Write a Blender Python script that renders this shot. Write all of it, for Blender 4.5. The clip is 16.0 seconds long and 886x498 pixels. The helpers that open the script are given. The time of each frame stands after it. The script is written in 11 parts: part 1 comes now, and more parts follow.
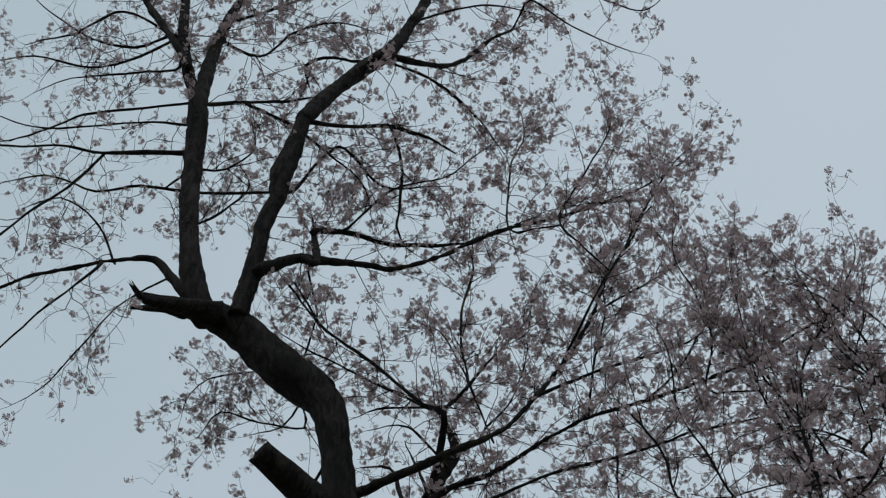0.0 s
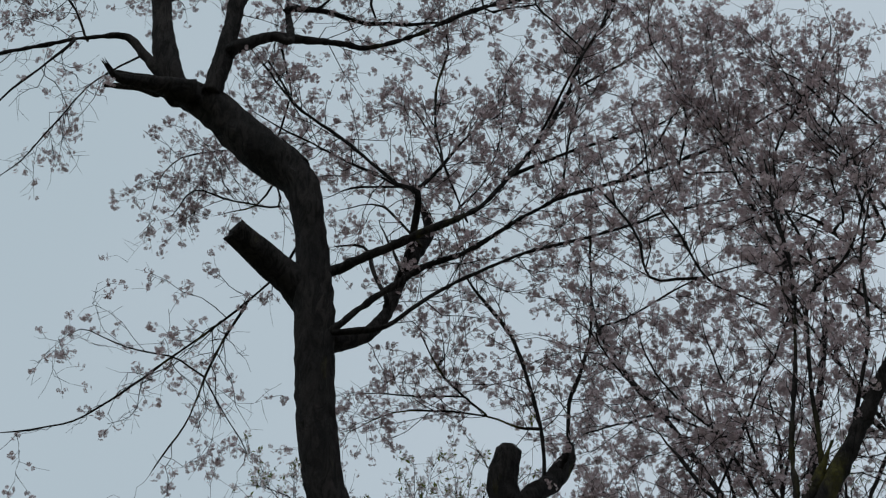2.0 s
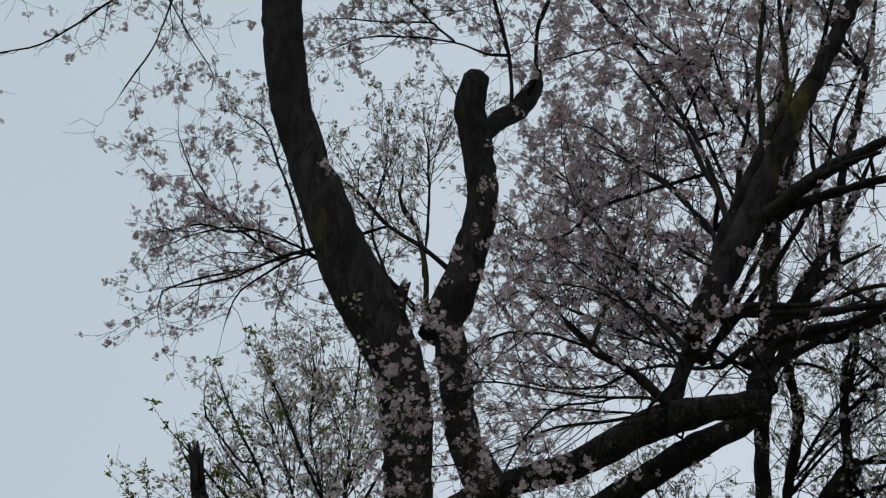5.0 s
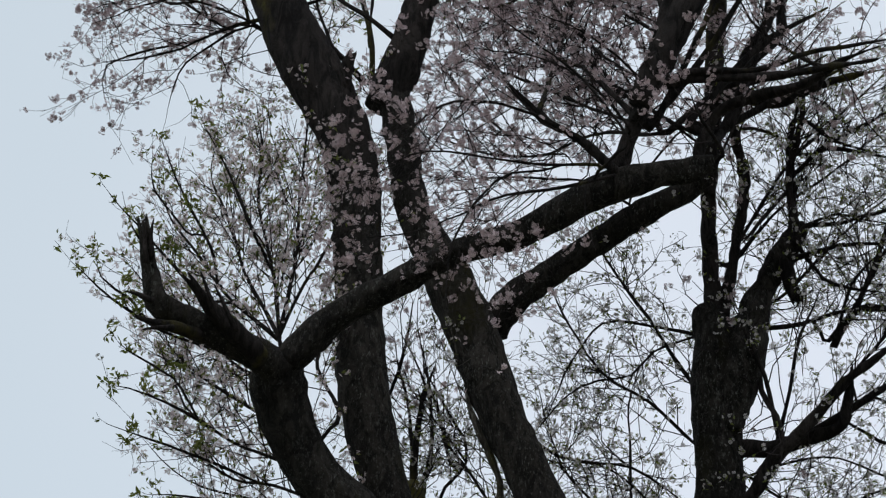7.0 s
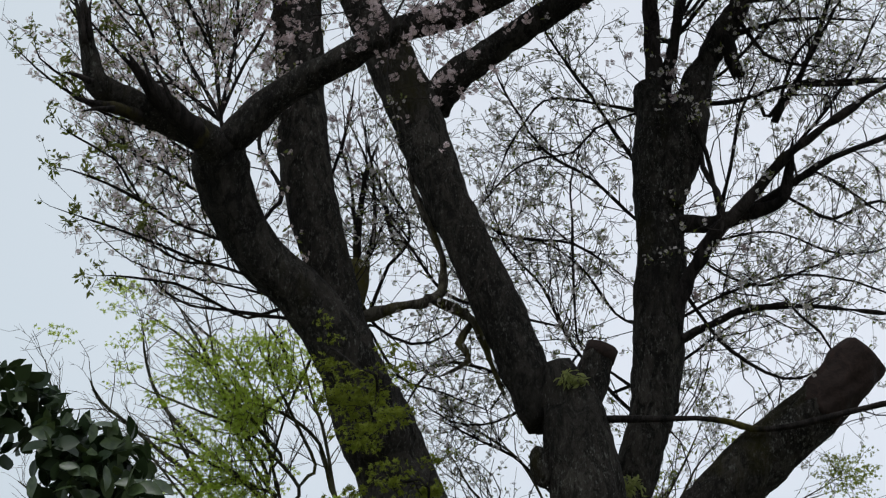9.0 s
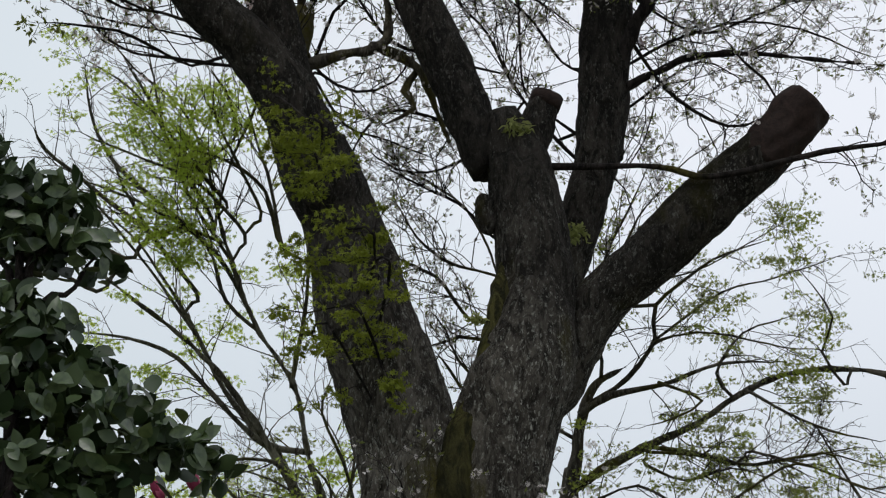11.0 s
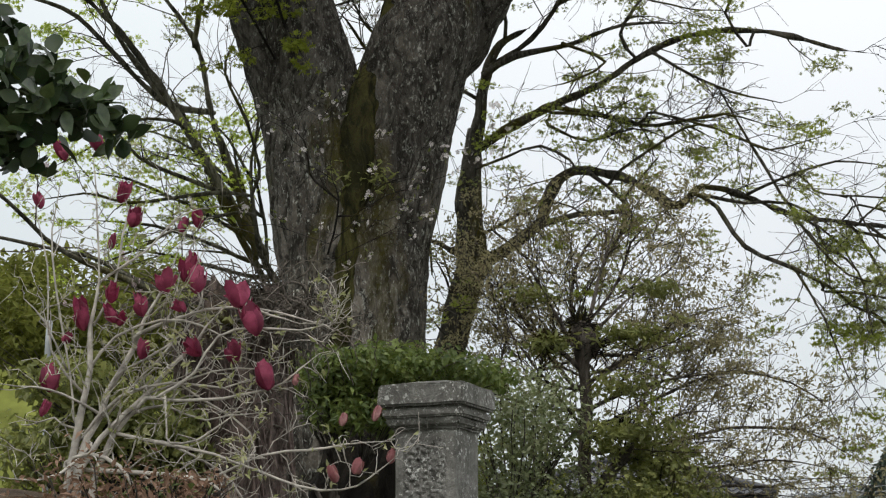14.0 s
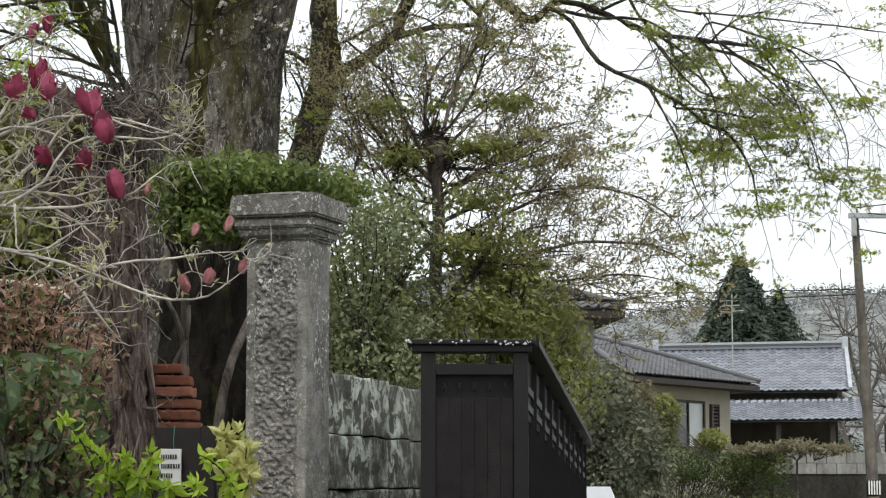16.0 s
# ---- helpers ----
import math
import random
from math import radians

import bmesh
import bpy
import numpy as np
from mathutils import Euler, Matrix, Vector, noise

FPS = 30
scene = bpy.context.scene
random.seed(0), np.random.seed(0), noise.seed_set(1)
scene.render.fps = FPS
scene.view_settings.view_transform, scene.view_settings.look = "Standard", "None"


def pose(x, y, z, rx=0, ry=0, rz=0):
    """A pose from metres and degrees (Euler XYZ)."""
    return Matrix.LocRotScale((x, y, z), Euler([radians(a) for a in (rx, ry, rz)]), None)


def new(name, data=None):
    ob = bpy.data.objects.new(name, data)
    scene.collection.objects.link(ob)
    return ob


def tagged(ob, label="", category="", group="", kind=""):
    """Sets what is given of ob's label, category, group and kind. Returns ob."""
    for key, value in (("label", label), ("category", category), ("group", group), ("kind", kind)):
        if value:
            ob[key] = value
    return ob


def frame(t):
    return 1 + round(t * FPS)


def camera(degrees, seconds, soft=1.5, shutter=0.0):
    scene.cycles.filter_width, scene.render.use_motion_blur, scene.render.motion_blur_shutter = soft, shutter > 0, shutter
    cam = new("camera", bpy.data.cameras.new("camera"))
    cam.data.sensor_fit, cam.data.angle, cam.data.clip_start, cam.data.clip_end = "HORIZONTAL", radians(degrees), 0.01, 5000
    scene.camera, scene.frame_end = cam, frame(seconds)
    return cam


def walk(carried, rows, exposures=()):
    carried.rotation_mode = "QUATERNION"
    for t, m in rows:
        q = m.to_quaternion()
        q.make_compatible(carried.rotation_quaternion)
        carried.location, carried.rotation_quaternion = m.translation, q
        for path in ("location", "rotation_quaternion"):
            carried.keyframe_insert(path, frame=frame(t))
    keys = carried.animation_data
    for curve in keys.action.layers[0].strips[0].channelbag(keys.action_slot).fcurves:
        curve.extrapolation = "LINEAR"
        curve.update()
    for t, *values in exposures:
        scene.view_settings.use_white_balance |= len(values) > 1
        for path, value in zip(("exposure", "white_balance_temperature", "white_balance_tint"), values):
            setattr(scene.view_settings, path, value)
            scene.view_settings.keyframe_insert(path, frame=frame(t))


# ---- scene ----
# ---------------------------------------------------------------- camera
cam = camera(22.18, 16.0, soft=1.2)
ROWS = [
    (0, pose(0, 0, 1.6, 142.072, -4.085, 10.548)),
    (0.5, pose(0, 0, 1.6, 140.645, -3.909, 10.559)),
    (1, pose(0, 0, 1.6, 139.176, -3.905, 10.338)),
    (1.5, pose(0, 0, 1.6, 137.742, -3.738, 10.280)),
    (2, pose(0, 0, 1.6, 136.532, -3.777, 9.905)),
    (2.5, pose(0, 0, 1.6, 135.369, -3.682, 9.772)),
    (3, pose(0, 0, 1.6, 133.920, -3.796, 9.577)),
    (3.5, pose(0, 0, 1.6, 132.116, -3.675, 9.668)),
    (4, pose(0, 0, 1.6, 130.400, -3.656, 9.687)),
    (4.5, pose(0, 0, 1.6, 128.725, -3.741, 9.295)),
    (4.7, pose(0, 0, 1.6, 128.075, -3.660, 9.205)),
    (6.8, pose(0, 0, 1.6, 121.869, -2.177, 8.510)),
    (7, pose(0, 0, 1.6, 121.317, -2.009, 8.469)),
    (7.5, pose(0, 0, 1.6, 119.754, -1.738, 8.163)),
    (8, pose(0, 0, 1.6, 118.165, -1.479, 7.830)),
    (8.2, pose(0, 0, 1.6, 117.600, -1.366, 7.738)),
    (10.3, pose(0, 0, 1.6, 112.320, -0.013, 6.823)),
    (10.5, pose(0, 0, 1.6, 111.550, 0.023, 6.663)),
    (11, pose(0, 0, 1.6, 109.358, -0.281, 6.171)),
    (11.5, pose(0, 0, 1.6, 107.939, -0.020, 5.857)),
    (12, pose(0, 0, 1.6, 106.840, 0.354, 5.605)),
    (12.5, pose(0, 0, 1.6, 105.680, 0.352, 5.302)),
    (13, pose(0, 0, 1.6, 104.234, -0.006, 4.894)),
    (13.5, pose(0, 0, 1.6, 102.562, 0.012, 4.484)),
    (14, pose(0, 0, 1.6, 100.767, 0.233, 3.791)),
    (14.5, pose(0, 0, 1.6, 99.013, 0.313, 2.766)),
    (15, pose(0, 0, 1.6, 97.941, 0.021, 1.884)),
    (15.5, pose(0, 0, 1.6, 97.036, -0.068, 0.896)),
    (16, pose(0, 0, 1.6, 96.000, 0.000, 0.000)),
]
walk(cam, ROWS, exposures=[
    (0.0, -0.46, 5950, 4), (3.0, -0.47, 5950, 4), (4.0, -0.46, 5950, 5), (4.7, -0.36, 5980, 5), (6.8, -0.05, 6100, 8), (8.2, -0.05, 6150, 8),
    (10.3, 0.05, 6350, 9), (12.0, 0.1, 6500, 9), (13.0, 0.14, 6650, 10), (13.6, 0.28, 6740, 9), (14.5, 0.6, 6720, 9), (16.0, 0.92, 6730, 9)])

# ---------------------------------------------------------------- light
SUN_ELEVATION, SUN_TURN = radians(58), radians(200)
world = bpy.data.worlds.new("overcast_sky")
scene.world = world
world.use_nodes = True
wn = world.node_tree
wn.nodes.clear()
w_out = wn.nodes.new("ShaderNodeOutputWorld")
w_add = wn.nodes.new("ShaderNodeAddShader")
w_sky = wn.nodes.new("ShaderNodeTexSky")
w_sky.sky_type, w_sky.sun_disc = "NISHITA", False
w_sky.sun_elevation, w_sky.sun_rotation = SUN_ELEVATION, SUN_TURN
w_blue = wn.nodes.new("ShaderNodeBackground")
w_blue.inputs["Strength"].default_value = 0.02
w_cloud = wn.nodes.new("ShaderNodeBackground")
w_cloud.inputs["Strength"].default_value = 0.80
w_co = wn.nodes.new("ShaderNodeTexCoord")
w_noise = wn.nodes.new("ShaderNodeTexNoise")
w_noise.inputs["Scale"].default_value = 1.7
w_noise.inputs["Detail"].default_value = 3
w_ramp = wn.nodes.new("ShaderNodeValToRGB")
w_ramp.color_ramp.elements[0].position, w_ramp.color_ramp.elements[0].color = 0.35, (0.80, 0.86, 0.88, 1)
w_ramp.color_ramp.elements[1].position, w_ramp.color_ramp.elements[1].color = 0.7, (0.93, 0.94, 0.97, 1)
wn.links.new(w_co.outputs["Generated"], w_noise.inputs["Vector"])
wn.links.new(w_noise.outputs[0], w_ramp.inputs[0])
w_sep = wn.nodes.new("ShaderNodeSeparateXYZ")
wn.links.new(w_co.outputs["Generated"], w_sep.inputs[0])
w_side = wn.nodes.new("ShaderNodeMapRange")
w_side.interpolation_type = "SMOOTHSTEP"
w_side.inputs["From Min"].default_value, w_side.inputs["From Max"].default_value = -0.42, 0.08
wn.links.new(w_sep.outputs["X"], w_side.inputs["Value"])
w_tint = wn.nodes.new("ShaderNodeMix")
w_tint.data_type = "RGBA"
w_tint.inputs["A"].default_value, w_tint.inputs["B"].default_value = (0.885, 0.915, 0.915, 1), (1.04, 1.035, 1.045, 1)
wn.links.new(w_side.outputs[0], w_tint.inputs["Factor"])
w_mul = wn.nodes.new("ShaderNodeMix")
w_mul.data_type, w_mul.blend_type = "RGBA", "MULTIPLY"
w_mul.inputs["Factor"].default_value = 1.0
wn.links.new(w_ramp.outputs[0], w_mul.inputs["A"])
wn.links.new(w_tint.outputs["Result"], w_mul.inputs["B"])
w_rise = wn.nodes.new("ShaderNodeMapRange")
w_rise.interpolation_type = "SMOOTHSTEP"
w_rise.inputs["From Min"].default_value, w_rise.inputs["From Max"].default_value = -0.02, 0.40
w_rise.inputs["To Min"].default_value, w_rise.inputs["To Max"].default_value = 0.54, 1.0
wn.links.new(w_sep.outputs["Z"], w_rise.inputs["Value"])
w_low = wn.nodes.new("ShaderNodeMix")
w_low.data_type, w_low.blend_type = "RGBA", "MULTIPLY"
w_low.inputs["Factor"].default_value = 1.0
wn.links.new(w_mul.outputs["Result"], w_low.inputs["A"])
wn.links.new(w_rise.outputs[0], w_low.inputs["B"])
wn.links.new(w_low.outputs["Result"], w_cloud.inputs["Color"])
wn.links.new(w_sky.outputs[0], w_blue.inputs["Color"])
wn.links.new(w_blue.outputs[0], w_add.inputs[0])
wn.links.new(w_cloud.outputs[0], w_add.inputs[1])
wn.links.new(w_add.outputs[0], w_out.inputs["Surface"])

sun = new("sun", bpy.data.lights.new("sun", "SUN"))
sun.data.energy, sun.data.angle, sun.data.color = 1.0, radians(25), (1.0, 0.97, 0.93)
sun.matrix_world = pose(0, 0, 30, 90 - 58, 0, -20)

# ---------------------------------------------------------------- materials


class Mat:
    """A small helper that builds one node material."""

    def __init__(self, name, rough=0.8, spec=0.3, metal=0.0):
        self.m = bpy.data.materials.new(name)
        self.m.use_nodes = True
        self.t = self.m.node_tree
        self.b = self.t.nodes["Principled BSDF"]
        self.b.inputs["Roughness"].default_value = rough
        self.b.inputs["Specular IOR Level"].default_value = spec
        self.b.inputs["Metallic"].default_value = metal
        co = self.t.nodes.new("ShaderNodeTexCoord")
        self.co = co.outputs["Object"]
        self.gen = co.outputs["Generated"]

    def link(self, a, b):
        self.t.links.new(a, b)

    def noise(self, scale, detail=4, stretch=None, rough=0.6, distort=0.0):
        v = self.co
        if stretch:
            mp = self.t.nodes.new("ShaderNodeMapping")
            mp.inputs["Scale"].default_value = stretch
            self.link(v, mp.inputs["Vector"])
            v = mp.outputs[0]
        nd = self.t.nodes.new("ShaderNodeTexNoise")
        nd.inputs["Scale"].default_value, nd.inputs["Detail"].default_value = scale, detail
        nd.inputs["Roughness"].default_value, nd.inputs["Distortion"].default_value = rough, distort
        self.link(v, nd.inputs["Vector"])
        return nd.outputs[0]

    def voronoi(self, scale, out="Distance", stretch=None):
        v = self.co
        if stretch:
            mp = self.t.nodes.new("ShaderNodeMapping")
            mp.inputs["Scale"].default_value = stretch
            self.link(v, mp.inputs["Vector"])
            v = mp.outputs[0]
        nd = self.t.nodes.new("ShaderNodeTexVoronoi")
        nd.inputs["Scale"].default_value = scale
        self.link(v, nd.inputs["Vector"])
        return nd.outputs[out]

    def island(self):
        return self.t.nodes.new("ShaderNodeNewGeometry").outputs["Random Per Island"]

    def per_object(self):
        return self.t.nodes.new("ShaderNodeObjectInfo").outputs["Random"]

    def ramp(self, value, *stops):
        r = self.t.nodes.new("ShaderNodeValToRGB")
        e = r.color_ramp.elements
        while len(e) < len(stops):
            e.new(0.5)
        for el, (pos, col) in zip(e, stops):
            el.position = pos
            el.color = (*col, 1) if len(col) == 3 else (col[0], col[0], col[0], 1)
        self.link(value, r.inputs[0])
        return r.outputs[0]

    def mix(self, fac, a, b, kind="MIX"):
        m = self.t.nodes.new("ShaderNodeMix")
        m.data_type, m.blend_type = "RGBA", kind
        for sock, v in ((m.inputs["Factor"], fac), (m.inputs["A"], a), (m.inputs["B"], b)):
            if hasattr(v, "is_output"):
                self.link(v, sock)
            elif isinstance(v, tuple):
                sock.default_value = (*v, 1)
            else:
                sock.default_value = v
        return m.outputs["Result"]

    def color(self, c):
        if isinstance(c, tuple):
            self.b.inputs["Base Color"].default_value = (*c, 1)
        else:
            self.link(c, self.b.inputs["Base Color"])
        return self

    def bump(self, height, strength=0.5, distance=0.01):
        bp = self.t.nodes.new("ShaderNodeBump")
        bp.inputs["Strength"].default_value, bp.inputs["Distance"].default_value = strength, distance
        self.link(height, bp.inputs["Height"])
        self.link(bp.outputs[0], self.b.inputs["Normal"])
        return self

    def translucent(self, col, amount):
        tr = self.t.nodes.new("ShaderNodeBsdfTranslucent")
        if isinstance(col, tuple):
            tr.inputs["Color"].default_value = (*col, 1)
        else:
            self.link(col, tr.inputs["Color"])
        mx = self.t.nodes.new("ShaderNodeMixShader")
        mx.inputs[0].default_value = amount
        self.link(self.b.outputs[0], mx.inputs[1])
        self.link(tr.outputs[0], mx.inputs[2])
        out = self.t.nodes["Material Output"]
        self.link(mx.outputs[0], out.inputs["Surface"])
        return self


def bark_material(name, dark, pale, lichen, lichen_amount, moss_amount, streak=0.28, height_shade=None):
    """Furrowed bark; last argument: heights between which upper limbs are darkened as silhouettes, and how dark."""
    k = Mat(name, 0.92, 0.15)
    grain = k.noise(7, 6, (1, 1, streak), 0.72, 0.6)
    furrow = k.noise(13, 6, (1, 1, min(0.6, streak * 0.9)), 0.72, 1.3)
    fine = k.noise(70, 4, (1, 1, 0.5), 0.7)
    tone = k.ramp(k.noise(1.7, 4, (1, 1, 0.4)), (0.35, (0.5,)), (0.65, (1.4,)))
    c = k.ramp(grain, (0.3, dark), (0.72, pale))
    c = k.mix(1.0, c, tone, "MULTIPLY")
    c = k.mix(k.ramp(furrow, (0.42, (0.9,)), (0.56, (0.0,))), c, tuple(v * 0.3 for v in dark))
    c = k.mix(k.ramp(fine, (0.35, (0.0,)), (0.75, (0.4,))), c, tuple(v * 0.5 for v in dark))
    spots = k.noise(44, 5, (1, 1, 0.55), 0.75, 0.25)
    patch = k.noise(1.8, 4, (1, 1, 0.5))
    m = k.mix(1.0, k.ramp(spots, (0.60 - lichen_amount, (0.0,)), (0.70 - lichen_amount, (0.9,))), k.ramp(patch, (0.38, (0.1,)), (0.6, (0.9,))), "MULTIPLY")
    c = k.mix(m, c, lichen)
    if lichen_amount > 0.04:
        fleck = k.ramp(k.noise(85, 3, (1, 1, 0.33), 0.6, 0.4), (0.60, (0.0,)), (0.66, (0.85,)))
        c = k.mix(k.mix(1.0, fleck, k.ramp(k.noise(3.2, 4, (1, 1, 0.6)), (0.42, (0.12,)), (0.62, (1.0,))), "MULTIPLY"), c, tuple(v * 1.1 for v in lichen))
    mossy = k.mix(1.0, k.ramp(k.noise(2.1, 4, (1, 1, 0.35)), (0.62 - moss_amount, (0.0,)), (0.72 - moss_amount, (0.95,))), k.ramp(k.noise(30, 4), (0.3, (0.3,)), (0.6, (1.0,))), "MULTIPLY")
    c = k.mix(mossy, c, (0.085, 0.075, 0.014))
    # upper limbs darken with height: their silhouette against the sky is in the colour
    if height_shade:
        low, high, least = height_shade
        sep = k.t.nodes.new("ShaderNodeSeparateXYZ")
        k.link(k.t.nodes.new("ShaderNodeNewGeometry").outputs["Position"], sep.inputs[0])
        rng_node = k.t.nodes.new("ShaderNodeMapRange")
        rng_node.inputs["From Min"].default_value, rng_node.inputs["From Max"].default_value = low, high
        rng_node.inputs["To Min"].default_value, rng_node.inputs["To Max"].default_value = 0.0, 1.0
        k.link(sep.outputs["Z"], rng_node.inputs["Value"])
        shade_mix = k.ramp(k.mix(0.25, rng_node.outputs[0], k.noise(1.6, 3)), (0.1, (0.0,)), (0.85, (1.0,)))
        c = k.mix(shade_mix, c, k.mix(1.0, c, (least, least * 0.97, least * 0.97), "MULTIPLY"))
    k.color(c).bump(k.mix(0.35, furrow, fine), 1.0, 0.05)
    return k.m


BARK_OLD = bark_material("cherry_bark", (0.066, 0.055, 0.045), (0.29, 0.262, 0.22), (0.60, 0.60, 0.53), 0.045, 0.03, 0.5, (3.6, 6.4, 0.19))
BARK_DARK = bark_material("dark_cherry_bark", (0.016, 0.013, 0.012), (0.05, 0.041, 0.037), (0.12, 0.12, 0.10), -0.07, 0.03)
BARK_GREY = bark_material("grey_maple_bark", (0.07, 0.06, 0.048), (0.21, 0.19, 0.155), (0.38, 0.38, 0.33), 0.03, 0.13)
BARK_MAPLE = bark_material("pale_mossy_maple_bark", (0.10, 0.092, 0.065), (0.27, 0.255, 0.195), (0.42, 0.42, 0.35), 0.03, 0.10)


def cut_wood():
    k = Mat("weathered_cut_wood", 0.85, 0.2)
    c = k.ramp(k.noise(14, 6, None, 0.7, 1.5), (0.3, (0.012, 0.008, 0.007)), (0.7, (0.036, 0.022, 0.018)))
    k.color(c).bump(k.noise(40, 4), 0.6, 0.01)
    return k.m


CUT_WOOD = cut_wood()
MOSS = bark_material("fork_moss", (0.033, 0.032, 0.012), (0.11, 0.10, 0.03), (0.17, 0.16, 0.07), -0.04, -0.15)
# near-black wood colour that carries the shade of the hollow
HOLLOW_SHADE = bark_material("damp_rotten_wood", (0.010, 0.008, 0.006), (0.034, 0.027, 0.02), (0.06, 0.055, 0.03), -0.05, 0.02)


def leaf_material(name, a, b, glow, rough=0.55, amount=0.45, spec=0.35):
    k = Mat(name, rough, spec)
    isl = k.island()
    c = k.ramp(isl, (0.0, a), (1.0, b))
    c = k.mix(k.ramp(k.noise(3.0, 3), (0.35, (0.0,)), (0.65, (0.75,))), c, tuple(v * 0.6 for v in a))
    k.color(c)
    k.translucent(k.mix(0.5, c, glow), amount)
    return k.m


PETAL = leaf_material("cherry_petals", (0.48, 0.37, 0.38), (0.68, 0.565, 0.57), (0.8, 0.6, 0.6), 0.7, 0.22, 0.1)
PETAL_LIGHT = leaf_material("light_cherry_petals", (0.68, 0.56, 0.56), (0.88, 0.78, 0.77), (0.9, 0.76, 0.75), 0.7, 0.5, 0.1)
PETAL_WHITE = leaf_material("pale_cherry_petals", (0.58, 0.52, 0.51), (0.80, 0.75, 0.72), (0.75, 0.68, 0.64), 0.7, 0.22, 0.1)
LEAF_NEW = leaf_material("young_cherry_leaves", (0.10, 0.14, 0.03), (0.20, 0.20, 0.06), (0.30, 0.32, 0.06))
LEAF_BUD = leaf_material("pale_green_buds", (0.26, 0.28, 0.10), (0.58, 0.55, 0.36), (0.5, 0.52, 0.2), 0.6, 0.3, 0.2)
LEAF_MAPLE = leaf_material("fresh_maple_leaves", (0.29, 0.42, 0.05), (0.50, 0.60, 0.11), (0.84, 0.93, 0.20), 0.6, 0.88, 0.2)
LEAF_SPRING = leaf_material("yellow_green_spring_leaves", (0.20, 0.25, 0.045), (0.38, 0.43, 0.09), (0.60, 0.66, 0.13), 0.6, 0.58, 0.2)
# darker olive for the trunk sprays: the tree's shade is put into it
LEAF_SHADE = leaf_material("shaded_olive_spray_leaves", (0.14, 0.17, 0.02), (0.27, 0.30, 0.045), (0.36, 0.42, 0.04), 0.7, 0.4, 0.15)
LEAF_OLIVE = leaf_material("olive_spring_leaves", (0.18, 0.195, 0.065), (0.38, 0.40, 0.15), (0.54, 0.58, 0.19), 0.6, 0.58, 0.2)
LEAF_BROWNISH = leaf_material("bronze_unfolding_leaves", (0.22, 0.19, 0.11), (0.46, 0.41, 0.25), (0.55, 0.5, 0.25), 0.6, 0.5, 0.2)
# inner leaves darker, outer ones lighter: the bush's shading is put into the colour
LEAF_CAMELLIA = leaf_material("shaded_glossy_camellia_leaves", (0.016, 0.034, 0.012), (0.055, 0.08, 0.03), (0.06, 0.1, 0.02), 0.42, 0.08, 0.3)
LEAF_CAMELLIA_LIT = leaf_material("lit_outer_camellia_leaves", (0.02, 0.042, 0.015), (0.11, 0.145, 0.06), (0.16, 0.22, 0.04), 0.33, 0.15, 0.45)
LEAF_BRIGHT = leaf_material("bright_shoot_leaves", (0.22, 0.36, 0.03), (0.40, 0.50, 0.07), (0.55, 0.7, 0.08), 0.5, 0.4, 0.3)
LEAF_RUST = leaf_material("rusty_dead_leaves", (0.15, 0.085, 0.055), (0.44, 0.29, 0.21), (0.45, 0.3, 0.2), 0.8, 0.3, 0.1)
LEAF_CREAM = leaf_material("cream_edged_leaves", (0.42, 0.43, 0.12), (0.88, 0.86, 0.44), (0.8, 0.8, 0.3), 0.5, 0.4, 0.3)
MAGNOLIA_PETAL = leaf_material("wine_red_magnolia_petals", (0.13, 0.010, 0.035), (0.52, 0.10, 0.19), (0.6, 0.07, 0.17), 0.5, 0.35, 0.3)
BUD_PETAL = leaf_material("pale_pink_magnolia_buds", (0.30, 0.10, 0.11), (0.55, 0.32, 0.30), (0.6, 0.3, 0.28), 0.6, 0.35, 0.2)
TWIG = bark_material("twig_bark", (0.026, 0.020, 0.019), (0.072, 0.058, 0.055), (0.12, 0.11, 0.1), -0.1, -0.2)
TWIG_GREY = bark_material("grey_twig_bark", (0.09, 0.076, 0.064), (0.22, 0.195, 0.165), (0.25, 0.24, 0.2), -0.1, -0.2)

TWIG_BROWN = bark_material("brown_twig_bark", (0.12, 0.098, 0.082), (0.27, 0.235, 0.205), (0.3, 0.28, 0.25), -0.1, -0.2)
LEAF_BRIGHT_IVY = leaf_material("fresh_ivy_leaves", (0.055, 0.09, 0.024), (0.22, 0.27, 0.075), (0.36, 0.44, 0.09), 0.45, 0.35, 0.4)
LEAF_DARK_GREY = leaf_material("mid_green_leaves", (0.085, 0.115, 0.05), (0.46, 0.49, 0.29), (0.46, 0.52, 0.2), 0.4, 0.4, 0.45)
LEAF_OLIVE_DARK = leaf_material("yellow_green_leaves", (0.085, 0.105, 0.03), (0.36, 0.37, 0.13), (0.5, 0.52, 0.14), 0.45, 0.4, 0.4)
LEAF_GREYISH = leaf_material("dull_grey_green_leaves", (0.07, 0.08, 0.045), (0.38, 0.38, 0.28), (0.25, 0.28, 0.14), 0.6, 0.25, 0.3)
LEAF_BRAMBLE = leaf_material("bramble_leaves", (0.03, 0.062, 0.026), (0.12, 0.18, 0.075), (0.24, 0.32, 0.08), 0.4, 0.25, 0.45)
LEAF_GROVE = leaf_material("bamboo_leaves", (0.14, 0.155, 0.03), (0.27, 0.28, 0.075), (0.34, 0.36, 0.06), 0.6, 0.4, 0.2)
LEAF_HEDGE = leaf_material("hedge_leaves", (0.07, 0.10, 0.035), (0.18, 0.225, 0.08), (0.2, 0.26, 0.06), 0.5, 0.25, 0.3)
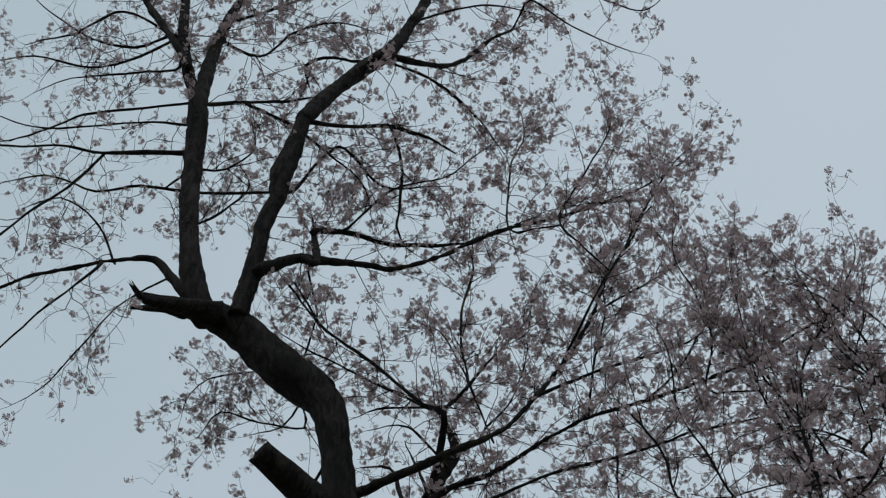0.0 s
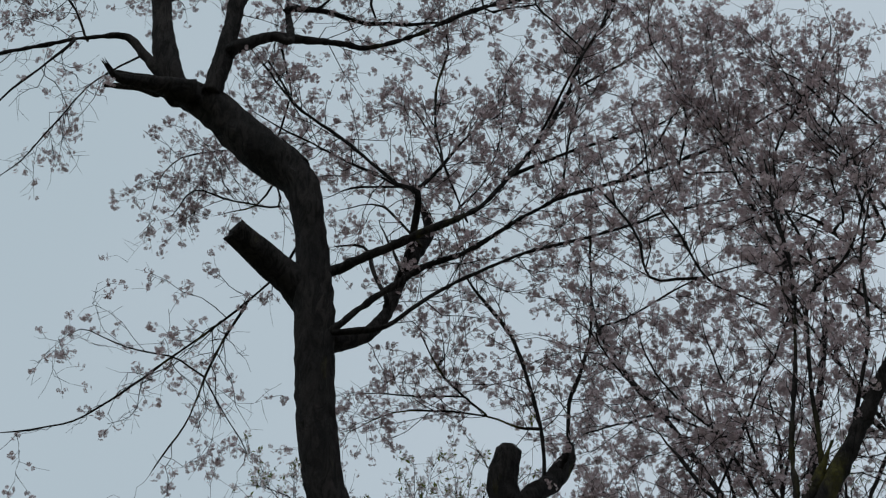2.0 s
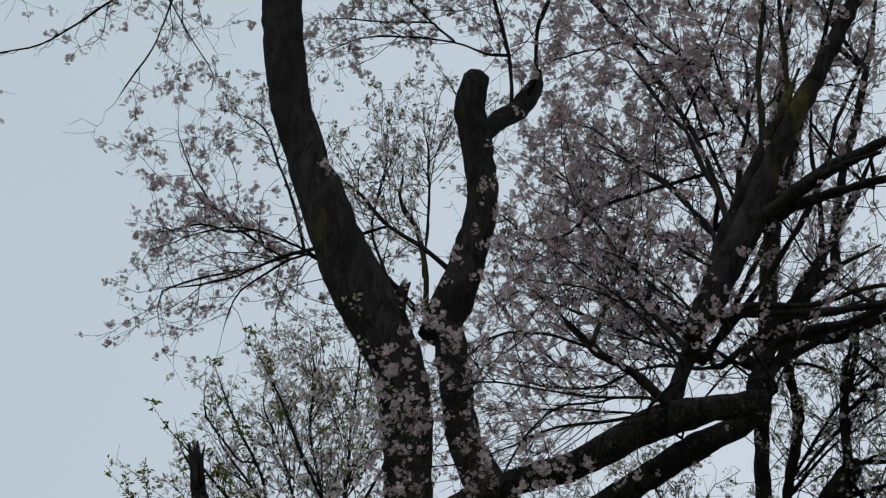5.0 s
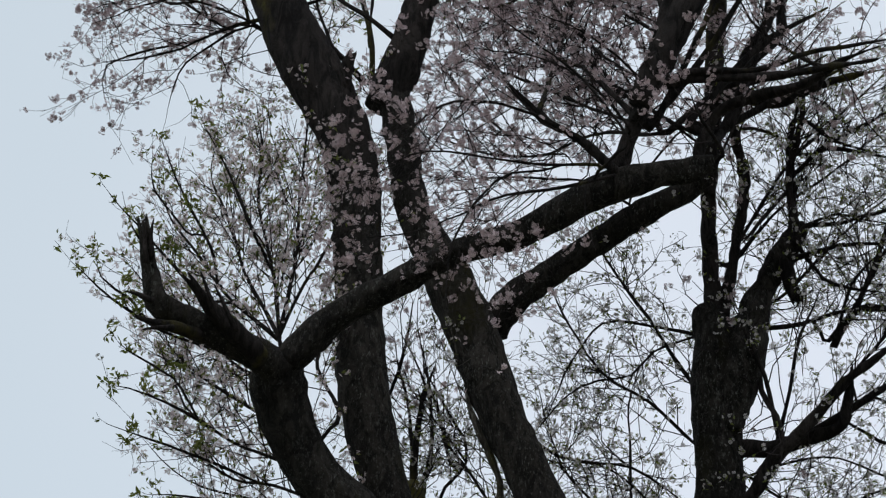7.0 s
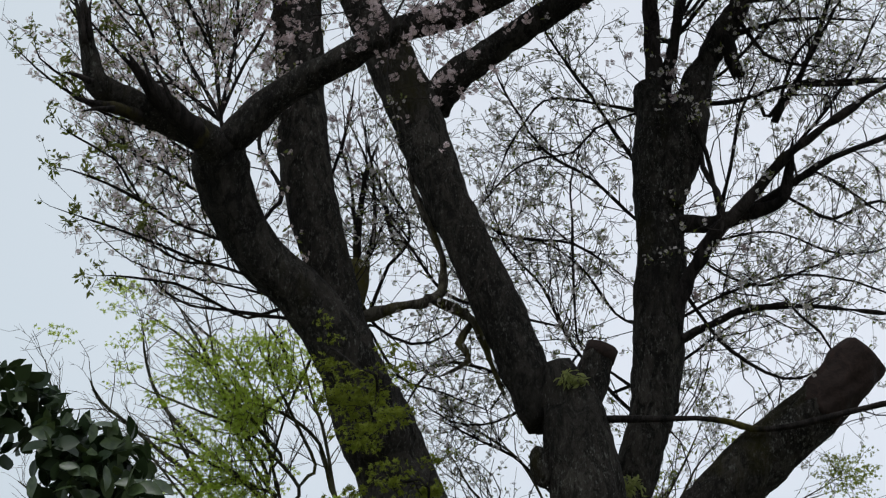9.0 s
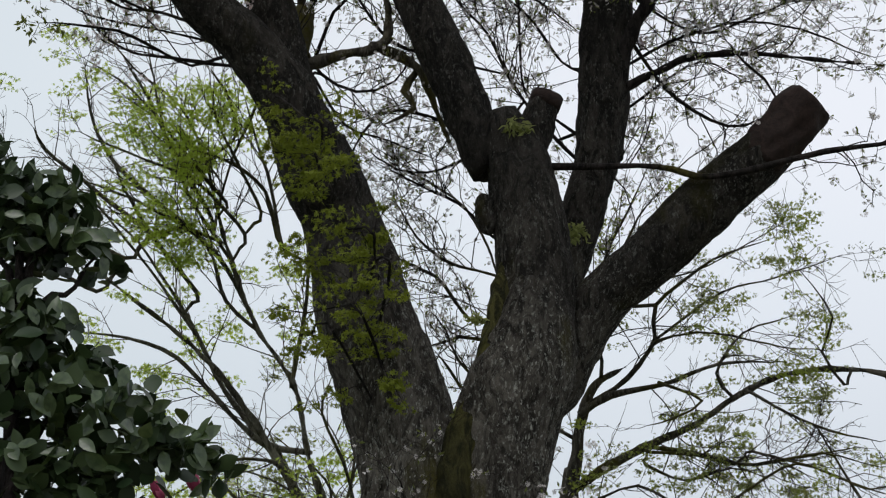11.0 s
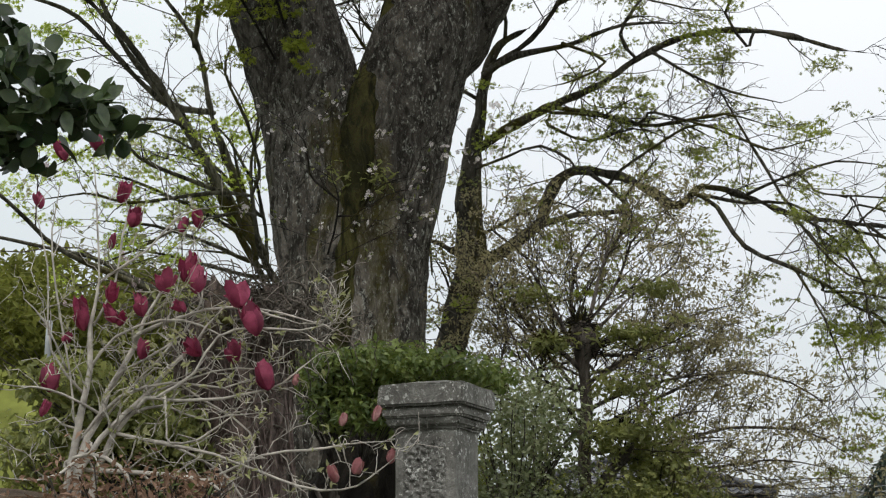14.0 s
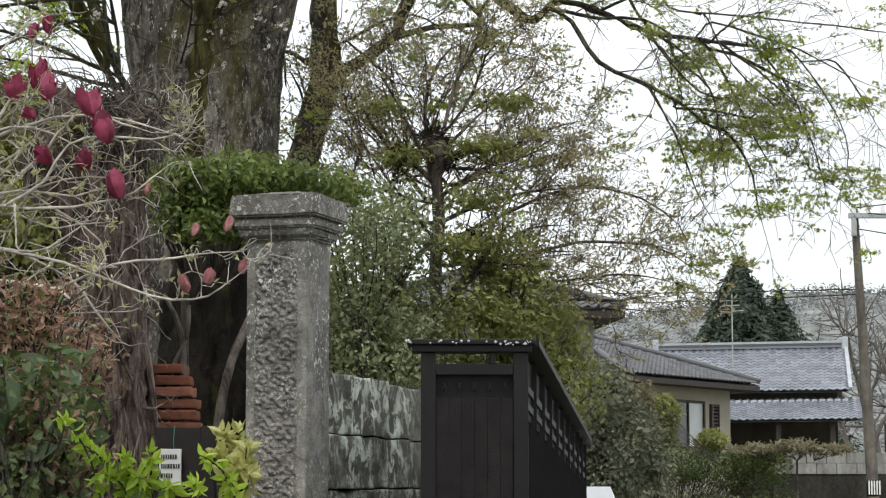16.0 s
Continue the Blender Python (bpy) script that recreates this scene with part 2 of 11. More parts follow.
LEAF_DRY = leaf_material("dry_grass_blades", (0.17, 0.16, 0.10), (0.34, 0.31, 0.22), (0.35, 0.28, 0.15), 0.8, 0.3, 0.1)
LEAF_CEDAR = leaf_material("cedar_needles", (0.05, 0.07, 0.055), (0.12, 0.145, 0.11), (0.08, 0.11, 0.04), 0.8, 0.15, 0.1)


def stone_material(name, dark, pale, lichen, amount, scale=14, crust=38, along=None):
    k = Mat(name, 0.9, 0.2)
    c = k.ramp(k.noise(scale, 7, along, 0.72, 0.4), (0.3, dark), (0.72, pale))
    fine = k.noise(120, 4)
    c = k.mix(k.ramp(fine, (0.4, (0.0,)), (0.75, (0.5,))), c, tuple(v * 0.45 for v in dark))
    spots = k.ramp(k.noise(crust, 5, along, 0.7, 0.5), (0.60 - amount, (0.0,)), (0.66 - amount, (0.85,)))
    where = k.ramp(k.noise(4.5, 3), (0.40, (0.15,)), (0.62, (1.0,)))
    stain = k.ramp(k.noise(2.6, 5, (1, 1, 0.35) if along is None else along, 0.7), (0.40, (0.55,)), (0.62, (1.15,)))
    c = k.mix(1.0, c, stain, "MULTIPLY")
    c = k.mix(k.mix(1.0, spots, where, "MULTIPLY"), c, lichen)
    k.color(c).bump(k.mix(0.5, fine, k.noise(scale * 2, 6)), 0.9, 0.01)
    return k.m


STONE = stone_material("weathered_granite", (0.12, 0.113, 0.10), (0.40, 0.385, 0.35), (0.76, 0.76, 0.71), 0.045, 14, 60)
STONE_ROUGH = stone_material("hammered_granite", (0.075, 0.07, 0.064), (0.36, 0.345, 0.315), (0.74, 0.74, 0.70), 0.07, 34, 80)
STONE_PATCHY = stone_material("lichened_wall_stone", (0.075, 0.072, 0.06), (0.25, 0.24, 0.21), (0.62, 0.66, 0.57), 0.12, 12, 26, (1, 0.3, 0.45))
STONE_DARK = stone_material("dark_stone", (0.03, 0.028, 0.024), (0.075, 0.07, 0.06), (0.16, 0.16, 0.14), -0.04)
CONCRETE = stone_material("pale_concrete", (0.24, 0.235, 0.22), (0.38, 0.375, 0.355), (0.5, 0.5, 0.47), -0.05, 5)
POLE_GREY = stone_material("stained_pole_concrete", (0.10, 0.088, 0.075), (0.19, 0.17, 0.148), (0.3, 0.28, 0.25), -0.05, 5)
EARTH = stone_material("dry_earth", (0.05, 0.034, 0.022), (0.15, 0.105, 0.07), (0.24, 0.17, 0.1), 0.0, 8)


def plain(name, col, rough=0.6, spec=0.4, metal=0.0, vary=0.25, scale=6.0, relief=0.15):
    k = Mat(name, rough, spec, metal)
    c = k.ramp(k.noise(scale, 5), (0.3, tuple(v * (1 - vary) for v in col)), (0.7, tuple(min(1.0, v * (1 + vary)) for v in col)))
    k.color(c).bump(k.noise(scale * 12, 4), relief, 0.004)
    return k.m


BLACK_METAL = plain("black_painted_metal", (0.008, 0.0075, 0.008), 0.5, 0.25, 0.0, 0.35, 9)
BLACK_BOARD = plain("black_stained_board", (0.010, 0.0075, 0.008), 0.6, 0.2, 0.0, 0.55, 14, 0.5)
BLACK_WOOD = plain("black_stained_wood", (0.018, 0.014, 0.013), 0.7)
DARK_WOOD = plain("dark_brown_wood", (0.035, 0.027, 0.022), 0.7)
WHITE_PAINT = plain("white_paint", (0.72, 0.73, 0.72), 0.5, 0.4, 0.0, 0.06)
INK = plain("dark_ink", (0.03, 0.03, 0.035), 0.6)
GREEN_STRING = plain("green_string", (0.05, 0.35, 0.24), 0.6)
PALE_METAL = plain("galvanised_metal", (0.36, 0.38, 0.38), 0.5, 0.5, 0.35, 0.15)
CAR_PAINT = plain("white_car_paint", (0.78, 0.79, 0.80), 0.2, 0.6, 0.0, 0.03, 2, 0.0)
RUBBER = plain("tyre_rubber", (0.02, 0.02, 0.02), 0.8)
BEIGE_WALL = plain("beige_render", (0.30, 0.278, 0.225), 0.9, 0.2, 0.0, 0.12, 1.5, 0.4)
GREY_WALL = plain("grey_render", (0.25, 0.24, 0.22), 0.9, 0.2, 0.0, 0.15, 1.5, 0.4)
DARK_PLASTER = plain("dark_timber_wall", (0.05, 0.04, 0.034), 0.8, 0.2, 0.0, 0.4, 2.5, 0.4)
RIDGE_PALE = plain("pale_ridge_tile", (0.37, 0.39, 0.42), 0.6, 0.4, 0.0, 0.15, 4)
CURTAIN = plain("pale_curtain_behind_glass", (0.42, 0.45, 0.46), 0.25, 0.6, 0.0, 0.1, 3)
BARK_PALE = plain("pale_magnolia_bark", (0.44, 0.405, 0.36), 0.85, 0.2, 0.0, 0.45, 16, 0.5)
GLASS_DARK = plain("dark_window_glass", (0.03, 0.035, 0.04), 0.08, 0.7, 0.0, 0.2, 2, 0.0)
# both hill colours are paled towards grey to paint the distance haze
HILL_LEAF = leaf_material("hazed_woodland_leaves", (0.125, 0.132, 0.134), (0.215, 0.221, 0.218), (0.15, 0.155, 0.135), 0.9, 0.2, 0.05)
HILL = plain("hazed_hill_woodland", (0.18, 0.186, 0.182), 0.95, 0.05, 0.0, 0.55, 0.45, 0.5)
FAR_TWIG = plain("far_grey_branches", (0.10, 0.088, 0.08), 0.9)


def tile_material(name, low, high, gloss):
    k = Mat(name, gloss, 0.4)
    c = k.ramp(k.island(), (0.0, low), (1.0, high))
    c = k.mix(k.ramp(k.noise(1.2, 4), (0.4, (0.0,)), (0.7, (0.4,))), c, (0.11, 0.115, 0.125))
    k.color(c)
    return k.m


ROOF_TILE = tile_material("grey_smoked_roof_tile", (0.14, 0.152, 0.176), (0.25, 0.266, 0.303), 0.42)
ROOF_TILE_DULL = tile_material("dull_brown_grey_roof_tile", (0.055, 0.055, 0.06), (0.11, 0.11, 0.118), 0.55)


def brick_material():
    k = Mat("weathered_terracotta", 0.9, 0.2)
    c = k.ramp(k.per_object(), (0.0, (0.20, 0.07, 0.042)), (1.0, (0.36, 0.155, 0.10)))
    c = k.mix(k.ramp(k.noise(18, 5), (0.45, (0.0,)), (0.75, (0.8,))), c, (0.10, 0.06, 0.045))
    k.color(c).bump(k.noise(60, 4), 0.5, 0.006)
    return k.m


BRICK = brick_material()


def water_material():
    k = Mat("water_drops", 0.05, 0.6)
    k.b.inputs["Transmission Weight"].default_value = 0.6
    k.color((0.9, 0.92, 0.93))
    return k.m


WATER = water_material()
VINE_BARK = bark_material("dead_vine_bark", (0.15, 0.105, 0.09), (0.41, 0.325, 0.285), (0.28, 0.25, 0.2), -0.03, 0.0)
VINE_PALE = bark_material("dry_vine_ends", (0.17, 0.14, 0.115), (0.42, 0.365, 0.315), (0.34, 0.3, 0.25), -0.05, -0.1)

# ---------------------------------------------------------------- mesh tools
rng = np.random.default_rng(7)


def mesh_from(name, verts, faces, mat=None, smooth=True):
    """One mesh from numpy arrays; faces is a list of arrays of 3 or 4 corners."""
    me = bpy.data.meshes.new(name)
    faces = [f for f in faces if len(f)]
    total = sum(len(f) for f in faces)
    corners = np.concatenate([np.asarray(f, dtype=np.int32).ravel() for f in faces])
    starts, at = [], 0
    for f in faces:
        starts.append(at + np.arange(len(f)) * f.shape[1])
        at += f.size
    me.vertices.add(len(verts))
    me.vertices.foreach_set("co", np.asarray(verts, dtype=np.float32).ravel())
    me.loops.add(len(corners))
    me.loops.foreach_set("vertex_index", corners)
    me.polygons.add(total)
    me.polygons.foreach_set("loop_start", np.concatenate(starts).astype(np.int32))
    me.polygons.foreach_set("use_smooth", np.full(total, smooth))
    me.update(calc_edges=True)
    if mat:
        me.materials.append(mat)
    return me


def thing(name, label, category, at=(0, 0, 0), group="", kind=""):
    ob = new(name)
    ob.location = at
    ob.empty_display_size = 0.1
    return tagged(ob, label, category, group, kind)


def stand(ob):
    """Where an unturned thing or part stands in the world."""
    at = Vector(ob.location)
    if ob.parent is not None:
        at += stand(ob.parent) + ob.matrix_parent_inverse.translation
    return at


def put(name, me, parent=None, label="", kind=""):
    """Links a mesh whose vertices are in world coordinates, under a thing standing anywhere."""
    ob = new(name, me)
    if parent is not None:
        ob.parent = parent
        ob.matrix_parent_inverse = Matrix.Translation(-stand(parent))
    return tagged(ob, label, "", "", kind)


def part(name, bm, material, parent, label="", kind="", smooth=False):
    me = bpy.data.meshes.new(name)
    bm.to_mesh(me)
    bm.free()
    for p in me.polygons:
        p.use_smooth = smooth
    me.materials.append(material)
    return put(name, me, parent, label, kind)


def wave(p, freq, seed, count=5):
    """Smooth noise between about -1 and 1 for rows of points."""
    g = np.random.default_rng(seed)
    total = np.zeros(len(p))
    for i in range(count):
        d = g.normal(size=3)
        d *= freq * (0.6 + 0.9 * g.random()) / np.linalg.norm(d)
        total += np.sin(p @ d + g.random() * 6.28 + 1.3 * np.sin(p @ (d[[1, 2, 0]] * 0.7)))
    return total / count * 1.5


def curve_points(ctrl, step):
    """Catmull-Rom through control rows (x, y, z, r), with about that step."""
    c = np.asarray(ctrl, dtype=float)
    c = np.vstack([2 * c[0] - c[1], c, 2 * c[-1] - c[-2]])
    out = []
    for i in range(1, len(c) - 2):
        n = max(2, int(np.linalg.norm(c[i + 1, :3] - c[i, :3]) / step))
        t = np.linspace(0, 1, n, endpoint=False)[:, None]
        a, b, d, e = c[i - 1], c[i], c[i + 1], c[i + 2]
        out.append(0.5 * (2 * b + (d - a) * t + (2 * a - 5 * b + 4 * d - e) * t ** 2 + (3 * b - a - 3 * d + e) * t ** 3))
    out.append(c[-2:-1])
    p = np.vstack(out)
    p[:, 3] = np.maximum(p[:, 3], 0.0012)
    return p


def frames_along(p):
    tan = np.gradient(p, axis=0)
    tan /= np.linalg.norm(tan, axis=1)[:, None] + 1e-9
    ref = np.array([1.0, 0, 0]) if abs(tan[0, 0]) < 0.9 else np.array([0, 1.0, 0])
    n = np.cross(tan[0], ref)
    n /= np.linalg.norm(n)
    ns = []
    for t in tan:
        n = n - t * (n @ t)
        n /= np.linalg.norm(n) + 1e-9
        ns.append(n)
    ns = np.array(ns)
    return tan, ns, np.cross(tan, ns)


def tube(p, r, sides, rough=0.0, seed=0, cap=True, jag=0.0):
    """A closed tube round a line, with bark relief that runs along it."""
    tan, n, b = frames_along(p)
    a = np.linspace(0, 2 * np.pi, sides, endpoint=False)
    ring = np.cos(a)[None, :, None] * n[:, None, :] + np.sin(a)[None, :, None] * b[:, None, :]
    rad = np.repeat(r[:, None], sides, 1)
    if rough:
        q = (p[:, None, :] + ring * rad[..., None]).reshape(-1, 3)
        big = wave(q, 4.0, seed).reshape(rad.shape)
        s = np.concatenate([[0], np.cumsum(np.linalg.norm(np.diff(p, axis=0), axis=1))])
        around = np.stack([np.cos(a), np.sin(a)], 1) * r.mean()
        uv = np.stack([np.tile(around[:, 0] * 55, len(p)), np.tile(around[:, 1] * 55, len(p)), np.repeat(s * 26, sides)], 1)
        fur = wave(uv, 1.0, seed + 1, 6).reshape(rad.shape)
        fine = wave(q, 40.0, seed + 2).reshape(rad.shape)
        rad = rad * (1 + 0.09 * big) + rough * (min(0.024, 0.003 + 0.06 * float(r.mean())) * np.clip(fur, -1, 0.5) + 0.007 * fine)
    v = p[:, None, :] + ring * rad[..., None]
    if jag:
        g = np.random.default_rng(seed + 5)
        v[-1] += tan[-1] * (g.random(sides)[:, None] * jag)
    v = v.reshape(-1, 3)
    i = np.arange(len(p) - 1)[:, None] * sides
    j = np.arange(sides)[None, :]
    k = (j + 1) % sides
    quads = np.stack([i + j, i + k, i + sides + k, i + sides + j], -1).reshape(-1, 4)
    faces = [quads]
    if cap:
        v = np.vstack([v, p[:1], p[-1:] - tan[-1:] * jag * 0.4])
        e = len(v)
        j = np.arange(sides)
        k = (j + 1) % sides
        last = (len(p) - 1) * sides
        faces.append(np.stack([np.full(sides, e - 2), k, j], 1))
        faces.append(np.stack([np.full(sides, e - 1), last + j, last + k], 1))
    return v, faces


def many_tubes(lines, r0, r1, sides=3):
    """Thin tubes for many lines with the same number of points: lines (m, k, 3)."""
    lines = np.asarray(lines)
    m, k, _ = lines.shape
    tan = np.gradient(lines, axis=1)
    tan /= np.linalg.norm(tan, axis=2)[..., None] + 1e-9
    ref = np.where(np.abs(tan[..., 2:3]) > 0.9, np.array([1.0, 0, 0]), np.array([0, 0, 1.0]))
    n = np.cross(tan, ref)
    n /= np.linalg.norm(n, axis=2)[..., None] + 1e-9
    b = np.cross(tan, n)
    a = np.linspace(0, 2 * np.pi, sides, endpoint=False)
    ring = np.cos(a)[None, None, :, None] * n[:, :, None, :] + np.sin(a)[None, None, :, None] * b[:, :, None, :]
    s = np.linspace(0, 1, k)[None, :]
    rad = np.asarray(r0)[:, None] * (1 - s) + np.asarray(r1)[:, None] * s
    v = (lines[:, :, None, :] + ring * rad[:, :, None, None]).reshape(-1, 3)
    base = np.arange(m)[:, None, None] * (k * sides) + np.arange(k - 1)[None, :, None] * sides
    j = np.arange(sides)[None, None, :]
    q = (j + 1) % sides
    quads = np.stack([base + j, base + q, base + sides + q, base + sides + j], -1).reshape(-1, 4)
    return v, quads


def facing(normals):
    """Rotations that turn z to the given normals, with a random turn about them."""
    z = normals / (np.linalg.norm(normals, axis=1)[:, None] + 1e-9)
    h = rng.normal(size=z.shape)
    x = np.cross(h, z)
    x /= np.linalg.norm(x, axis=1)[:, None] + 1e-9
    return np.stack([x, np.cross(z, x), z], 2)


def scatter(template, tris, at, rot, size):
    v = np.einsum("mij,kj->mki", rot, template) * np.asarray(size)[:, None, None] + at[:, None, :]
    f = tris[None] + (np.arange(len(at)) * len(template))[:, None, None]
    return v.reshape(-1, 3), f.reshape(-1, tris.shape[1])


def flower_shape():
    """A cupped flower of five petals, 1 across."""
    v, f = [(0, 0, 0)], []
    for i in range(5):
        a = 2 * math.pi * i / 5
        for da, rr, h in ((-0.44, 0.49, 0.16), (0.44, 0.49, 0.16)):
            v.append((rr * math.cos(a + da), rr * math.sin(a + da), h))
        f.append((0, 1 + 2 * i, 2 + 2 * i))
    return np.array(v), np.array(f)


def leaf_shape(width=0.42, fold=0.08, droop=0.1):
    """A pointed oval leaf, 1 long along x, folded along its rib."""
    v = [(0, 0, 0), (0.3, width * 0.5, fold), (0.3, 0, 0), (0.3, -width * 0.5, fold),
         (0.65, width * 0.42, fold - droop * 0.4), (0.65, 0, -droop * 0.4), (0.65, -width * 0.42, fold - droop * 0.4), (1, 0, -droop)]
    f = [(0, 2, 1), (0, 3, 2), (1, 2, 5), (1, 5, 4), (2, 3, 6), (2, 6, 5), (4, 5, 7), (5, 6, 7)]
    return np.array(v), np.array(f)


def small_leaf_shape(width=0.4):
    """A small leaf folded along its rib, 1 long."""
    return np.array([(0, 0, 0), (0.45, width * 0.5, 0.07), (1, 0, -0.12), (0.45, -width * 0.5, 0.07)]), np.array([(0, 1, 2), (0, 2, 3)])


def star_leaf_shape():
    """A five-lobed maple leaf, 1 across."""
    v, f = [], []
    for i, (a, rr) in enumerate(((-2.0, 0.40), (-1.0, 0.56), (0, 0.64), (1.0, 0.56), (2.0, 0.40))):
        for da, r2, h in ((-1.2, 0.14, 0.0), (0, rr, -0.1), (1.2, 0.14, 0.0)):
            v.append((r2 * math.cos(a + da), r2 * math.sin(a + da), h))
        f.append((3 * i, 3 * i + 1, 3 * i + 2))
    return np.array(v), np.array(f)


def oval_leaf_shape():
    """A broad glossy oval leaf with a short point, 1 long."""
    rim = [(0, 0.0), (0.12, 0.16), (0.32, 0.29), (0.55, 0.30), (0.78, 0.19), (1.0, 0.0)]
    v = [(x, 0, -0.14 * x * x) for x, _ in rim]
    v += [(x, y, 0.05 - 0.14 * x * x) for x, y in rim[1:-1]] + [(x, -y, 0.05 - 0.14 * x * x) for x, y in rim[1:-1]]
    f = []
    for o in (6, 10):
        ring = [0, o, o + 1, o + 2, o + 3, 5]
        for k in range(5):
            for t in ((k, ring[k], ring[k + 1]), (k, ring[k + 1], k + 1)):
                if len(set(t)) == 3:
                    f.append(t if o == 10 else t[::-1])
    return np.array(v), np.array(f)


FLOWER, LEAF, NARROW, STAR = flower_shape(), leaf_shape(), small_leaf_shape(), star_leaf_shape()
OVAL, TINY = oval_leaf_shape(), small_leaf_shape(0.6)

# ---------------------------------------------------------------- growing trees
GROWTH = {}
# branchlets per metre, length range, rise, wiggle, shoots per metre, shoot length range, share of shoots in flower
HABIT = {
    "pink": (8.5, (0.30, 1.10), 0.05, 0.24, 12.0, (0.06, 0.26), 0.95),
    "bare": (6.5, (0.25, 0.85), -0.05, 0.42, 11.0, (0.08, 0.28), 0.6),
    "leafy": (9.5, (0.35, 0.95), 0.08, 0.2, 15.0, (0.05, 0.20), 1.6),
    "young": (10.0, (0.30, 1.00), 0.03, 0.30, 11.0, (0.06, 0.28), 1.1),
    "olive": (7.5, (0.25, 0.80), -0.02, 0.24, 15.0, (0.06, 0.25), 2.2),
    "twiggy": (9.0, (0.30, 0.85), 0.05, 0.22, 16.0, (0.06, 0.25), 3.0),
    "maple": (9.0, (0.25, 0.75), 0.03, 0.2, 12.0, (0.06, 0.2), 1.3),
    "sprout": (8.0, (0.10, 0.30), 0.10, 0.14, 14.0, (0.02, 0.06), 2.0),
    "spray": (9.0, (0.12, 0.32), -0.02, 0.2, 14.0, (0.05, 0.13), 1.4),
    "magnolia": (22.0, (0.08, 0.40), 0.07, 0.5, 14.0, (0.03, 0.13), 1.0),
}


def unit(v):
    return v / (np.linalg.norm(v, axis=-1, keepdims=True) + 1e-9)


def grow(tree, p, amount, kind):
    """Branchlets and shoots on one bough; remembers the lines and the nodes that bear flowers or leaves."""
    per, lens, rise, wig, shoots, slens, share = HABIT[kind]
    g = GROWTH.setdefault(tree.name, {"lines": [], "r0": [], "shoots": [], "nodes": {}})
    seg = np.linalg.norm(np.diff(p[:, :3], axis=0), axis=1)
    s = np.concatenate([[0], np.cumsum(seg)])
    n = int(s[-1] * per * amount + rng.random())
    if n < 1:
        return
    u = rng.uniform(0.16, 1.0, n) * s[-1]
    u[0] = s[-1] * 0.995
    at = np.stack([np.interp(u, s, p[:, k]) for k in range(3)], 1)
    rr = np.interp(u, s, p[:, 3])
    tan = unit(np.stack([np.interp(u, s, np.gradient(p[:, k])) for k in range(3)], 1))
    side = rng.normal(size=(n, 3))
    side = unit(side - tan * np.sum(side * tan, 1)[:, None])
    d = unit(tan * rng.uniform(0.35, 1.0, (n, 1)) + side * rng.uniform(0.5, 1.0, (n, 1)) + np.array([0, 0, 0.25 if rise >= 0 else -0.1]))
    d[0] = tan[0]
    if kind in ("pink", "bare"):
        d = unit(d + np.array([0, 0.22, 0]))
    length = rng.uniform(*lens, n) * (1.15 - 0.6 * u / s[-1])
    k = 6
    line = [at]
    for i in range(1, k):
        d = unit(d + rng.normal(size=(n, 3)) * wig + np.array([0, 0, rise]))
        line.append(line[-1] + d * (length / (k - 1))[:, None])
    line = np.stack(line, 1)
    g["lines"].append(line)
    g["r0"].append(np.clip(rr * 0.48, 0.0022, 0.005))
    # shoots
    m = rng.poisson(length * shoots)
    own = np.repeat(np.arange(n), m)
    if not len(own):
        return
    w = rng.uniform(0.28, 1.0, len(own)) * (k - 1)
    i0 = np.minimum(w.astype(int), k - 2)
    f = (w - i0)[:, None]
    o = line[own, i0] * (1 - f) + line[own, i0 + 1] * f
    t2 = unit(line[own, i0 + 1] - line[own, i0])
    d = unit(t2 * 0.7 + rng.normal(size=(len(own), 3)) * 0.55 + np.array([0, 0, rise * 2]))
    sl = rng.uniform(*slens, len(own))
    pts = [o]
    for i in range(2):
        d = unit(d + rng.normal(size=o.shape) * wig * 1.3 + np.array([0, 0, rise]))
        pts.append(pts[-1] + d * (sl / 2)[:, None])
    sh = np.stack(pts, 1)
    g["shoots"].append(sh)
    count = rng.poisson(share, len(own))
    who = np.repeat(np.arange(len(own)), count)
    place = 1 - rng.random(len(who)) ** 2.2 * 0.7
    q = place * 2
    i1 = np.minimum(q.astype(int), 1)
    f = (q - i1)[:, None]
    g["nodes"].setdefault(kind, []).append(sh[who, i1] * (1 - f) + sh[who, i1 + 1] * f)


def around(nodes, low, high, spread, flat=1.0):
    """A few places round every node, and the way each of them faces."""
    count = rng.integers(low, high + 1, len(nodes))
    own = np.repeat(nodes, count, axis=0)
    off = rng.normal(size=own.shape)
    off[:, 2] *= flat
    off = unit(off) * (spread * (0.35 + 0.65 * rng.random((len(own), 1)) ** 0.5))
    off[:, 2] *= flat
    return own + off, off


def clumped(nodes, freq, seed, least):
    """Only the nodes that lie inside drifting clumps, so that gaps stay open between them."""
    n = wave(nodes * np.array([1, 1, 1.5]), freq, seed, 7)
    return nodes[n > least], n[n > least]


def leaves_on(at, off, shape, size, lift=0.0):
    rot = facing(unit(off + rng.normal(size=off.shape) * 0.05) * 0.5 + rng.normal(size=off.shape) * 0.5 + np.array([0, 0, lift]))
    return scatter(shape[0], shape[1], at, rot, rng.uniform(size[0], size[1], len(at)))


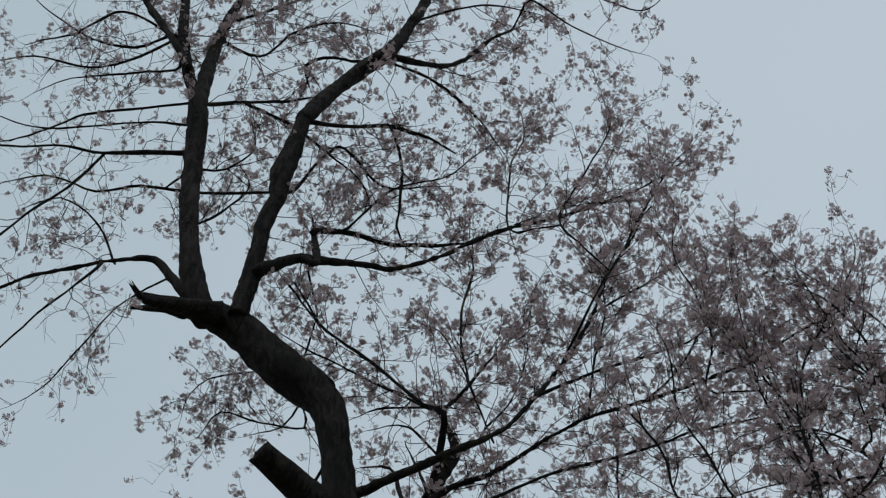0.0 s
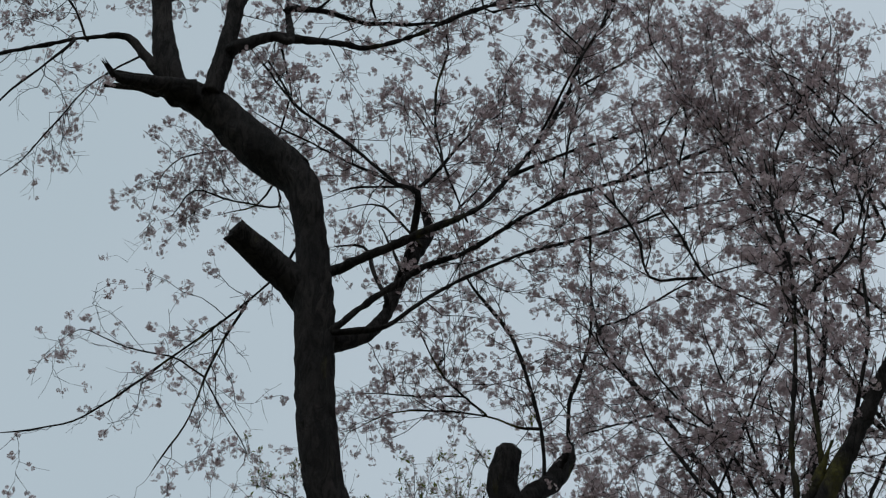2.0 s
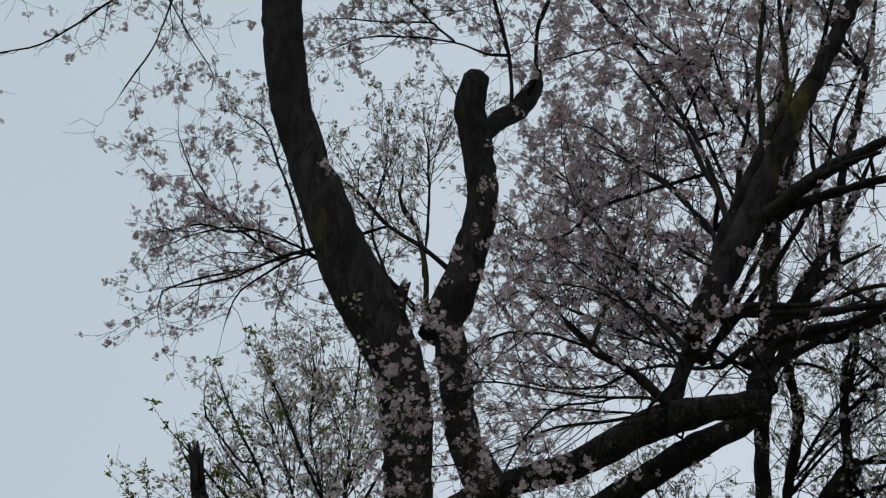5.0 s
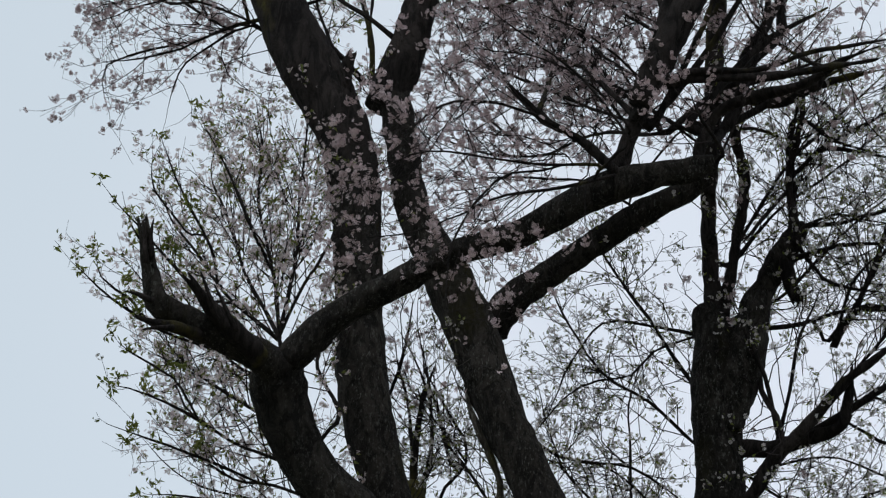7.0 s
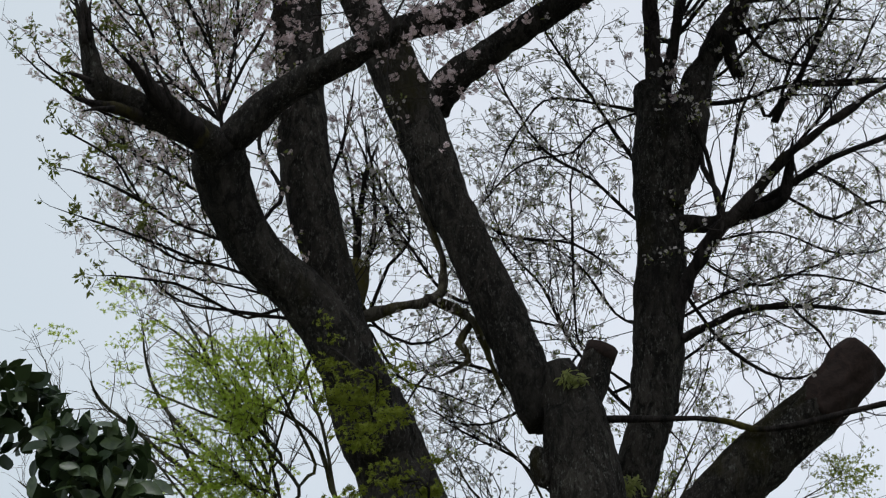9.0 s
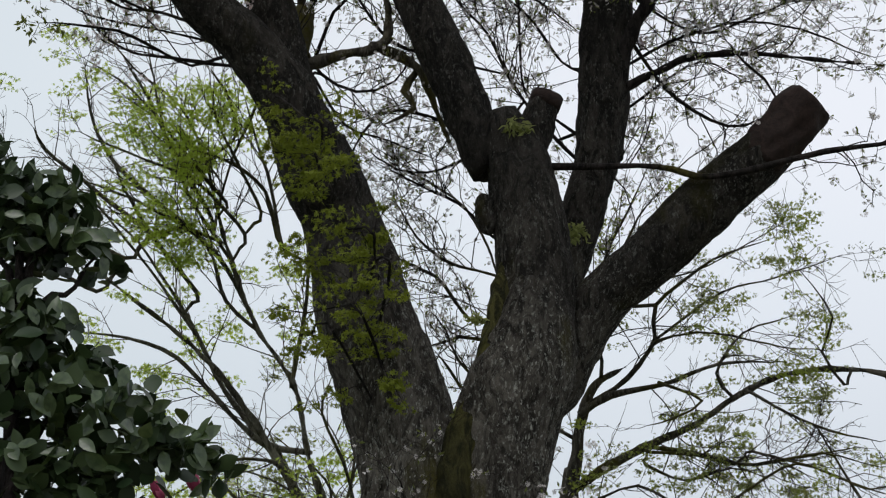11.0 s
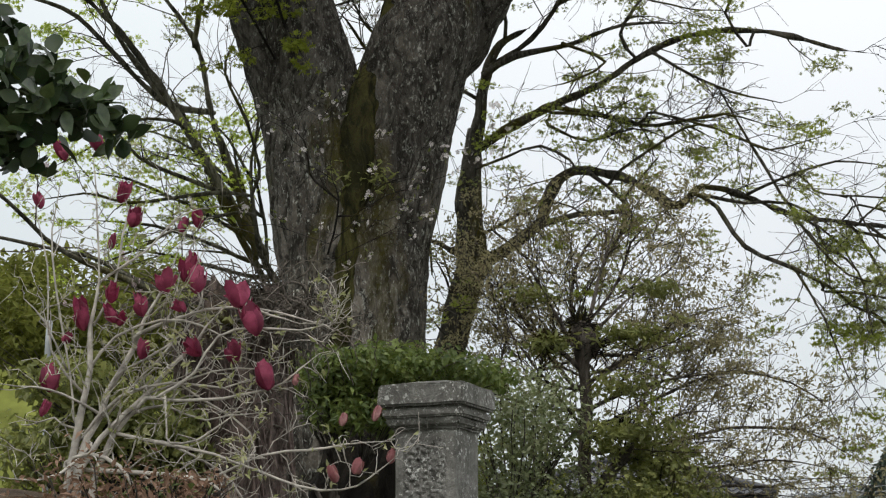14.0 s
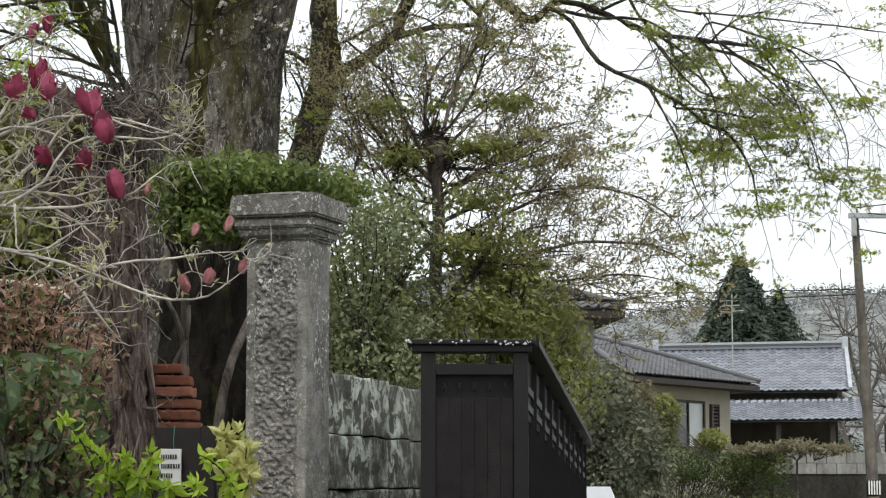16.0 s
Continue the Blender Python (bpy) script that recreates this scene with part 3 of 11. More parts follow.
def finish_tree(tree, twig_mat):
    """Turns what grew on a tree into its twigs, blossom and leaves."""
    g = GROWTH.get(tree.name)
    if not g:
        return
    line, r0 = np.concatenate(g["lines"]), np.concatenate(g["r0"])
    va, fa = many_tubes(line, r0, r0 * 0.45)
    sh = np.concatenate(g["shoots"])
    vb, fb = many_tubes(sh, np.full(len(sh), 0.0019), np.full(len(sh), 0.0012))
    put("twig_spray", mesh_from("twig_spray", np.vstack([va, vb]), [fa, fb + len(va)], twig_mat), tree, "fine bare twigs", "stuff")
    meshes = {}

    def keep(name, mat, v, f):
        meshes.setdefault((name, mat.name), []).append((v, f, mat))

    for kind, rows in g["nodes"].items():
        nodes = np.concatenate(rows)
        if kind in ("pink", "bare"):
            high = nodes[:, 2] > 11.3
            for some, low, most, spread, size in ((nodes[~high], 3, 6, 0.028, (0.024, 0.034)), (nodes[high], 4, 7, 0.04, (0.031, 0.043))):
                at, off = around(some, low, most, spread)
                rot = facing(off + np.array([0, 0, -0.012]) + rng.normal(size=off.shape) * 0.012)
                keep("blossom", PETAL, *scatter(*FLOWER, at, rot, rng.uniform(*size, len(at))))
        elif kind == "leafy":
            at, off = around(nodes, 1, 4, 0.032)
            rot = facing(off + rng.normal(size=off.shape) * 0.012)
            keep("blossom", PETAL_LIGHT, *scatter(*FLOWER, at, rot, rng.uniform(0.021, 0.031, len(at))))
            at, off = around(nodes[::3], 2, 4, 0.03)
            keep("young_leaves", LEAF_NEW, *leaves_on(at, off, NARROW, (0.028, 0.05)))
        elif kind == "young":
            at, off = around(nodes, 1, 3, 0.025)
            keep("young_leaves", LEAF_NEW, *leaves_on(at, off, NARROW, (0.02, 0.04)))
            at, off = around(nodes, 2, 3, 0.03)
            rot = facing(off)
            keep("blossom", PETAL_WHITE, *scatter(*FLOWER, at, rot, rng.uniform(0.022, 0.03, len(at))))
        elif kind == "olive":
            some, n = clumped(nodes, 8.0, 41, -0.06)
            for group, mat in ((some[n > 0.3], LEAF_SPRING), (some[n <= 0.3], LEAF_OLIVE)):
                if not len(group):
                    continue
                at, off = around(group, 8, 13, 0.07, 0.35)
                keep("young_leaves", mat, *leaves_on(at, off, STAR, (0.02, 0.036), 0.55))
        elif kind == "twiggy":
            at, off = around(nodes, 2, 6, 0.045, 0.6)
            keep("young_leaves", LEAF_BROWNISH, *leaves_on(at, off, NARROW, (0.016, 0.036), 0.3))
        elif kind == "magnolia":
            at, off = around(nodes, 1, 3, 0.012)
            keep("young_leaves", LEAF_BUD, *leaves_on(at, off, NARROW, (0.016, 0.04), 0.4))
        elif kind == "maple":
            some, n = clumped(nodes, 3.8, 77, 0.0)
            at, off = around(some, 10, 15, 0.095, 0.32)
            keep("young_leaves", LEAF_MAPLE, *leaves_on(at, off, STAR, (0.026, 0.045), 0.7))
        elif kind == "sprout":
            at, off = around(nodes, 2, 4, 0.03)
            keep("young_leaves", LEAF_NEW, *leaves_on(at, off, NARROW, (0.03, 0.058), 0.3))
        elif kind == "spray":
            at, off = around(nodes, 7, 12, 0.07, 0.4)
            keep("young_leaves", LEAF_SHADE, *leaves_on(at, off, STAR, (0.028, 0.05), 0.6))
    for (name, _), rows in meshes.items():
        base, vs, fs = 0, [], []
        for v, f, mat in rows:
            vs.append(v)
            fs.append(f + base)
            base += len(v)
        put({"blossom": "blossom", "young_leaves": "foliage"}[name], mesh_from(name, np.vstack(vs), [np.concatenate(fs)], mat, False), tree, {"blossom": "pale pink cherry blossom in clusters", "young_leaves": "small fresh spring leaves"}[name], "stuff")


bough_count = [0]
built_wood = {}


def rooted(rows, wood):
    """Starts a bough in the nearest stouter wood that lies behind it."""
    a, b = np.array(rows[0]), np.array(rows[1])
    d = unit(b[:3] - a[:3])
    gap = a[:3] - wood[:, :3]
    far = np.linalg.norm(gap, axis=1)
    behind = (gap @ d) / (far + 1e-6)
    cost = far * (2.4 - 1.5 * behind) + np.where(wood[:, 3] < a[3] * 0.8, 3.0, 0.0)
    k = int(np.argmin(cost))
    if far[k] < 0.02 or far[k] > 2.2:
        return rows
    start = wood[k]
    mid = (start[:3] * 0.45 + a[:3] * 0.55) + d * -0.05 * far[k]
    r = min(start[3] * 0.8, a[3] * 1.25)
    return [(*start[:3], r), (*mid, (r + a[3]) / 2)] + rows


def limb(tree, name, rows, amount=0.0, kind="", end=""):
    """A trunk, limb or bough through rows of (x, y, z, radius), with its twigs."""
    bough_count[0] += 1
    rows = [tuple(row) for row in rows]
    biggest = max(row[3] for row in rows)
    wood = built_wood.setdefault(tree.name, [])
    if name == "branch" and wood:
        rows = rooted(rows, np.concatenate(wood))
    if name != "branch" and not end:
        rows[0] = (*rows[0][:3], rows[0][3] * 0.85)
        rows[-1] = (*rows[-1][:3], rows[-1][3] * (0.25 if rows[-1][3] < 0.03 else 0.85))
    elif name == "branch":
        rows[-1] = (*rows[-1][:3], rows[-1][3] * 0.45)
    p = curve_points(rows, min(max(biggest * 0.35, 0.03), 0.07) if biggest > 0.03 else 0.09)
    if biggest < 0.03:
        bend = np.stack([wave(p[:, :3], 7.0, bough_count[0] * 3 + k) + 0.35 * wave(p[:, :3], 24.0, bough_count[0] * 5 + k) for k in range(3)], 1)
        p[:, :3] += bend * (0.026 if kind == "magnolia" else 0.02) * np.linspace(0.1, 1, len(p))[:, None]
        p[:, 3] *= 1 + 0.22 * np.clip(wave(p[:, :3], 18.0, bough_count[0] * 7), -1, 1.6)
    sides = int(np.clip(2 * math.pi * biggest / 0.022, 6, 64))
    wood.append(p)
    v, f = tube(p[:, :3], p[:, 3], sides, 1.0 if biggest > 0.03 else 0.0, bough_count[0] * 11, True, biggest * {"cut": 0.9, "sawn": 0.22}.get(end, 0.0))
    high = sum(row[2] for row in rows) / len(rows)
    # high cherry limbs take the near-black bark, for the same silhouette tone
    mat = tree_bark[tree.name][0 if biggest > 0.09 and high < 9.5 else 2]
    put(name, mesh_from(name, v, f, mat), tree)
    if amount > 0:
        grow(tree, p, amount, kind)
    return p


tree_bark = {}


def tree(name, label, at, thick, middle, thin):
    ob = thing(name, label, "tree", at)
    tree_bark[ob.name] = (thick, middle, thin)
    return ob


MID = leaf_shape(0.5, 0.06, 0.12)
MID = (MID[0], MID[1])


def foliage_cloud(blobs, count, shape, size, lift=0.4, hollow=0.55, seed=1):
    """Leaves filling the outer part of a few lumpy blobs (centre, three radii)."""
    g = np.random.default_rng(seed)
    vol = np.array([b[1][0] * b[1][1] * b[1][2] for b in blobs]) ** (2 / 3)
    pick = g.choice(len(blobs), count, p=vol / vol.sum())
    c = np.array([b[0] for b in blobs])[pick]
    r = np.array([b[1] for b in blobs])[pick]
    d = unit(g.normal(size=(count, 3)))
    lump = 1 + 0.22 * wave(d * 1.0 + c, 5.0, seed + 3)
    rad = (hollow + (1.08 - hollow) * g.random(count) ** 0.6) * lump
    at = c + d * r * rad[:, None]
    clump = wave(at, 9.0 / max(0.2, float(np.mean(r)) * 2), seed + 9)
    keep = clump > -0.55
    at, d = at[keep], d[keep]
    rot = facing(d * 0.6 + rng.normal(size=d.shape) * 0.55 + np.array([0, 0, lift]))
    return scatter(shape[0], shape[1], at, rot, rng.uniform(size[0], size[1], len(at)))


# ---------------------------------------------------------------- ground
def ground_material():
    k = Mat("earth_and_gravel", 0.95, 0.1)
    c = k.ramp(k.noise(0.8, 6), (0.3, (0.11, 0.10, 0.08)), (0.7, (0.24, 0.225, 0.19)))
    c = k.mix(k.ramp(k.noise(0.15, 3), (0.45, (0.0,)), (0.6, (1.0,))), c, (0.05, 0.075, 0.02))
    k.color(c).bump(k.noise(30, 5), 0.5, 0.02)
    return k.m


def ground():
    n = 60
    e = np.sign(np.linspace(-1, 1, n)) * np.abs(np.linspace(-1, 1, n)) ** 3 * 3000
    x, y = np.meshgrid(e, e)
    z = 0.06 * np.sin(x * 0.3) * np.sin(y * 0.23) - 0.03
    v = np.stack([x, y, z], -1).reshape(-1, 3)
    i = (np.arange(n - 1)[:, None] * n + np.arange(n - 1)[None]).ravel()
    f = np.stack([i, i + 1, i + n + 1, i + n], 1)
    tagged(put("ground", mesh_from("ground", v, [f], ground_material())), "bare earth and patchy grass reaching far off", "ground", "", "structure")


ground()

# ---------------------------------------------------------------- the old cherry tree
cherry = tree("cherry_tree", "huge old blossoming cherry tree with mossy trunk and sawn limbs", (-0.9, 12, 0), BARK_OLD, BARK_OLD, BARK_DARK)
limb(cherry, "trunk", [(-1.29, 11.93, -0.10, 0.4204), (-1.30, 11.93, 1.51, 0.3627), (-1.30, 11.93, 2.31, 0.3423), (-1.30, 11.93, 2.81, 0.3310), (-1.31, 11.93, 3.21, 0.3247), (-1.32, 11.93, 3.58, 0.3333), (-1.38, 11.93, 4.01, 0.3302), (-1.45, 11.93, 4.48, 0.2964), (-1.52, 11.93, 4.84, 0.2178)], 0, "")
limb(cherry, "trunk", [(-1.15, 11.95, -0.10, 0.3646), (-1.16, 11.95, 1.65, 0.3058), (-1.16, 11.95, 2.45, 0.2873), (-1.16, 11.95, 2.95, 0.2813), (-1.16, 11.95, 3.35, 0.2806), (-1.13, 11.95, 3.84, 0.2742), (-1.05, 11.95, 4.30, 0.2827), (-0.96, 11.95, 4.78, 0.2977), (-0.84, 11.95, 5.10, 0.2743), (-0.79, 11.95, 5.38, 0.2069), (-0.78, 11.95, 5.61, 0.1417)], 0, "")
limb(cherry, "trunk", [(-1.05, 11.78, -0.10, 0.2071), (-1.05, 11.80, 1.25, 0.1852), (-1.05, 11.82, 2.05, 0.1742), (-1.05, 11.84, 2.56, 0.1704), (-1.06, 11.86, 2.96, 0.1662), (-1.05, 11.87, 3.57, 0.1595), (-1.05, 11.89, 4.00, 0.1520), (-1.04, 11.91, 4.47, 0.1414), (-1.00, 11.93, 4.86, 0.1241), (-0.96, 11.95, 5.15, 0.0937)], 0, "")
limb(cherry, "trunk", [(-1.48, 11.70, -0.10, 0.1706), (-1.49, 11.72, 1.25, 0.1533), (-1.49, 11.74, 2.05, 0.1447), (-1.50, 11.77, 2.56, 0.1407), (-1.50, 11.79, 2.96, 0.1333), (-1.50, 11.81, 3.57, 0.1322), (-1.56, 11.84, 4.00, 0.1337), (-1.59, 11.86, 4.48, 0.1291), (-1.63, 11.88, 4.82, 0.1023)], 0, "")
limb(cherry, "trunk", [(-1.24, 11.77, -0.1, 0.2234), (-1.24, 11.77, 1.25, 0.1993), (-1.24, 11.77, 2.05, 0.1897), (-1.24, 11.77, 2.55, 0.1836), (-1.24, 11.77, 2.95, 0.1788), (-1.25, 11.83, 3.57, 0.1749), (-1.27, 11.89, 4.01, 0.1586), (-1.3, 11.95, 4.4, 0.1296), (-1.33, 12.01, 4.7, 0.0935)], 0, "")
limb(cherry, "limb", [(-1.49, 11.91, 4.4, 0.308), (-1.53, 11.9, 4.78, 0.2948), (-1.63, 11.89, 5.1, 0.2938), (-1.74, 11.87, 5.43, 0.2708), (-1.81, 11.86, 5.76, 0.2302), (-1.91, 11.85, 6.09, 0.1986), (-2.03, 11.83, 6.43, 0.186)], 0, "")
limb(cherry, "limb", [(-1.86, 11.84, 5.88, 0.1906), (-1.93, 11.80, 6.07, 0.1913), (-2.00, 11.70, 6.22, 0.1899), (-2.07, 11.64, 6.42, 0.1779), (-2.14, 11.57, 6.60, 0.1720), (-2.27, 11.51, 6.79, 0.1662), (-2.41, 11.44, 6.94, 0.1571), (-2.56, 11.38, 7.07, 0.1509), (-2.69, 11.32, 7.23, 0.1513), (-2.76, 11.25, 7.38, 0.1516), (-2.81, 11.19, 7.53, 0.1486), (-2.82, 11.12, 7.64, 0.1615), (-2.77, 11.06, 7.77, 0.1098)], 0, "")
limb(cherry, "snag", [(-2.81, 11.05, 7.64, 0.1129), (-2.88, 10.96, 7.69, 0.0965), (-3.08, 10.84, 7.76, 0.0802), (-3.28, 10.71, 7.81, 0.08), (-3.42, 10.59, 7.88, 0.0671), (-3.47, 10.51, 8.1, 0.0417), (-3.49, 10.43, 8.24, 0.0257)], 0, "", "cut")
limb(cherry, "snag", [(-2.84, 11.04, 7.66, 0.0807), (-2.92, 10.88, 7.69, 0.0704), (-3.09, 10.7, 7.83, 0.0542), (-3.21, 10.52, 7.95, 0.0191)], 0, "", "cut")
limb(cherry, "snag", [(-3.19, 10.74, 7.74, 0.0415), (-3.35, 10.58, 7.71, 0.0317), (-3.47, 10.44, 7.69, 0.011)], 0, "", "cut")
limb(cherry, "limb", [(-2.77, 11.05, 7.69, 0.1094), (-2.67, 11.04, 7.81, 0.0968), (-2.55, 11.03, 7.93, 0.0906), (-2.42, 11.03, 8.03, 0.0842), (-2.26, 11.02, 8.12, 0.0843), (-2.09, 11.01, 8.20, 0.0811), (-1.93, 11.00, 8.29, 0.0812), (-1.77, 10.99, 8.35, 0.0812), (-1.60, 10.98, 8.40, 0.0844), (-1.44, 10.98, 8.44, 0.0908), (-1.28, 10.97, 8.52, 0.0909), (-1.11, 10.96, 8.62, 0.0975), (-0.95, 10.95, 8.70, 0.0976), (-0.79, 10.94, 8.74, 0.0910), (-0.62, 10.94, 8.78, 0.0812), (-0.46, 10.93, 8.79, 0.0714), (-0.30, 10.92, 8.83, 0.0583)], 0, "")
limb(cherry, "limb", [(-0.83, 12.07, 5, 0.2356), (-0.8, 12.11, 5.37, 0.2256), (-0.8, 12.15, 5.72, 0.2089), (-0.84, 12.19, 6.08, 0.2017), (-0.9, 12.23, 6.4, 0.1876), (-1.03, 12.26, 6.74, 0.15)], 0, "")
limb(cherry, "limb", [(-1.05, 12.26, 6.41, 0.1574), (-1.12, 12.27, 6.56, 0.1518), (-1.24, 12.28, 6.88, 0.1471), (-1.32, 12.29, 7.10, 0.1451), (-1.41, 12.30, 7.30, 0.1429), (-1.49, 12.31, 7.49, 0.1406), (-1.57, 12.32, 7.69, 0.1417), (-1.65, 12.33, 7.87, 0.1463), (-1.73, 12.34, 8.08, 0.1405), (-1.81, 12.35, 8.29, 0.1416), (-1.87, 12.36, 8.48, 0.1426)], 0, "")
limb(cherry, "limb", [(-1.58, 12.40, 7.73, 0.1322), (-1.74, 12.39, 8.11, 0.1411), (-1.86, 12.39, 8.47, 0.1500), (-1.95, 12.38, 8.72, 0.1513), (-2.04, 12.38, 8.93, 0.1451), (-2.14, 12.37, 9.14, 0.1316), (-2.32, 12.35, 9.54, 0.1152), (-2.39, 12.35, 9.9, 0.113), (-2.46, 12.35, 10.31, 0.1072), (-2.52, 12.35, 10.67, 0.1087)], 0, "")
limb(cherry, "limb", [(-2.58, 12.33, 10.35, 0.1342), (-2.49, 12.35, 10.59, 0.1451), (-2.38, 12.37, 11.03, 0.122), (-2.31, 12.39, 11.54, 0.1123), (-2.37, 12.38, 12.05, 0.1146), (-2.44, 12.36, 12.42, 0.1163), (-2.41, 12.37, 12.72, 0.1218)], 0.3, "leafy")
limb(cherry, "branch", [(-2.35, 12.38, 12.16, 0.0699), (-2.26, 12.6, 12.49, 0.0672), (-2.17, 12.82, 12.77, 0.0771), (-2.09, 13.03, 13.15, 0.0745), (-2.07, 13.24, 13.53, 0.0359)], 0.6, "pink")
limb(cherry, "limb", [(-0.88, 12.27, 6.38, 0.1254), (-0.82, 12.27, 6.6, 0.1029), (-0.77, 12.28, 6.78, 0.1001), (-0.74, 12.28, 6.88, 0.097)], 0, "")
limb(cherry, "limb", [(-0.93, 12.47, 4.85, 0.1453), (-0.85, 12.43, 5.02, 0.1777), (-0.73, 12.4, 5.2, 0.1973), (-0.59, 12.37, 5.44, 0.1913), (-0.43, 12.34, 5.63, 0.1689), (-0.16, 12.31, 5.85, 0.1596), (0.18, 12.27, 6.17, 0.1637), (0.51, 12.23, 6.45, 0.1579), (0.78, 12.18, 6.73, 0.1423)], 0, "")
limb(cherry, "limb", [(-0.79, 12.68, 5.61, 0.1332), (-0.68, 12.7, 5.93, 0.1276), (-0.55, 12.72, 6.32, 0.129), (-0.46, 12.73, 6.69, 0.1372), (-0.43, 12.75, 7.03, 0.1491), (-0.43, 12.76, 7.42, 0.1333), (-0.39, 12.78, 7.81, 0.135), (-0.38, 12.79, 8.21, 0.1369)], 0, "")
limb(cherry, "limb", [(-0.46, 12.79, 6.68, 0.1584), (-0.42, 12.79, 7.05, 0.1565), (-0.39, 12.79, 7.66, 0.1522), (-0.4, 12.79, 8.25, 0.1443), (-0.38, 12.79, 8.66, 0.1389), (-0.45, 12.79, 8.93, 0.1106)], 0.3, "pink")
limb(cherry, "limb", [(-0.39, 12.79, 8.71, 0.0686), (-0.4, 12.77, 9.34, 0.0532), (-0.4, 12.74, 9.76, 0.0511), (-0.36, 12.71, 10.19, 0.0518), (-0.34, 12.68, 10.87, 0.053), (-0.29, 12.65, 11.34, 0.0509), (-0.16, 12.63, 11.91, 0.0458), (-0.01, 12.6, 12.6, 0.0377)], 0.5, "pink")
limb(cherry, "limb", [(-0.33, 12.8, 8.88, 0.047), (-0.23, 12.76, 9.41, 0.0364), (-0.16, 12.73, 9.87, 0.037), (-0.21, 12.7, 10.26, 0.036), (-0.16, 12.67, 10.75, 0.0322), (0.09, 12.63, 11.19, 0.0298), (0.39, 12.59, 11.73, 0.0212)], 0.5, "pink")
limb(cherry, "limb", [(-1.80, 12.56, 8.69, 0.1090), (-1.75, 12.54, 8.82, 0.1166), (-1.64, 12.52, 8.94, 0.1095), (-1.45, 12.51, 9.07, 0.0986), (-1.27, 12.49, 9.19, 0.0914), (-1.08, 12.47, 9.31, 0.0915), (-0.90, 12.45, 9.43, 0.0880), (-0.71, 12.44, 9.53, 0.0807), (-0.53, 12.42, 9.61, 0.0660), (-0.38, 12.40, 9.70, 0.0550)], 0, "")
limb(cherry, "limb", [(-2.13, 12.01, 6.67, 0.1453), (-2.24, 12, 6.99, 0.1368), (-2.34, 12, 7.36, 0.1453), (-2.45, 11.99, 7.74, 0.154), (-2.52, 11.99, 8.13, 0.1527), (-2.56, 11.99, 8.53, 0.1444), (-2.59, 12, 8.95, 0.1466), (-2.65, 12, 9.54, 0.15), (-2.71, 12, 9.9, 0.1484)], 0, "")
limb(cherry, "limb", [(-2.58, 12.03, 9.13, 0.1442), (-2.62, 12.02, 9.52, 0.139), (-2.69, 12, 9.86, 0.1445), (-2.81, 11.97, 10.12, 0.1646), (-2.98, 11.93, 10.43, 0.1817), (-3.14, 11.89, 10.74, 0.1762), (-3.26, 11.86, 11.06, 0.1668)], 0, "")
limb(cherry, "limb", [(-2.62, 12, 9.27, 0.1475), (-2.67, 11.98, 9.61, 0.1533), (-2.72, 11.96, 9.84, 0.1584), (-2.81, 11.94, 10.05, 0.1709), (-2.94, 11.91, 10.27, 0.1725), (-3.05, 11.89, 10.47, 0.1702), (-3.15, 11.87, 10.7, 0.1641), (-3.25, 11.85, 10.98, 0.1737), (-3.33, 11.83, 11.21, 0.1714), (-3.43, 11.81, 11.43, 0.1493), (-3.51, 11.79, 11.7, 0.1469), (-3.59, 11.76, 11.92, 0.1441), (-3.66, 11.74, 12.25, 0.146), (-3.73, 11.72, 12.68, 0.1483), (-3.81, 11.67, 13.39, 0.1571), (-3.86, 11.63, 13.79, 0.1596), (-3.89, 11.6, 14.13, 0.1399), (-3.92, 11.57, 14.35, 0.1278), (-3.97, 11.53, 14.62, 0.1335), (-4.04, 11.5, 14.89, 0.1439), (-4.17, 11.47, 15.07, 0.163), (-4.34, 11.43, 15.23, 0.1732), (-4.5, 11.4, 15.39, 0.1652), (-4.65, 11.38, 15.55, 0.1527), (-4.85, 11.33, 15.78, 0.1495), (-5.06, 11.28, 15.91, 0.1268), (-5.28, 11.22, 15.99, 0.0895), (-5.49, 11.17, 16.03, 0.0613), (-5.74, 11.12, 16.12, 0.0332)], 0, "")
limb(cherry, "snag", [(-3.86, 11.70, 13.72, 0.1294), (-4.02, 11.57, 13.89, 0.1255), (-4.18, 11.45, 13.99, 0.1213), (-4.31, 11.32, 14.06, 0.1168), (-4.41, 11.20, 14.11, 0.1080)], 0, "", "sawn")
limb(cherry, "snag", [(-4.99, 11.13, 15.75, 0.1308), (-5.17, 11, 15.72, 0.0792), (-5.31, 10.87, 15.64, 0.0556), (-5.47, 10.74, 15.56, 0.0415), (-5.52, 10.66, 15.58, 0.0184)], 0, "", "cut")
limb(cherry, "snag", [(-4.09, 11.49, 15.12, 0.0911), (-4.17, 11.46, 15.27, 0.0641), (-4.23, 11.44, 15.36, 0.0322)], 0, "", "cut")
limb(cherry, "snag", [(-2.73, 11.89, 10.15, 0.0559), (-2.73, 11.84, 10.3, 0.0523), (-2.68, 11.8, 10.41, 0.0262)], 0, "", "cut")
limb(cherry, "branch", [(-3.01, 12.18, 10.88, 0.0176), (-2.87, 12.33, 10.79, 0.0215), (-2.68, 12.49, 10.67, 0.0235), (-2.78, 12.58, 11.41, 0.0182), (-2.94, 12.65, 11.79, 0.0165), (-3.01, 12.75, 12.25, 0.0106)], 0.5, "leafy")
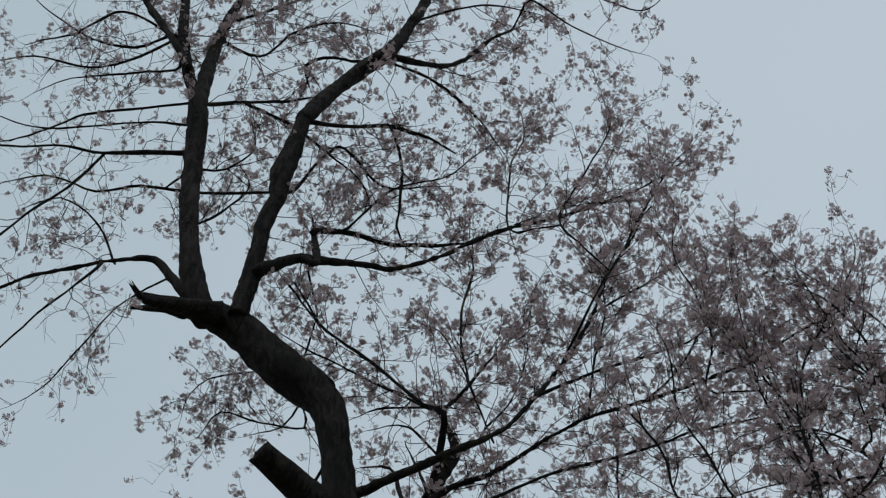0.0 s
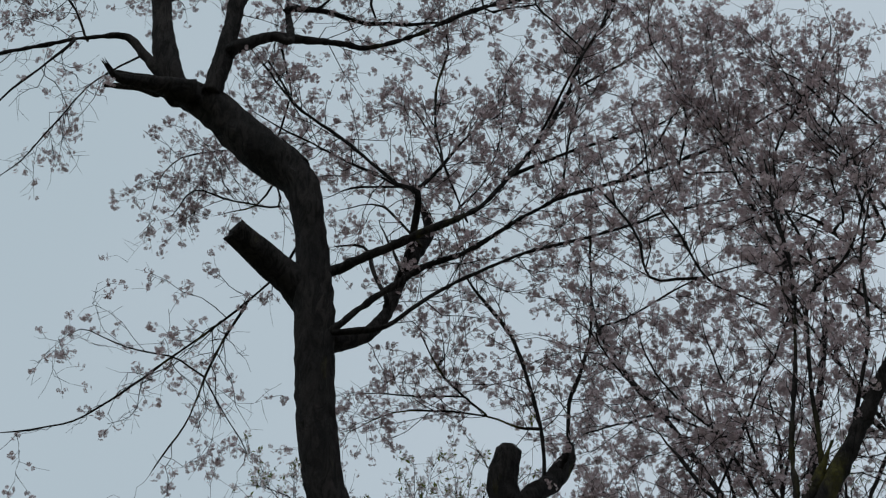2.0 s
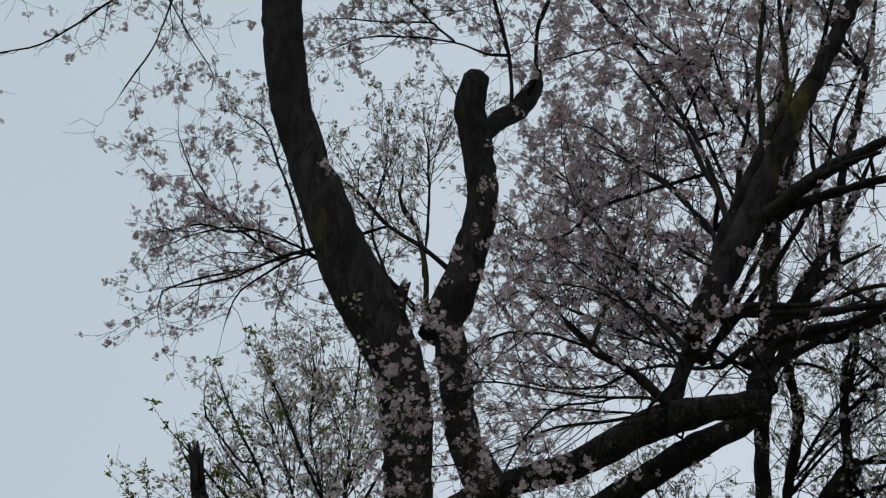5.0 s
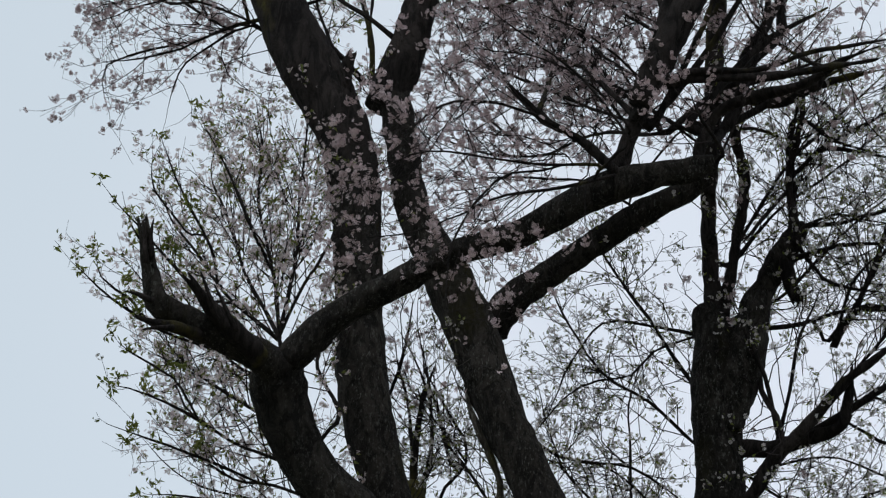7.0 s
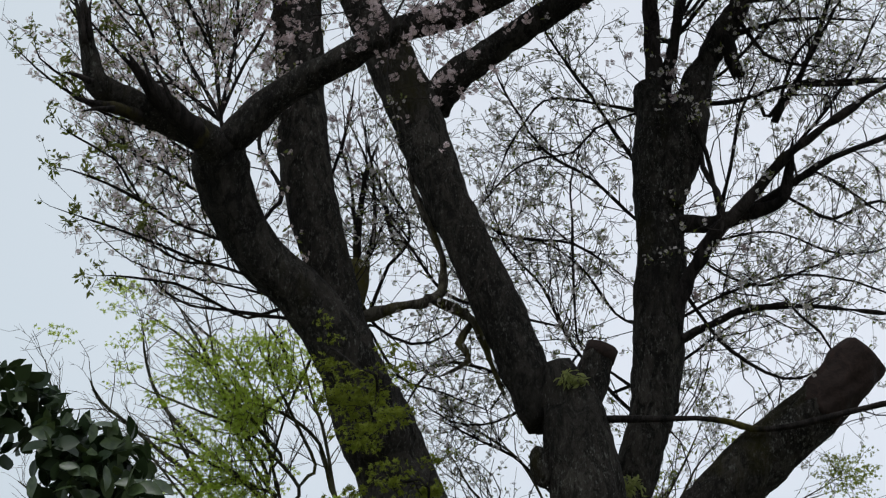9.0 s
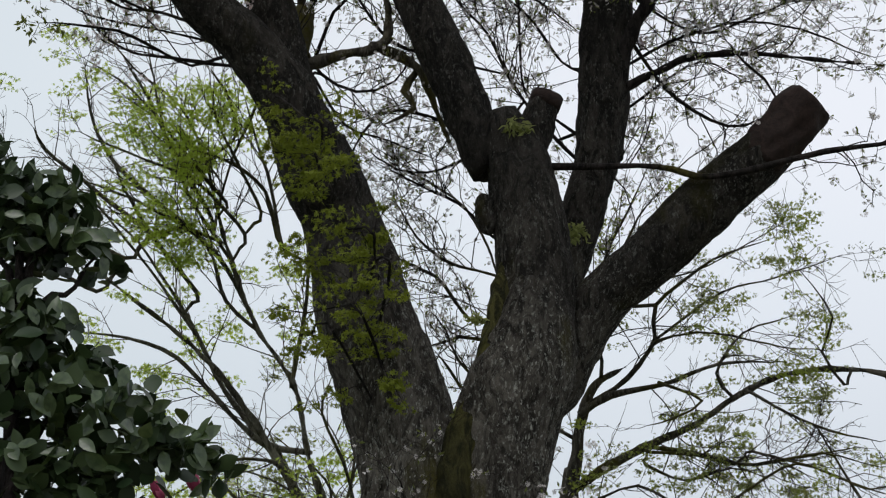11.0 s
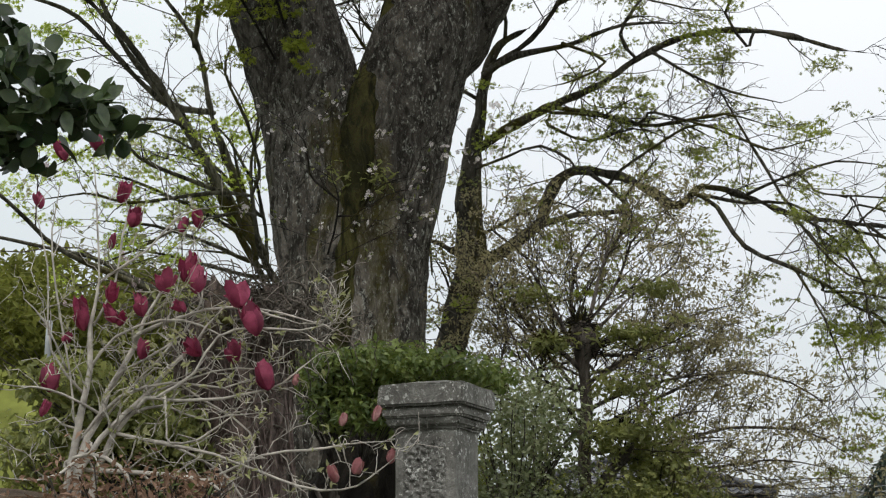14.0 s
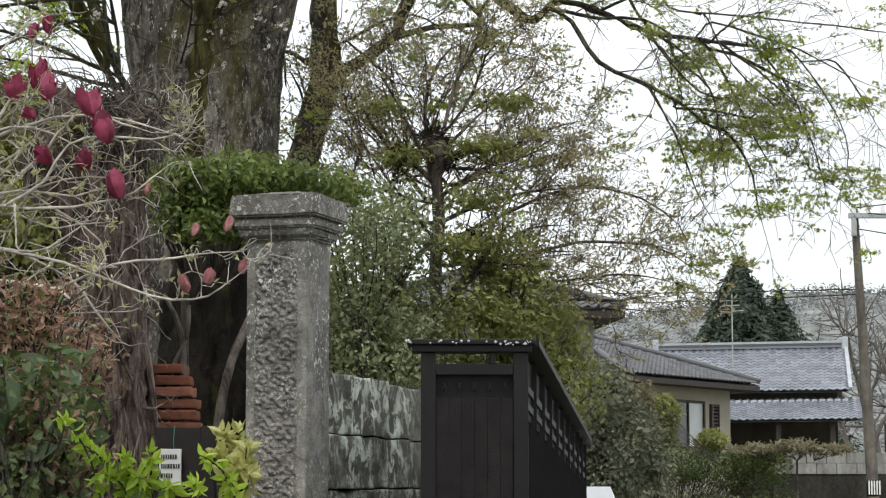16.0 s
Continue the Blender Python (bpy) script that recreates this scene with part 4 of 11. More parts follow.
limb(cherry, "branch", [(-2.7, 12.26, 11.08, 0.0177), (-2.97, 12.38, 11.37, 0.0161), (-3.23, 12.51, 11.75, 0.0123), (-3.45, 12.64, 12.03, 0.0084)], 0.8, "leafy")
limb(cherry, "limb", [(-5.07, 11.1, 15.68, 0.1397), (-5.21, 11.03, 16.03, 0.1087), (-5.33, 10.98, 16.59, 0.0821), (-5.42, 10.93, 17.19, 0.0841), (-5.46, 10.91, 17.68, 0.0858), (-5.51, 10.89, 18.27, 0.1033), (-5.56, 10.86, 18.65, 0.0996)], 0.2, "pink")
limb(cherry, "branch", [(-5.54, 10.87, 18.52, 0.073), (-5.77, 10.89, 19.26, 0.0565), (-5.94, 10.93, 19.96, 0.0554), (-6.06, 11, 20.72, 0.0486), (-6.27, 11.02, 22.16, 0.0362), (-6.55, 11, 23.68, 0.0223)], 1, "pink")
limb(cherry, "branch", [(-5.54, 10.87, 18.57, 0.0732), (-5.6, 10.97, 19.26, 0.0673), (-5.64, 11.09, 19.94, 0.0609), (-5.64, 11.22, 20.66, 0.0457), (-5.63, 11.36, 21.32, 0.0352), (-5.57, 11.52, 22.73, 0.0247)], 1, "pink")
limb(cherry, "branch", [(-5.73, 10.77, 19.17, 0.0342), (-6.08, 10.81, 19.9, 0.0331), (-6.41, 10.85, 20.56, 0.0318), (-6.82, 10.83, 21.62, 0.019)], 1, "pink")
limb(cherry, "limb", [(-4.85, 11.2, 15.8, 0.103), (-4.81, 11.19, 16.24, 0.0857), (-4.79, 11.19, 16.7, 0.0727), (-4.78, 11.18, 17.08, 0.0763), (-4.72, 11.19, 17.41, 0.0748), (-4.72, 11.17, 17.73, 0.0959), (-4.66, 11.18, 18.17, 0.0795), (-4.62, 11.18, 18.66, 0.0784)], 0.2, "pink")
limb(cherry, "branch", [(-4.62, 11.18, 18.61, 0.0783), (-4.51, 11.36, 19.22, 0.075), (-4.29, 11.56, 19.92, 0.0773), (-4.1, 11.75, 20.53, 0.068), (-3.97, 11.92, 21.29, 0.0584), (-3.9, 12.07, 21.95, 0.048), (-3.74, 12.24, 23.14, 0.0313)], 0.9, "pink")
limb(cherry, "branch", [(-4.03, 11.41, 19.9, 0.0351), (-3.66, 11.72, 20.12, 0.0266), (-3.44, 11.97, 20.5, 0.0226), (-3.19, 12.21, 21.25, 0.0187), (-2.93, 12.46, 21.85, 0.012)], 1, "pink")
limb(cherry, "branch", [(-4.71, 11.15, 16.34, 0.062), (-4.49, 11.29, 16.63, 0.0483), (-4.33, 11.41, 16.74, 0.0438), (-3.94, 11.61, 16.86, 0.0245), (-3.72, 11.74, 16.94, 0.0221), (-3.37, 11.9, 17.26, 0.02), (-3.16, 12.02, 17.57, 0.0202), (-2.84, 12.15, 17.9, 0.018), (-2.41, 12.3, 18.19, 0.0156), (-1.91, 12.45, 18.6, 0.0132), (-1.55, 12.55, 18.95, 0.0107), (-1.18, 12.65, 19.47, 0.0082)], 1.1, "pink")
limb(cherry, "branch", [(-4.29, 11.31, 16.58, 0.0346), (-4.49, 11.67, 17.42, 0.0282), (-4.68, 12.02, 18.21, 0.0126)], 0.5, "pink")
limb(cherry, "branch", [(-4.49, 11.61, 17.44, 0.0242), (-4.21, 11.81, 17.63, 0.0244), (-3.94, 11.99, 17.67, 0.0204), (-3.58, 12.2, 17.83, 0.0206), (-3.26, 12.38, 18.05, 0.0166)], 0.8, "pink")
limb(cherry, "branch", [(-4.58, 11.2, 18.58, 0.0271), (-4.28, 11.5, 18.86, 0.019), (-4.05, 11.77, 19.24, 0.0194), (-3.78, 12.05, 19.4, 0.0197), (-3.45, 12.33, 19.43, 0.0154)], 0.8, "pink")
limb(cherry, "branch", [(-3.99, 11.79, 19.23, 0.013), (-3.86, 11.92, 18.78, 0.0149), (-3.84, 12.02, 17.94, 0.0124), (-3.77, 12.13, 17.73, 0.0102)], 1, "pink")
limb(cherry, "branch", [(-5.51, 10.88, 17.81, 0.0284), (-5.88, 10.8, 17.78, 0.0203), (-6.26, 10.71, 17.72, 0.0162), (-6.65, 10.59, 17.73, 0.0122), (-7.09, 10.42, 17.57, 0.0102), (-7.56, 10.2, 17.26, 0.0061)], 1, "bare")
limb(cherry, "branch", [(-6.26, 10.76, 17.75, 0.0142), (-6.47, 10.71, 17.25, 0.012), (-6.69, 10.65, 16.88, 0.0118), (-6.88, 10.6, 16.48, 0.0098), (-7.17, 10.48, 15.96, 0.0058)], 1, "bare")
limb(cherry, "branch", [(-5.17, 11.05, 15.82, 0.0562), (-5.43, 11, 16.18, 0.0429), (-5.63, 10.98, 16.42, 0.0289), (-5.94, 10.9, 16.35, 0.0193), (-6.27, 10.8, 16.17, 0.0192), (-6.56, 10.71, 15.99, 0.0143), (-6.75, 10.67, 15.83, 0.0119), (-7.09, 10.53, 15.42, 0.007)], 0.8, "bare")
limb(cherry, "branch", [(-6.03, 10.78, 16.07, 0.0133), (-6.26, 10.75, 15.7, 0.0113), (-6.46, 10.73, 15.34, 0.0093), (-6.61, 10.74, 15.13, 0.0074), (-6.86, 10.69, 14.66, 0.0054)], 0.8, "bare")
limb(cherry, "branch", [(-5.66, 10.97, 15.96, 0.0114), (-5.85, 10.98, 15.76, 0.0075), (-6.07, 10.96, 15.2, 0.0074), (-6.26, 10.95, 14.8, 0.0054), (-6.49, 10.92, 14.6, 0.0036)], 1.2, "bare")
limb(cherry, "branch", [(-5.64, 11.21, 19.09, 0.0237), (-5.39, 11.46, 19.45, 0.0175), (-5.11, 11.72, 19.79, 0.0178), (-4.86, 11.95, 20.16, 0.0136)], 0.9, "pink")
limb(cherry, "branch", [(-5.78, 11.14, 19.04, 0.0172), (-6.12, 11, 18.83, 0.0128), (-6.59, 10.77, 18.45, 0.0106), (-6.96, 10.58, 17.93, 0.0082), (-7.38, 10.34, 17.58, 0.0062)], 1.1, "bare")
limb(cherry, "branch", [(-5.71, 11.18, 18.72, 0.0149), (-6.04, 11.04, 18.64, 0.0127), (-6.52, 10.81, 18.32, 0.0105), (-6.94, 10.59, 18.08, 0.0083), (-7.47, 10.27, 18.04, 0.0062)], 1, "bare")
limb(cherry, "branch", [(-5.97, 11.04, 19.48, 0.0131), (-6.38, 10.86, 19.25, 0.0109), (-6.78, 10.68, 18.97, 0.0065), (-7.14, 10.5, 18.4, 0.0042)], 1.1, "bare")
limb(cherry, "branch", [(-6.34, 10.83, 19.64, 0.0132), (-6.69, 10.68, 19.63, 0.0088), (-7.07, 10.49, 19.82, 0.0066), (-7.48, 10.26, 20.17, 0.0045)], 1.1, "bare")
limb(cherry, "branch", [(-4.71, 11.52, 17.95, 0.0164), (-4.45, 11.75, 18.93, 0.015), (-4.04, 12.02, 18.59, 0.0127), (-3.46, 12.32, 18.89, 0.0086)], 1.2, "pink")
limb(cherry, "branch", [(-4.06, 11.77, 20.6, 0.0205), (-4.38, 11.75, 20.37, 0.0181), (-4.67, 11.73, 20.46, 0.0159), (-4.94, 11.71, 20.33, 0.0181), (-4.91, 11.82, 20.13, 0.018)], 1.2, "pink")
limb(cherry, "branch", [(-4.09, 11.76, 20.33, 0.018), (-3.73, 12, 20.31, 0.0158), (-3.36, 12.23, 20.07, 0.0112), (-2.97, 12.45, 19.44, 0.0088)], 1.2, "pink")
limb(cherry, "branch", [(-4.19, 11.72, 17.61, 0.0102), (-3.9, 11.95, 18.42, 0.0105), (-3.49, 12.19, 18.9, 0.0086), (-3.09, 12.42, 19.71, 0.0066)], 1.2, "pink")
limb(cherry, "branch", [(-4.47, 11.62, 16.87, 0.0098), (-4.38, 11.78, 16.43, 0.0098), (-4.65, 11.8, 16.97, 0.008), (-4.22, 12.09, 16.17, 0.0078)], 0.6, "pink")
limb(cherry, "branch", [(-4.21, 11.82, 14.29, 0.0125), (-4.44, 11.76, 13.87, 0.0106), (-4.65, 11.7, 13.56, 0.0104), (-4.89, 11.63, 13.24, 0.0103), (-5.24, 11.5, 12.7, 0.0084), (-5.51, 11.4, 12.41, 0.0066), (-5.78, 11.28, 12.25, 0.005), (-6, 11.2, 12.19, 0.0033)], 1.1, "bare")
limb(cherry, "branch", [(-4.39, 11.65, 13.74, 0.0109), (-4.52, 11.65, 13.38, 0.0107), (-4.61, 11.67, 13.05, 0.0085), (-4.67, 11.7, 12.69, 0.0063), (-4.81, 11.7, 12.31, 0.0062), (-4.9, 11.72, 12.12, 0.0041)], 1, "bare")
limb(cherry, "branch", [(-4.83, 11.48, 13.09, 0.0068), (-5.17, 11.42, 13.16, 0.0051), (-5.54, 11.34, 13.33, 0.0034), (-5.75, 11.32, 13.07, 0.0017)], 1.2, "bare")
limb(cherry, "branch", [(-4.57, 11.58, 12.91, 0.0063), (-4.4, 11.74, 12.64, 0.0042), (-4.26, 11.88, 12.47, 0.0042), (-4.32, 11.94, 12.32, 0.0042)], 1, "bare")
limb(cherry, "branch", [(-4.74, 12.37, 16.23, 0.0118), (-4.97, 12.35, 16.46, 0.01), (-5.34, 12.26, 16.33, 0.0079), (-5.56, 12.24, 16.11, 0.0059), (-5.61, 12.28, 15.73, 0.0039)], 1.5, "pink")
limb(cherry, "branch", [(-4.55, 12.44, 15.77, 0.0097), (-4.94, 12.38, 15.82, 0.0078), (-5.3, 12.33, 15.95, 0.0078), (-5.46, 12.35, 15.64, 0.0058)], 1.5, "pink")
limb(cherry, "branch", [(-4.63, 12.42, 16.04, 0.0098), (-4.77, 12.49, 15.85, 0.0078), (-5.07, 12.51, 15.77, 0.0058)], 0.9, "pink")
limb(cherry, "branch", [(-3.7, 11.73, 13.34, 0.0765), (-3.6, 11.83, 13.46, 0.0643), (-3.47, 11.95, 13.65, 0.0606), (-3.38, 12.05, 13.95, 0.0549), (-3.32, 12.14, 14.41, 0.0561), (-3.24, 12.24, 14.83, 0.0504), (-3.18, 12.32, 15.19, 0.0465), (-3.32, 12.36, 15.63, 0.0356)], 0.6, "pink")
limb(cherry, "branch", [(-3.11, 11.59, 14.82, 0.025), (-3.3, 11.64, 14.99, 0.0162), (-3.62, 11.65, 15.4, 0.0147), (-3.94, 11.65, 15.77, 0.0131), (-4.27, 11.64, 16.13, 0.0114), (-4.57, 11.63, 16.62, 0.0098), (-4.83, 11.64, 17.06, 0.008)], 1.2, "pink")
limb(cherry, "branch", [(-3.21, 11.93, 15.24, 0.0221), (-3.05, 12.06, 15.68, 0.015), (-2.91, 12.18, 16.13, 0.0115), (-2.71, 12.32, 16.64, 0.0098), (-2.51, 12.45, 17.23, 0.0081)], 1.2, "pink")
limb(cherry, "branch", [(-3.03, 11.97, 15.58, 0.0112), (-3.17, 12.06, 16.39, 0.0116), (-3.15, 12.18, 17.32, 0.0101), (-3.19, 12.29, 18.04, 0.0083)], 1.2, "pink")
limb(cherry, "branch", [(-3.02, 11.61, 14.38, 0.0315), (-2.67, 11.77, 14.76, 0.0214), (-2.44, 11.9, 15.28, 0.0201), (-2.2, 12.02, 15.91, 0.017), (-2.04, 12.12, 16.52, 0.0154), (-1.92, 12.21, 17.16, 0.0119), (-1.69, 12.31, 17.91, 0.0102), (-1.55, 12.4, 18.69, 0.0085)], 1.1, "pink")
limb(cherry, "branch", [(-3.68, 11.63, 13.36, 0.0305), (-3.47, 11.71, 13.71, 0.0275), (-3.24, 11.78, 14, 0.0278), (-3.05, 11.84, 14.23, 0.0246), (-2.76, 11.92, 14.44, 0.0213), (-2.39, 12.01, 14.85, 0.0181), (-2.04, 12.08, 15.16, 0.0165), (-1.6, 12.16, 15.39, 0.0148), (-1.14, 12.22, 15.64, 0.0149), (-0.72, 12.26, 15.88, 0.0132), (-0.34, 12.29, 16.22, 0.0114), (0.1, 12.3, 16.51, 0.0078)], 1.1, "pink")
limb(cherry, "branch", [(-3.26, 11.65, 13.41, 0.0237), (-3.04, 11.73, 13.71, 0.0171), (-2.72, 11.82, 14.04, 0.0156), (-2.35, 11.91, 14.35, 0.0141), (-2.01, 11.98, 14.52, 0.0142), (-1.58, 12.06, 14.71, 0.0125), (-1.23, 12.11, 14.92, 0.0108), (-0.87, 12.16, 15.02, 0.009), (-0.47, 12.19, 15.14, 0.0073)], 1.1, "pink")
limb(cherry, "branch", [(-2.5, 11.99, 15.36, 0.0166), (-2.15, 12.1, 15.68, 0.013), (-1.8, 12.19, 15.92, 0.0114), (-1.38, 12.29, 16.18, 0.0095), (-0.95, 12.36, 16.55, 0.0078)], 1.2, "pink")
limb(cherry, "branch", [(-3.38, 11.98, 14.07, 0.0194), (-3.52, 12.06, 14.42, 0.0179), (-3.66, 12.14, 14.84, 0.0146), (-3.92, 12.19, 14.93, 0.0111)], 0.4, "bare")
limb(cherry, "branch", [(-3.3, 12.01, 14.4, 0.0143), (-3.46, 12.14, 14.89, 0.011), (-3.6, 12.28, 15.27, 0.0094)], 0.4, "bare")
limb(cherry, "branch", [(-3.41, 11.87, 15.27, 0.0092), (-3.7, 11.82, 15.46, 0.0111), (-4.09, 11.73, 15.7, 0.0094), (-4.39, 11.66, 15.88, 0.0076), (-4.64, 11.61, 16.07, 0.0058)], 1.3, "pink")
limb(cherry, "branch", [(-2.04, 12.08, 15.15, 0.011), (-2.02, 12.13, 15.81, 0.0094), (-1.95, 12.19, 16.61, 0.0078), (-2.03, 12.23, 17.78, 0.0061)], 1.3, "pink")
limb(cherry, "branch", [(-2.79, 12.03, 14.56, 0.009), (-2.91, 12.04, 14.99, 0.0091), (-2.72, 12.12, 15.46, 0.0074), (-2.61, 12.19, 16.02, 0.0057), (-2.61, 12.23, 16.89, 0.0039)], 1.3, "pink")
limb(cherry, "branch", [(-2.03, 12.08, 16.48, 0.0116), (-1.71, 12.18, 16.86, 0.0098), (-1.38, 12.27, 17.24, 0.008), (-1.03, 12.36, 17.78, 0.0061)], 1.3, "pink")
limb(cherry, "branch", [(-1.6, 12.15, 15.38, 0.011), (-1.33, 12.23, 15.82, 0.0094), (-1.04, 12.31, 16.61, 0.0078), (-0.79, 12.37, 17.35, 0.006)], 1.3, "pink")
limb(cherry, "branch", [(-2.2, 12.76, 12.69, 0.017), (-2.23, 12.77, 13.16, 0.0156), (-2.3, 12.76, 13.51, 0.0176), (-2.43, 12.75, 14, 0.0179), (-2.56, 12.73, 14.37, 0.0164), (-2.8, 12.69, 14.74, 0.013), (-2.96, 12.66, 15.06, 0.0112)], 1.2, "pink")
limb(cherry, "branch", [(-2.03, 12.79, 13.07, 0.0208), (-2.04, 12.8, 13.58, 0.0159), (-1.94, 12.82, 13.96, 0.0143), (-1.89, 12.84, 14.41, 0.0128), (-1.9, 12.84, 15.07, 0.0112), (-1.92, 12.85, 15.76, 0.0115), (-1.91, 12.86, 16.34, 0.0078)], 1.2, "pink")
limb(cherry, "branch", [(-2.42, 12.72, 13.28, 0.0105), (-2.68, 12.71, 13.41, 0.0088), (-3.04, 12.67, 13.46, 0.0088), (-3.39, 12.62, 13.42, 0.007), (-3.71, 12.56, 13.19, 0.0053)], 1.4, "pink")
limb(cherry, "branch", [(-2.68, 12.67, 13.4, 0.0088), (-2.96, 12.66, 13.72, 0.0089), (-3.17, 12.66, 14.11, 0.0072), (-3.3, 12.68, 14.46, 0.0055)], 1.5, "pink")
limb(cherry, "branch", [(-2.84, 12.53, 13.47, 0.007), (-3.2, 12.53, 13.5, 0.007), (-3.52, 12.53, 13.56, 0.0053), (-3.79, 12.54, 13.57, 0.0035)], 1.4, "pink")
limb(cherry, "limb", [(-0.89, 10.96, 8.73, 0.0598), (-0.81, 10.93, 8.98, 0.0494), (-0.7, 10.9, 9.27, 0.0499), (-0.56, 10.87, 9.61, 0.0588), (-0.4, 10.83, 9.9, 0.0566), (-0.26, 10.8, 10.21, 0.0572)], 0.4, "pink")
limb(cherry, "branch", [(-0.88, 10.86, 8.78, 0.0326), (-1.06, 10.8, 8.95, 0.0245), (-1.25, 10.73, 9.05, 0.0217), (-1.37, 10.66, 9.15, 0.0163), (-1.46, 10.6, 9.23, 0.0082)], 0.9, "pink")
limb(cherry, "branch", [(-0.75, 10.87, 9.14, 0.0274), (-0.53, 10.82, 9.37, 0.0234), (-0.3, 10.76, 9.37, 0.0206), (-0.04, 10.7, 9.3, 0.0178), (0.22, 10.63, 9.34, 0.015), (0.48, 10.56, 9.34, 0.0122), (0.73, 10.47, 9.3, 0.0095)], 0.6, "pink")
limb(cherry, "branch", [(-0.42, 10.99, 8.84, 0.0355), (-0.28, 10.92, 9.17, 0.0303), (-0.04, 10.84, 9.22, 0.0329), (0.22, 10.76, 9.23, 0.0273), (0.45, 10.67, 9.32, 0.0178), (0.67, 10.58, 9.34, 0.0109)], 0.7, "pink")
limb(cherry, "limb", [(-0.72, 10.78, 9.16, 0.0743), (-0.65, 10.75, 9.33, 0.0811), (-0.53, 10.72, 9.59, 0.0852), (-0.37, 10.69, 9.94, 0.0864), (-0.26, 10.66, 10.25, 0.0706), (-0.11, 10.63, 10.61, 0.0614), (0.09, 10.6, 11.03, 0.0521), (0.28, 10.56, 11.45, 0.046), (0.49, 10.52, 11.89, 0.036), (0.71, 10.48, 12.55, 0.026)], 0.12, "pink")
limb(cherry, "branch", [(-0.37, 10.69, 9.89, 0.045), (-0.09, 10.6, 10.08, 0.0366), (0.14, 10.5, 10.15, 0.0282), (0.41, 10.39, 10.17, 0.0224)], 0.8, "pink")
limb(cherry, "branch", [(-0.28, 10.7, 10.23, 0.0314), (-0.28, 10.65, 10.64, 0.0203), (-0.29, 10.6, 11.06, 0.0177), (-0.23, 10.55, 11.73, 0.0151), (-0.22, 10.5, 12.46, 0.0142), (-0.3, 10.45, 12.96, 0.0112), (-0.35, 10.39, 13.48, 0.0066)], 0.8, "pink")
limb(cherry, "branch", [(-0.11, 10.7, 10.67, 0.0233), (-0.12, 10.64, 11.17, 0.0178), (-0.15, 10.58, 11.61, 0.0151), (-0.11, 10.52, 12.21, 0.0139), (0.17, 10.46, 12.59, 0.011), (0.35, 10.39, 13.16, 0.0081)], 0.8, "pink")
limb(cherry, "branch", [(-0.51, 10.79, 10.06, 0.024), (-0.65, 11.1, 10.77, 0.018), (-0.81, 11.4, 11.37, 0.0169), (-0.98, 11.7, 11.94, 0.0176), (-1.21, 12, 12.6, 0.0163), (-1.49, 12.28, 13.29, 0.0149), (-1.78, 12.56, 14.09, 0.0134), (-1.9, 12.86, 14.82, 0.0093)], 0.9, "pink")
limb(cherry, "branch", [(-0.8, 11.27, 11.26, 0.0092), (-0.65, 11.33, 11.74, 0.0095), (-0.49, 11.39, 12.3, 0.0082), (-0.32, 11.45, 12.88, 0.0083), (-0.18, 11.5, 13.55, 0.0068)], 1.1, "pink")
limb(cherry, "branch", [(-1.62, 11.28, 12.8, 0.0068), (-1.39, 11.39, 13.05, 0.0069), (-1.04, 11.5, 13.44, 0.007), (-0.59, 11.61, 13.71, 0.0057), (-0.18, 11.7, 13.94, 0.0044)], 1.1, "pink")
limb(cherry, "branch", [(-1.19, 11.44, 12.12, 0.0097), (-1.55, 12.15, 12.72, 0.0083), (-1.95, 12.85, 13.27, 0.0066)], 1.1, "pink")
limb(cherry, "branch", [(-0.22, 10.7, 10.41, 0.0229), (0.01, 10.64, 10.88, 0.0205), (0.14, 10.58, 11.34, 0.0149), (0.24, 10.52, 11.91, 0.0138), (0.24, 10.46, 12.58, 0.011), (0.35, 10.39, 13.16, 0.0065)], 1, "pink")
limb(cherry, "branch", [(-0.64, 11.38, 10.4, 0.018), (-0.88, 11.77, 11.04, 0.0151), (-1.18, 12.14, 11.61, 0.0118), (-1.46, 12.51, 12.21, 0.0103), (-1.72, 12.89, 12.65, 0.0085)], 1.1, "pink")
limb(cherry, "branch", [(-1.4, 11.41, 10.66, 0.011), (-1.61, 11.89, 10.86, 0.0114), (-1.95, 12.35, 11.18, 0.0098), (-2.28, 12.8, 11.81, 0.0083)], 1.1, "pink")
limb(cherry, "branch", [(-1.28, 11.63, 10.22, 0.0127), (-1.24, 11.96, 10.84, 0.0114), (-1.51, 12.26, 11.33, 0.0098), (-1.75, 12.55, 11.84, 0.0081), (-2.05, 12.84, 12.3, 0.0063)], 1.2, "pink")
limb(cherry, "branch", [(-0.89, 11.67, 9.92, 0.0126), (-1.13, 11.97, 10.37, 0.0112), (-1.42, 12.27, 10.8, 0.0096), (-1.81, 12.54, 11.12, 0.0079), (-2.22, 12.81, 11.5, 0.0061)], 1.2, "pink")
limb(cherry, "branch", [(-0.32, 11.2, 13.25, 0.011), (-0.41, 11.17, 13.64, 0.0098), (-0.56, 11.15, 14.06, 0.0085), (-0.66, 11.12, 14.55, 0.0073), (-0.76, 11.09, 15.34, 0.006), (-0.78, 11.07, 16.03, 0.0046)], 1.4, "pink")
limb(cherry, "branch", [(-0.28, 11.2, 13.24, 0.011), (-0.28, 11.18, 13.81, 0.0099), (-0.29, 11.16, 14.47, 0.0087), (0.01, 11.14, 15.14, 0.0075), (0.18, 11.12, 15.71, 0.0061), (0.16, 11.1, 16.13, 0.0031)], 1.4, "pink")
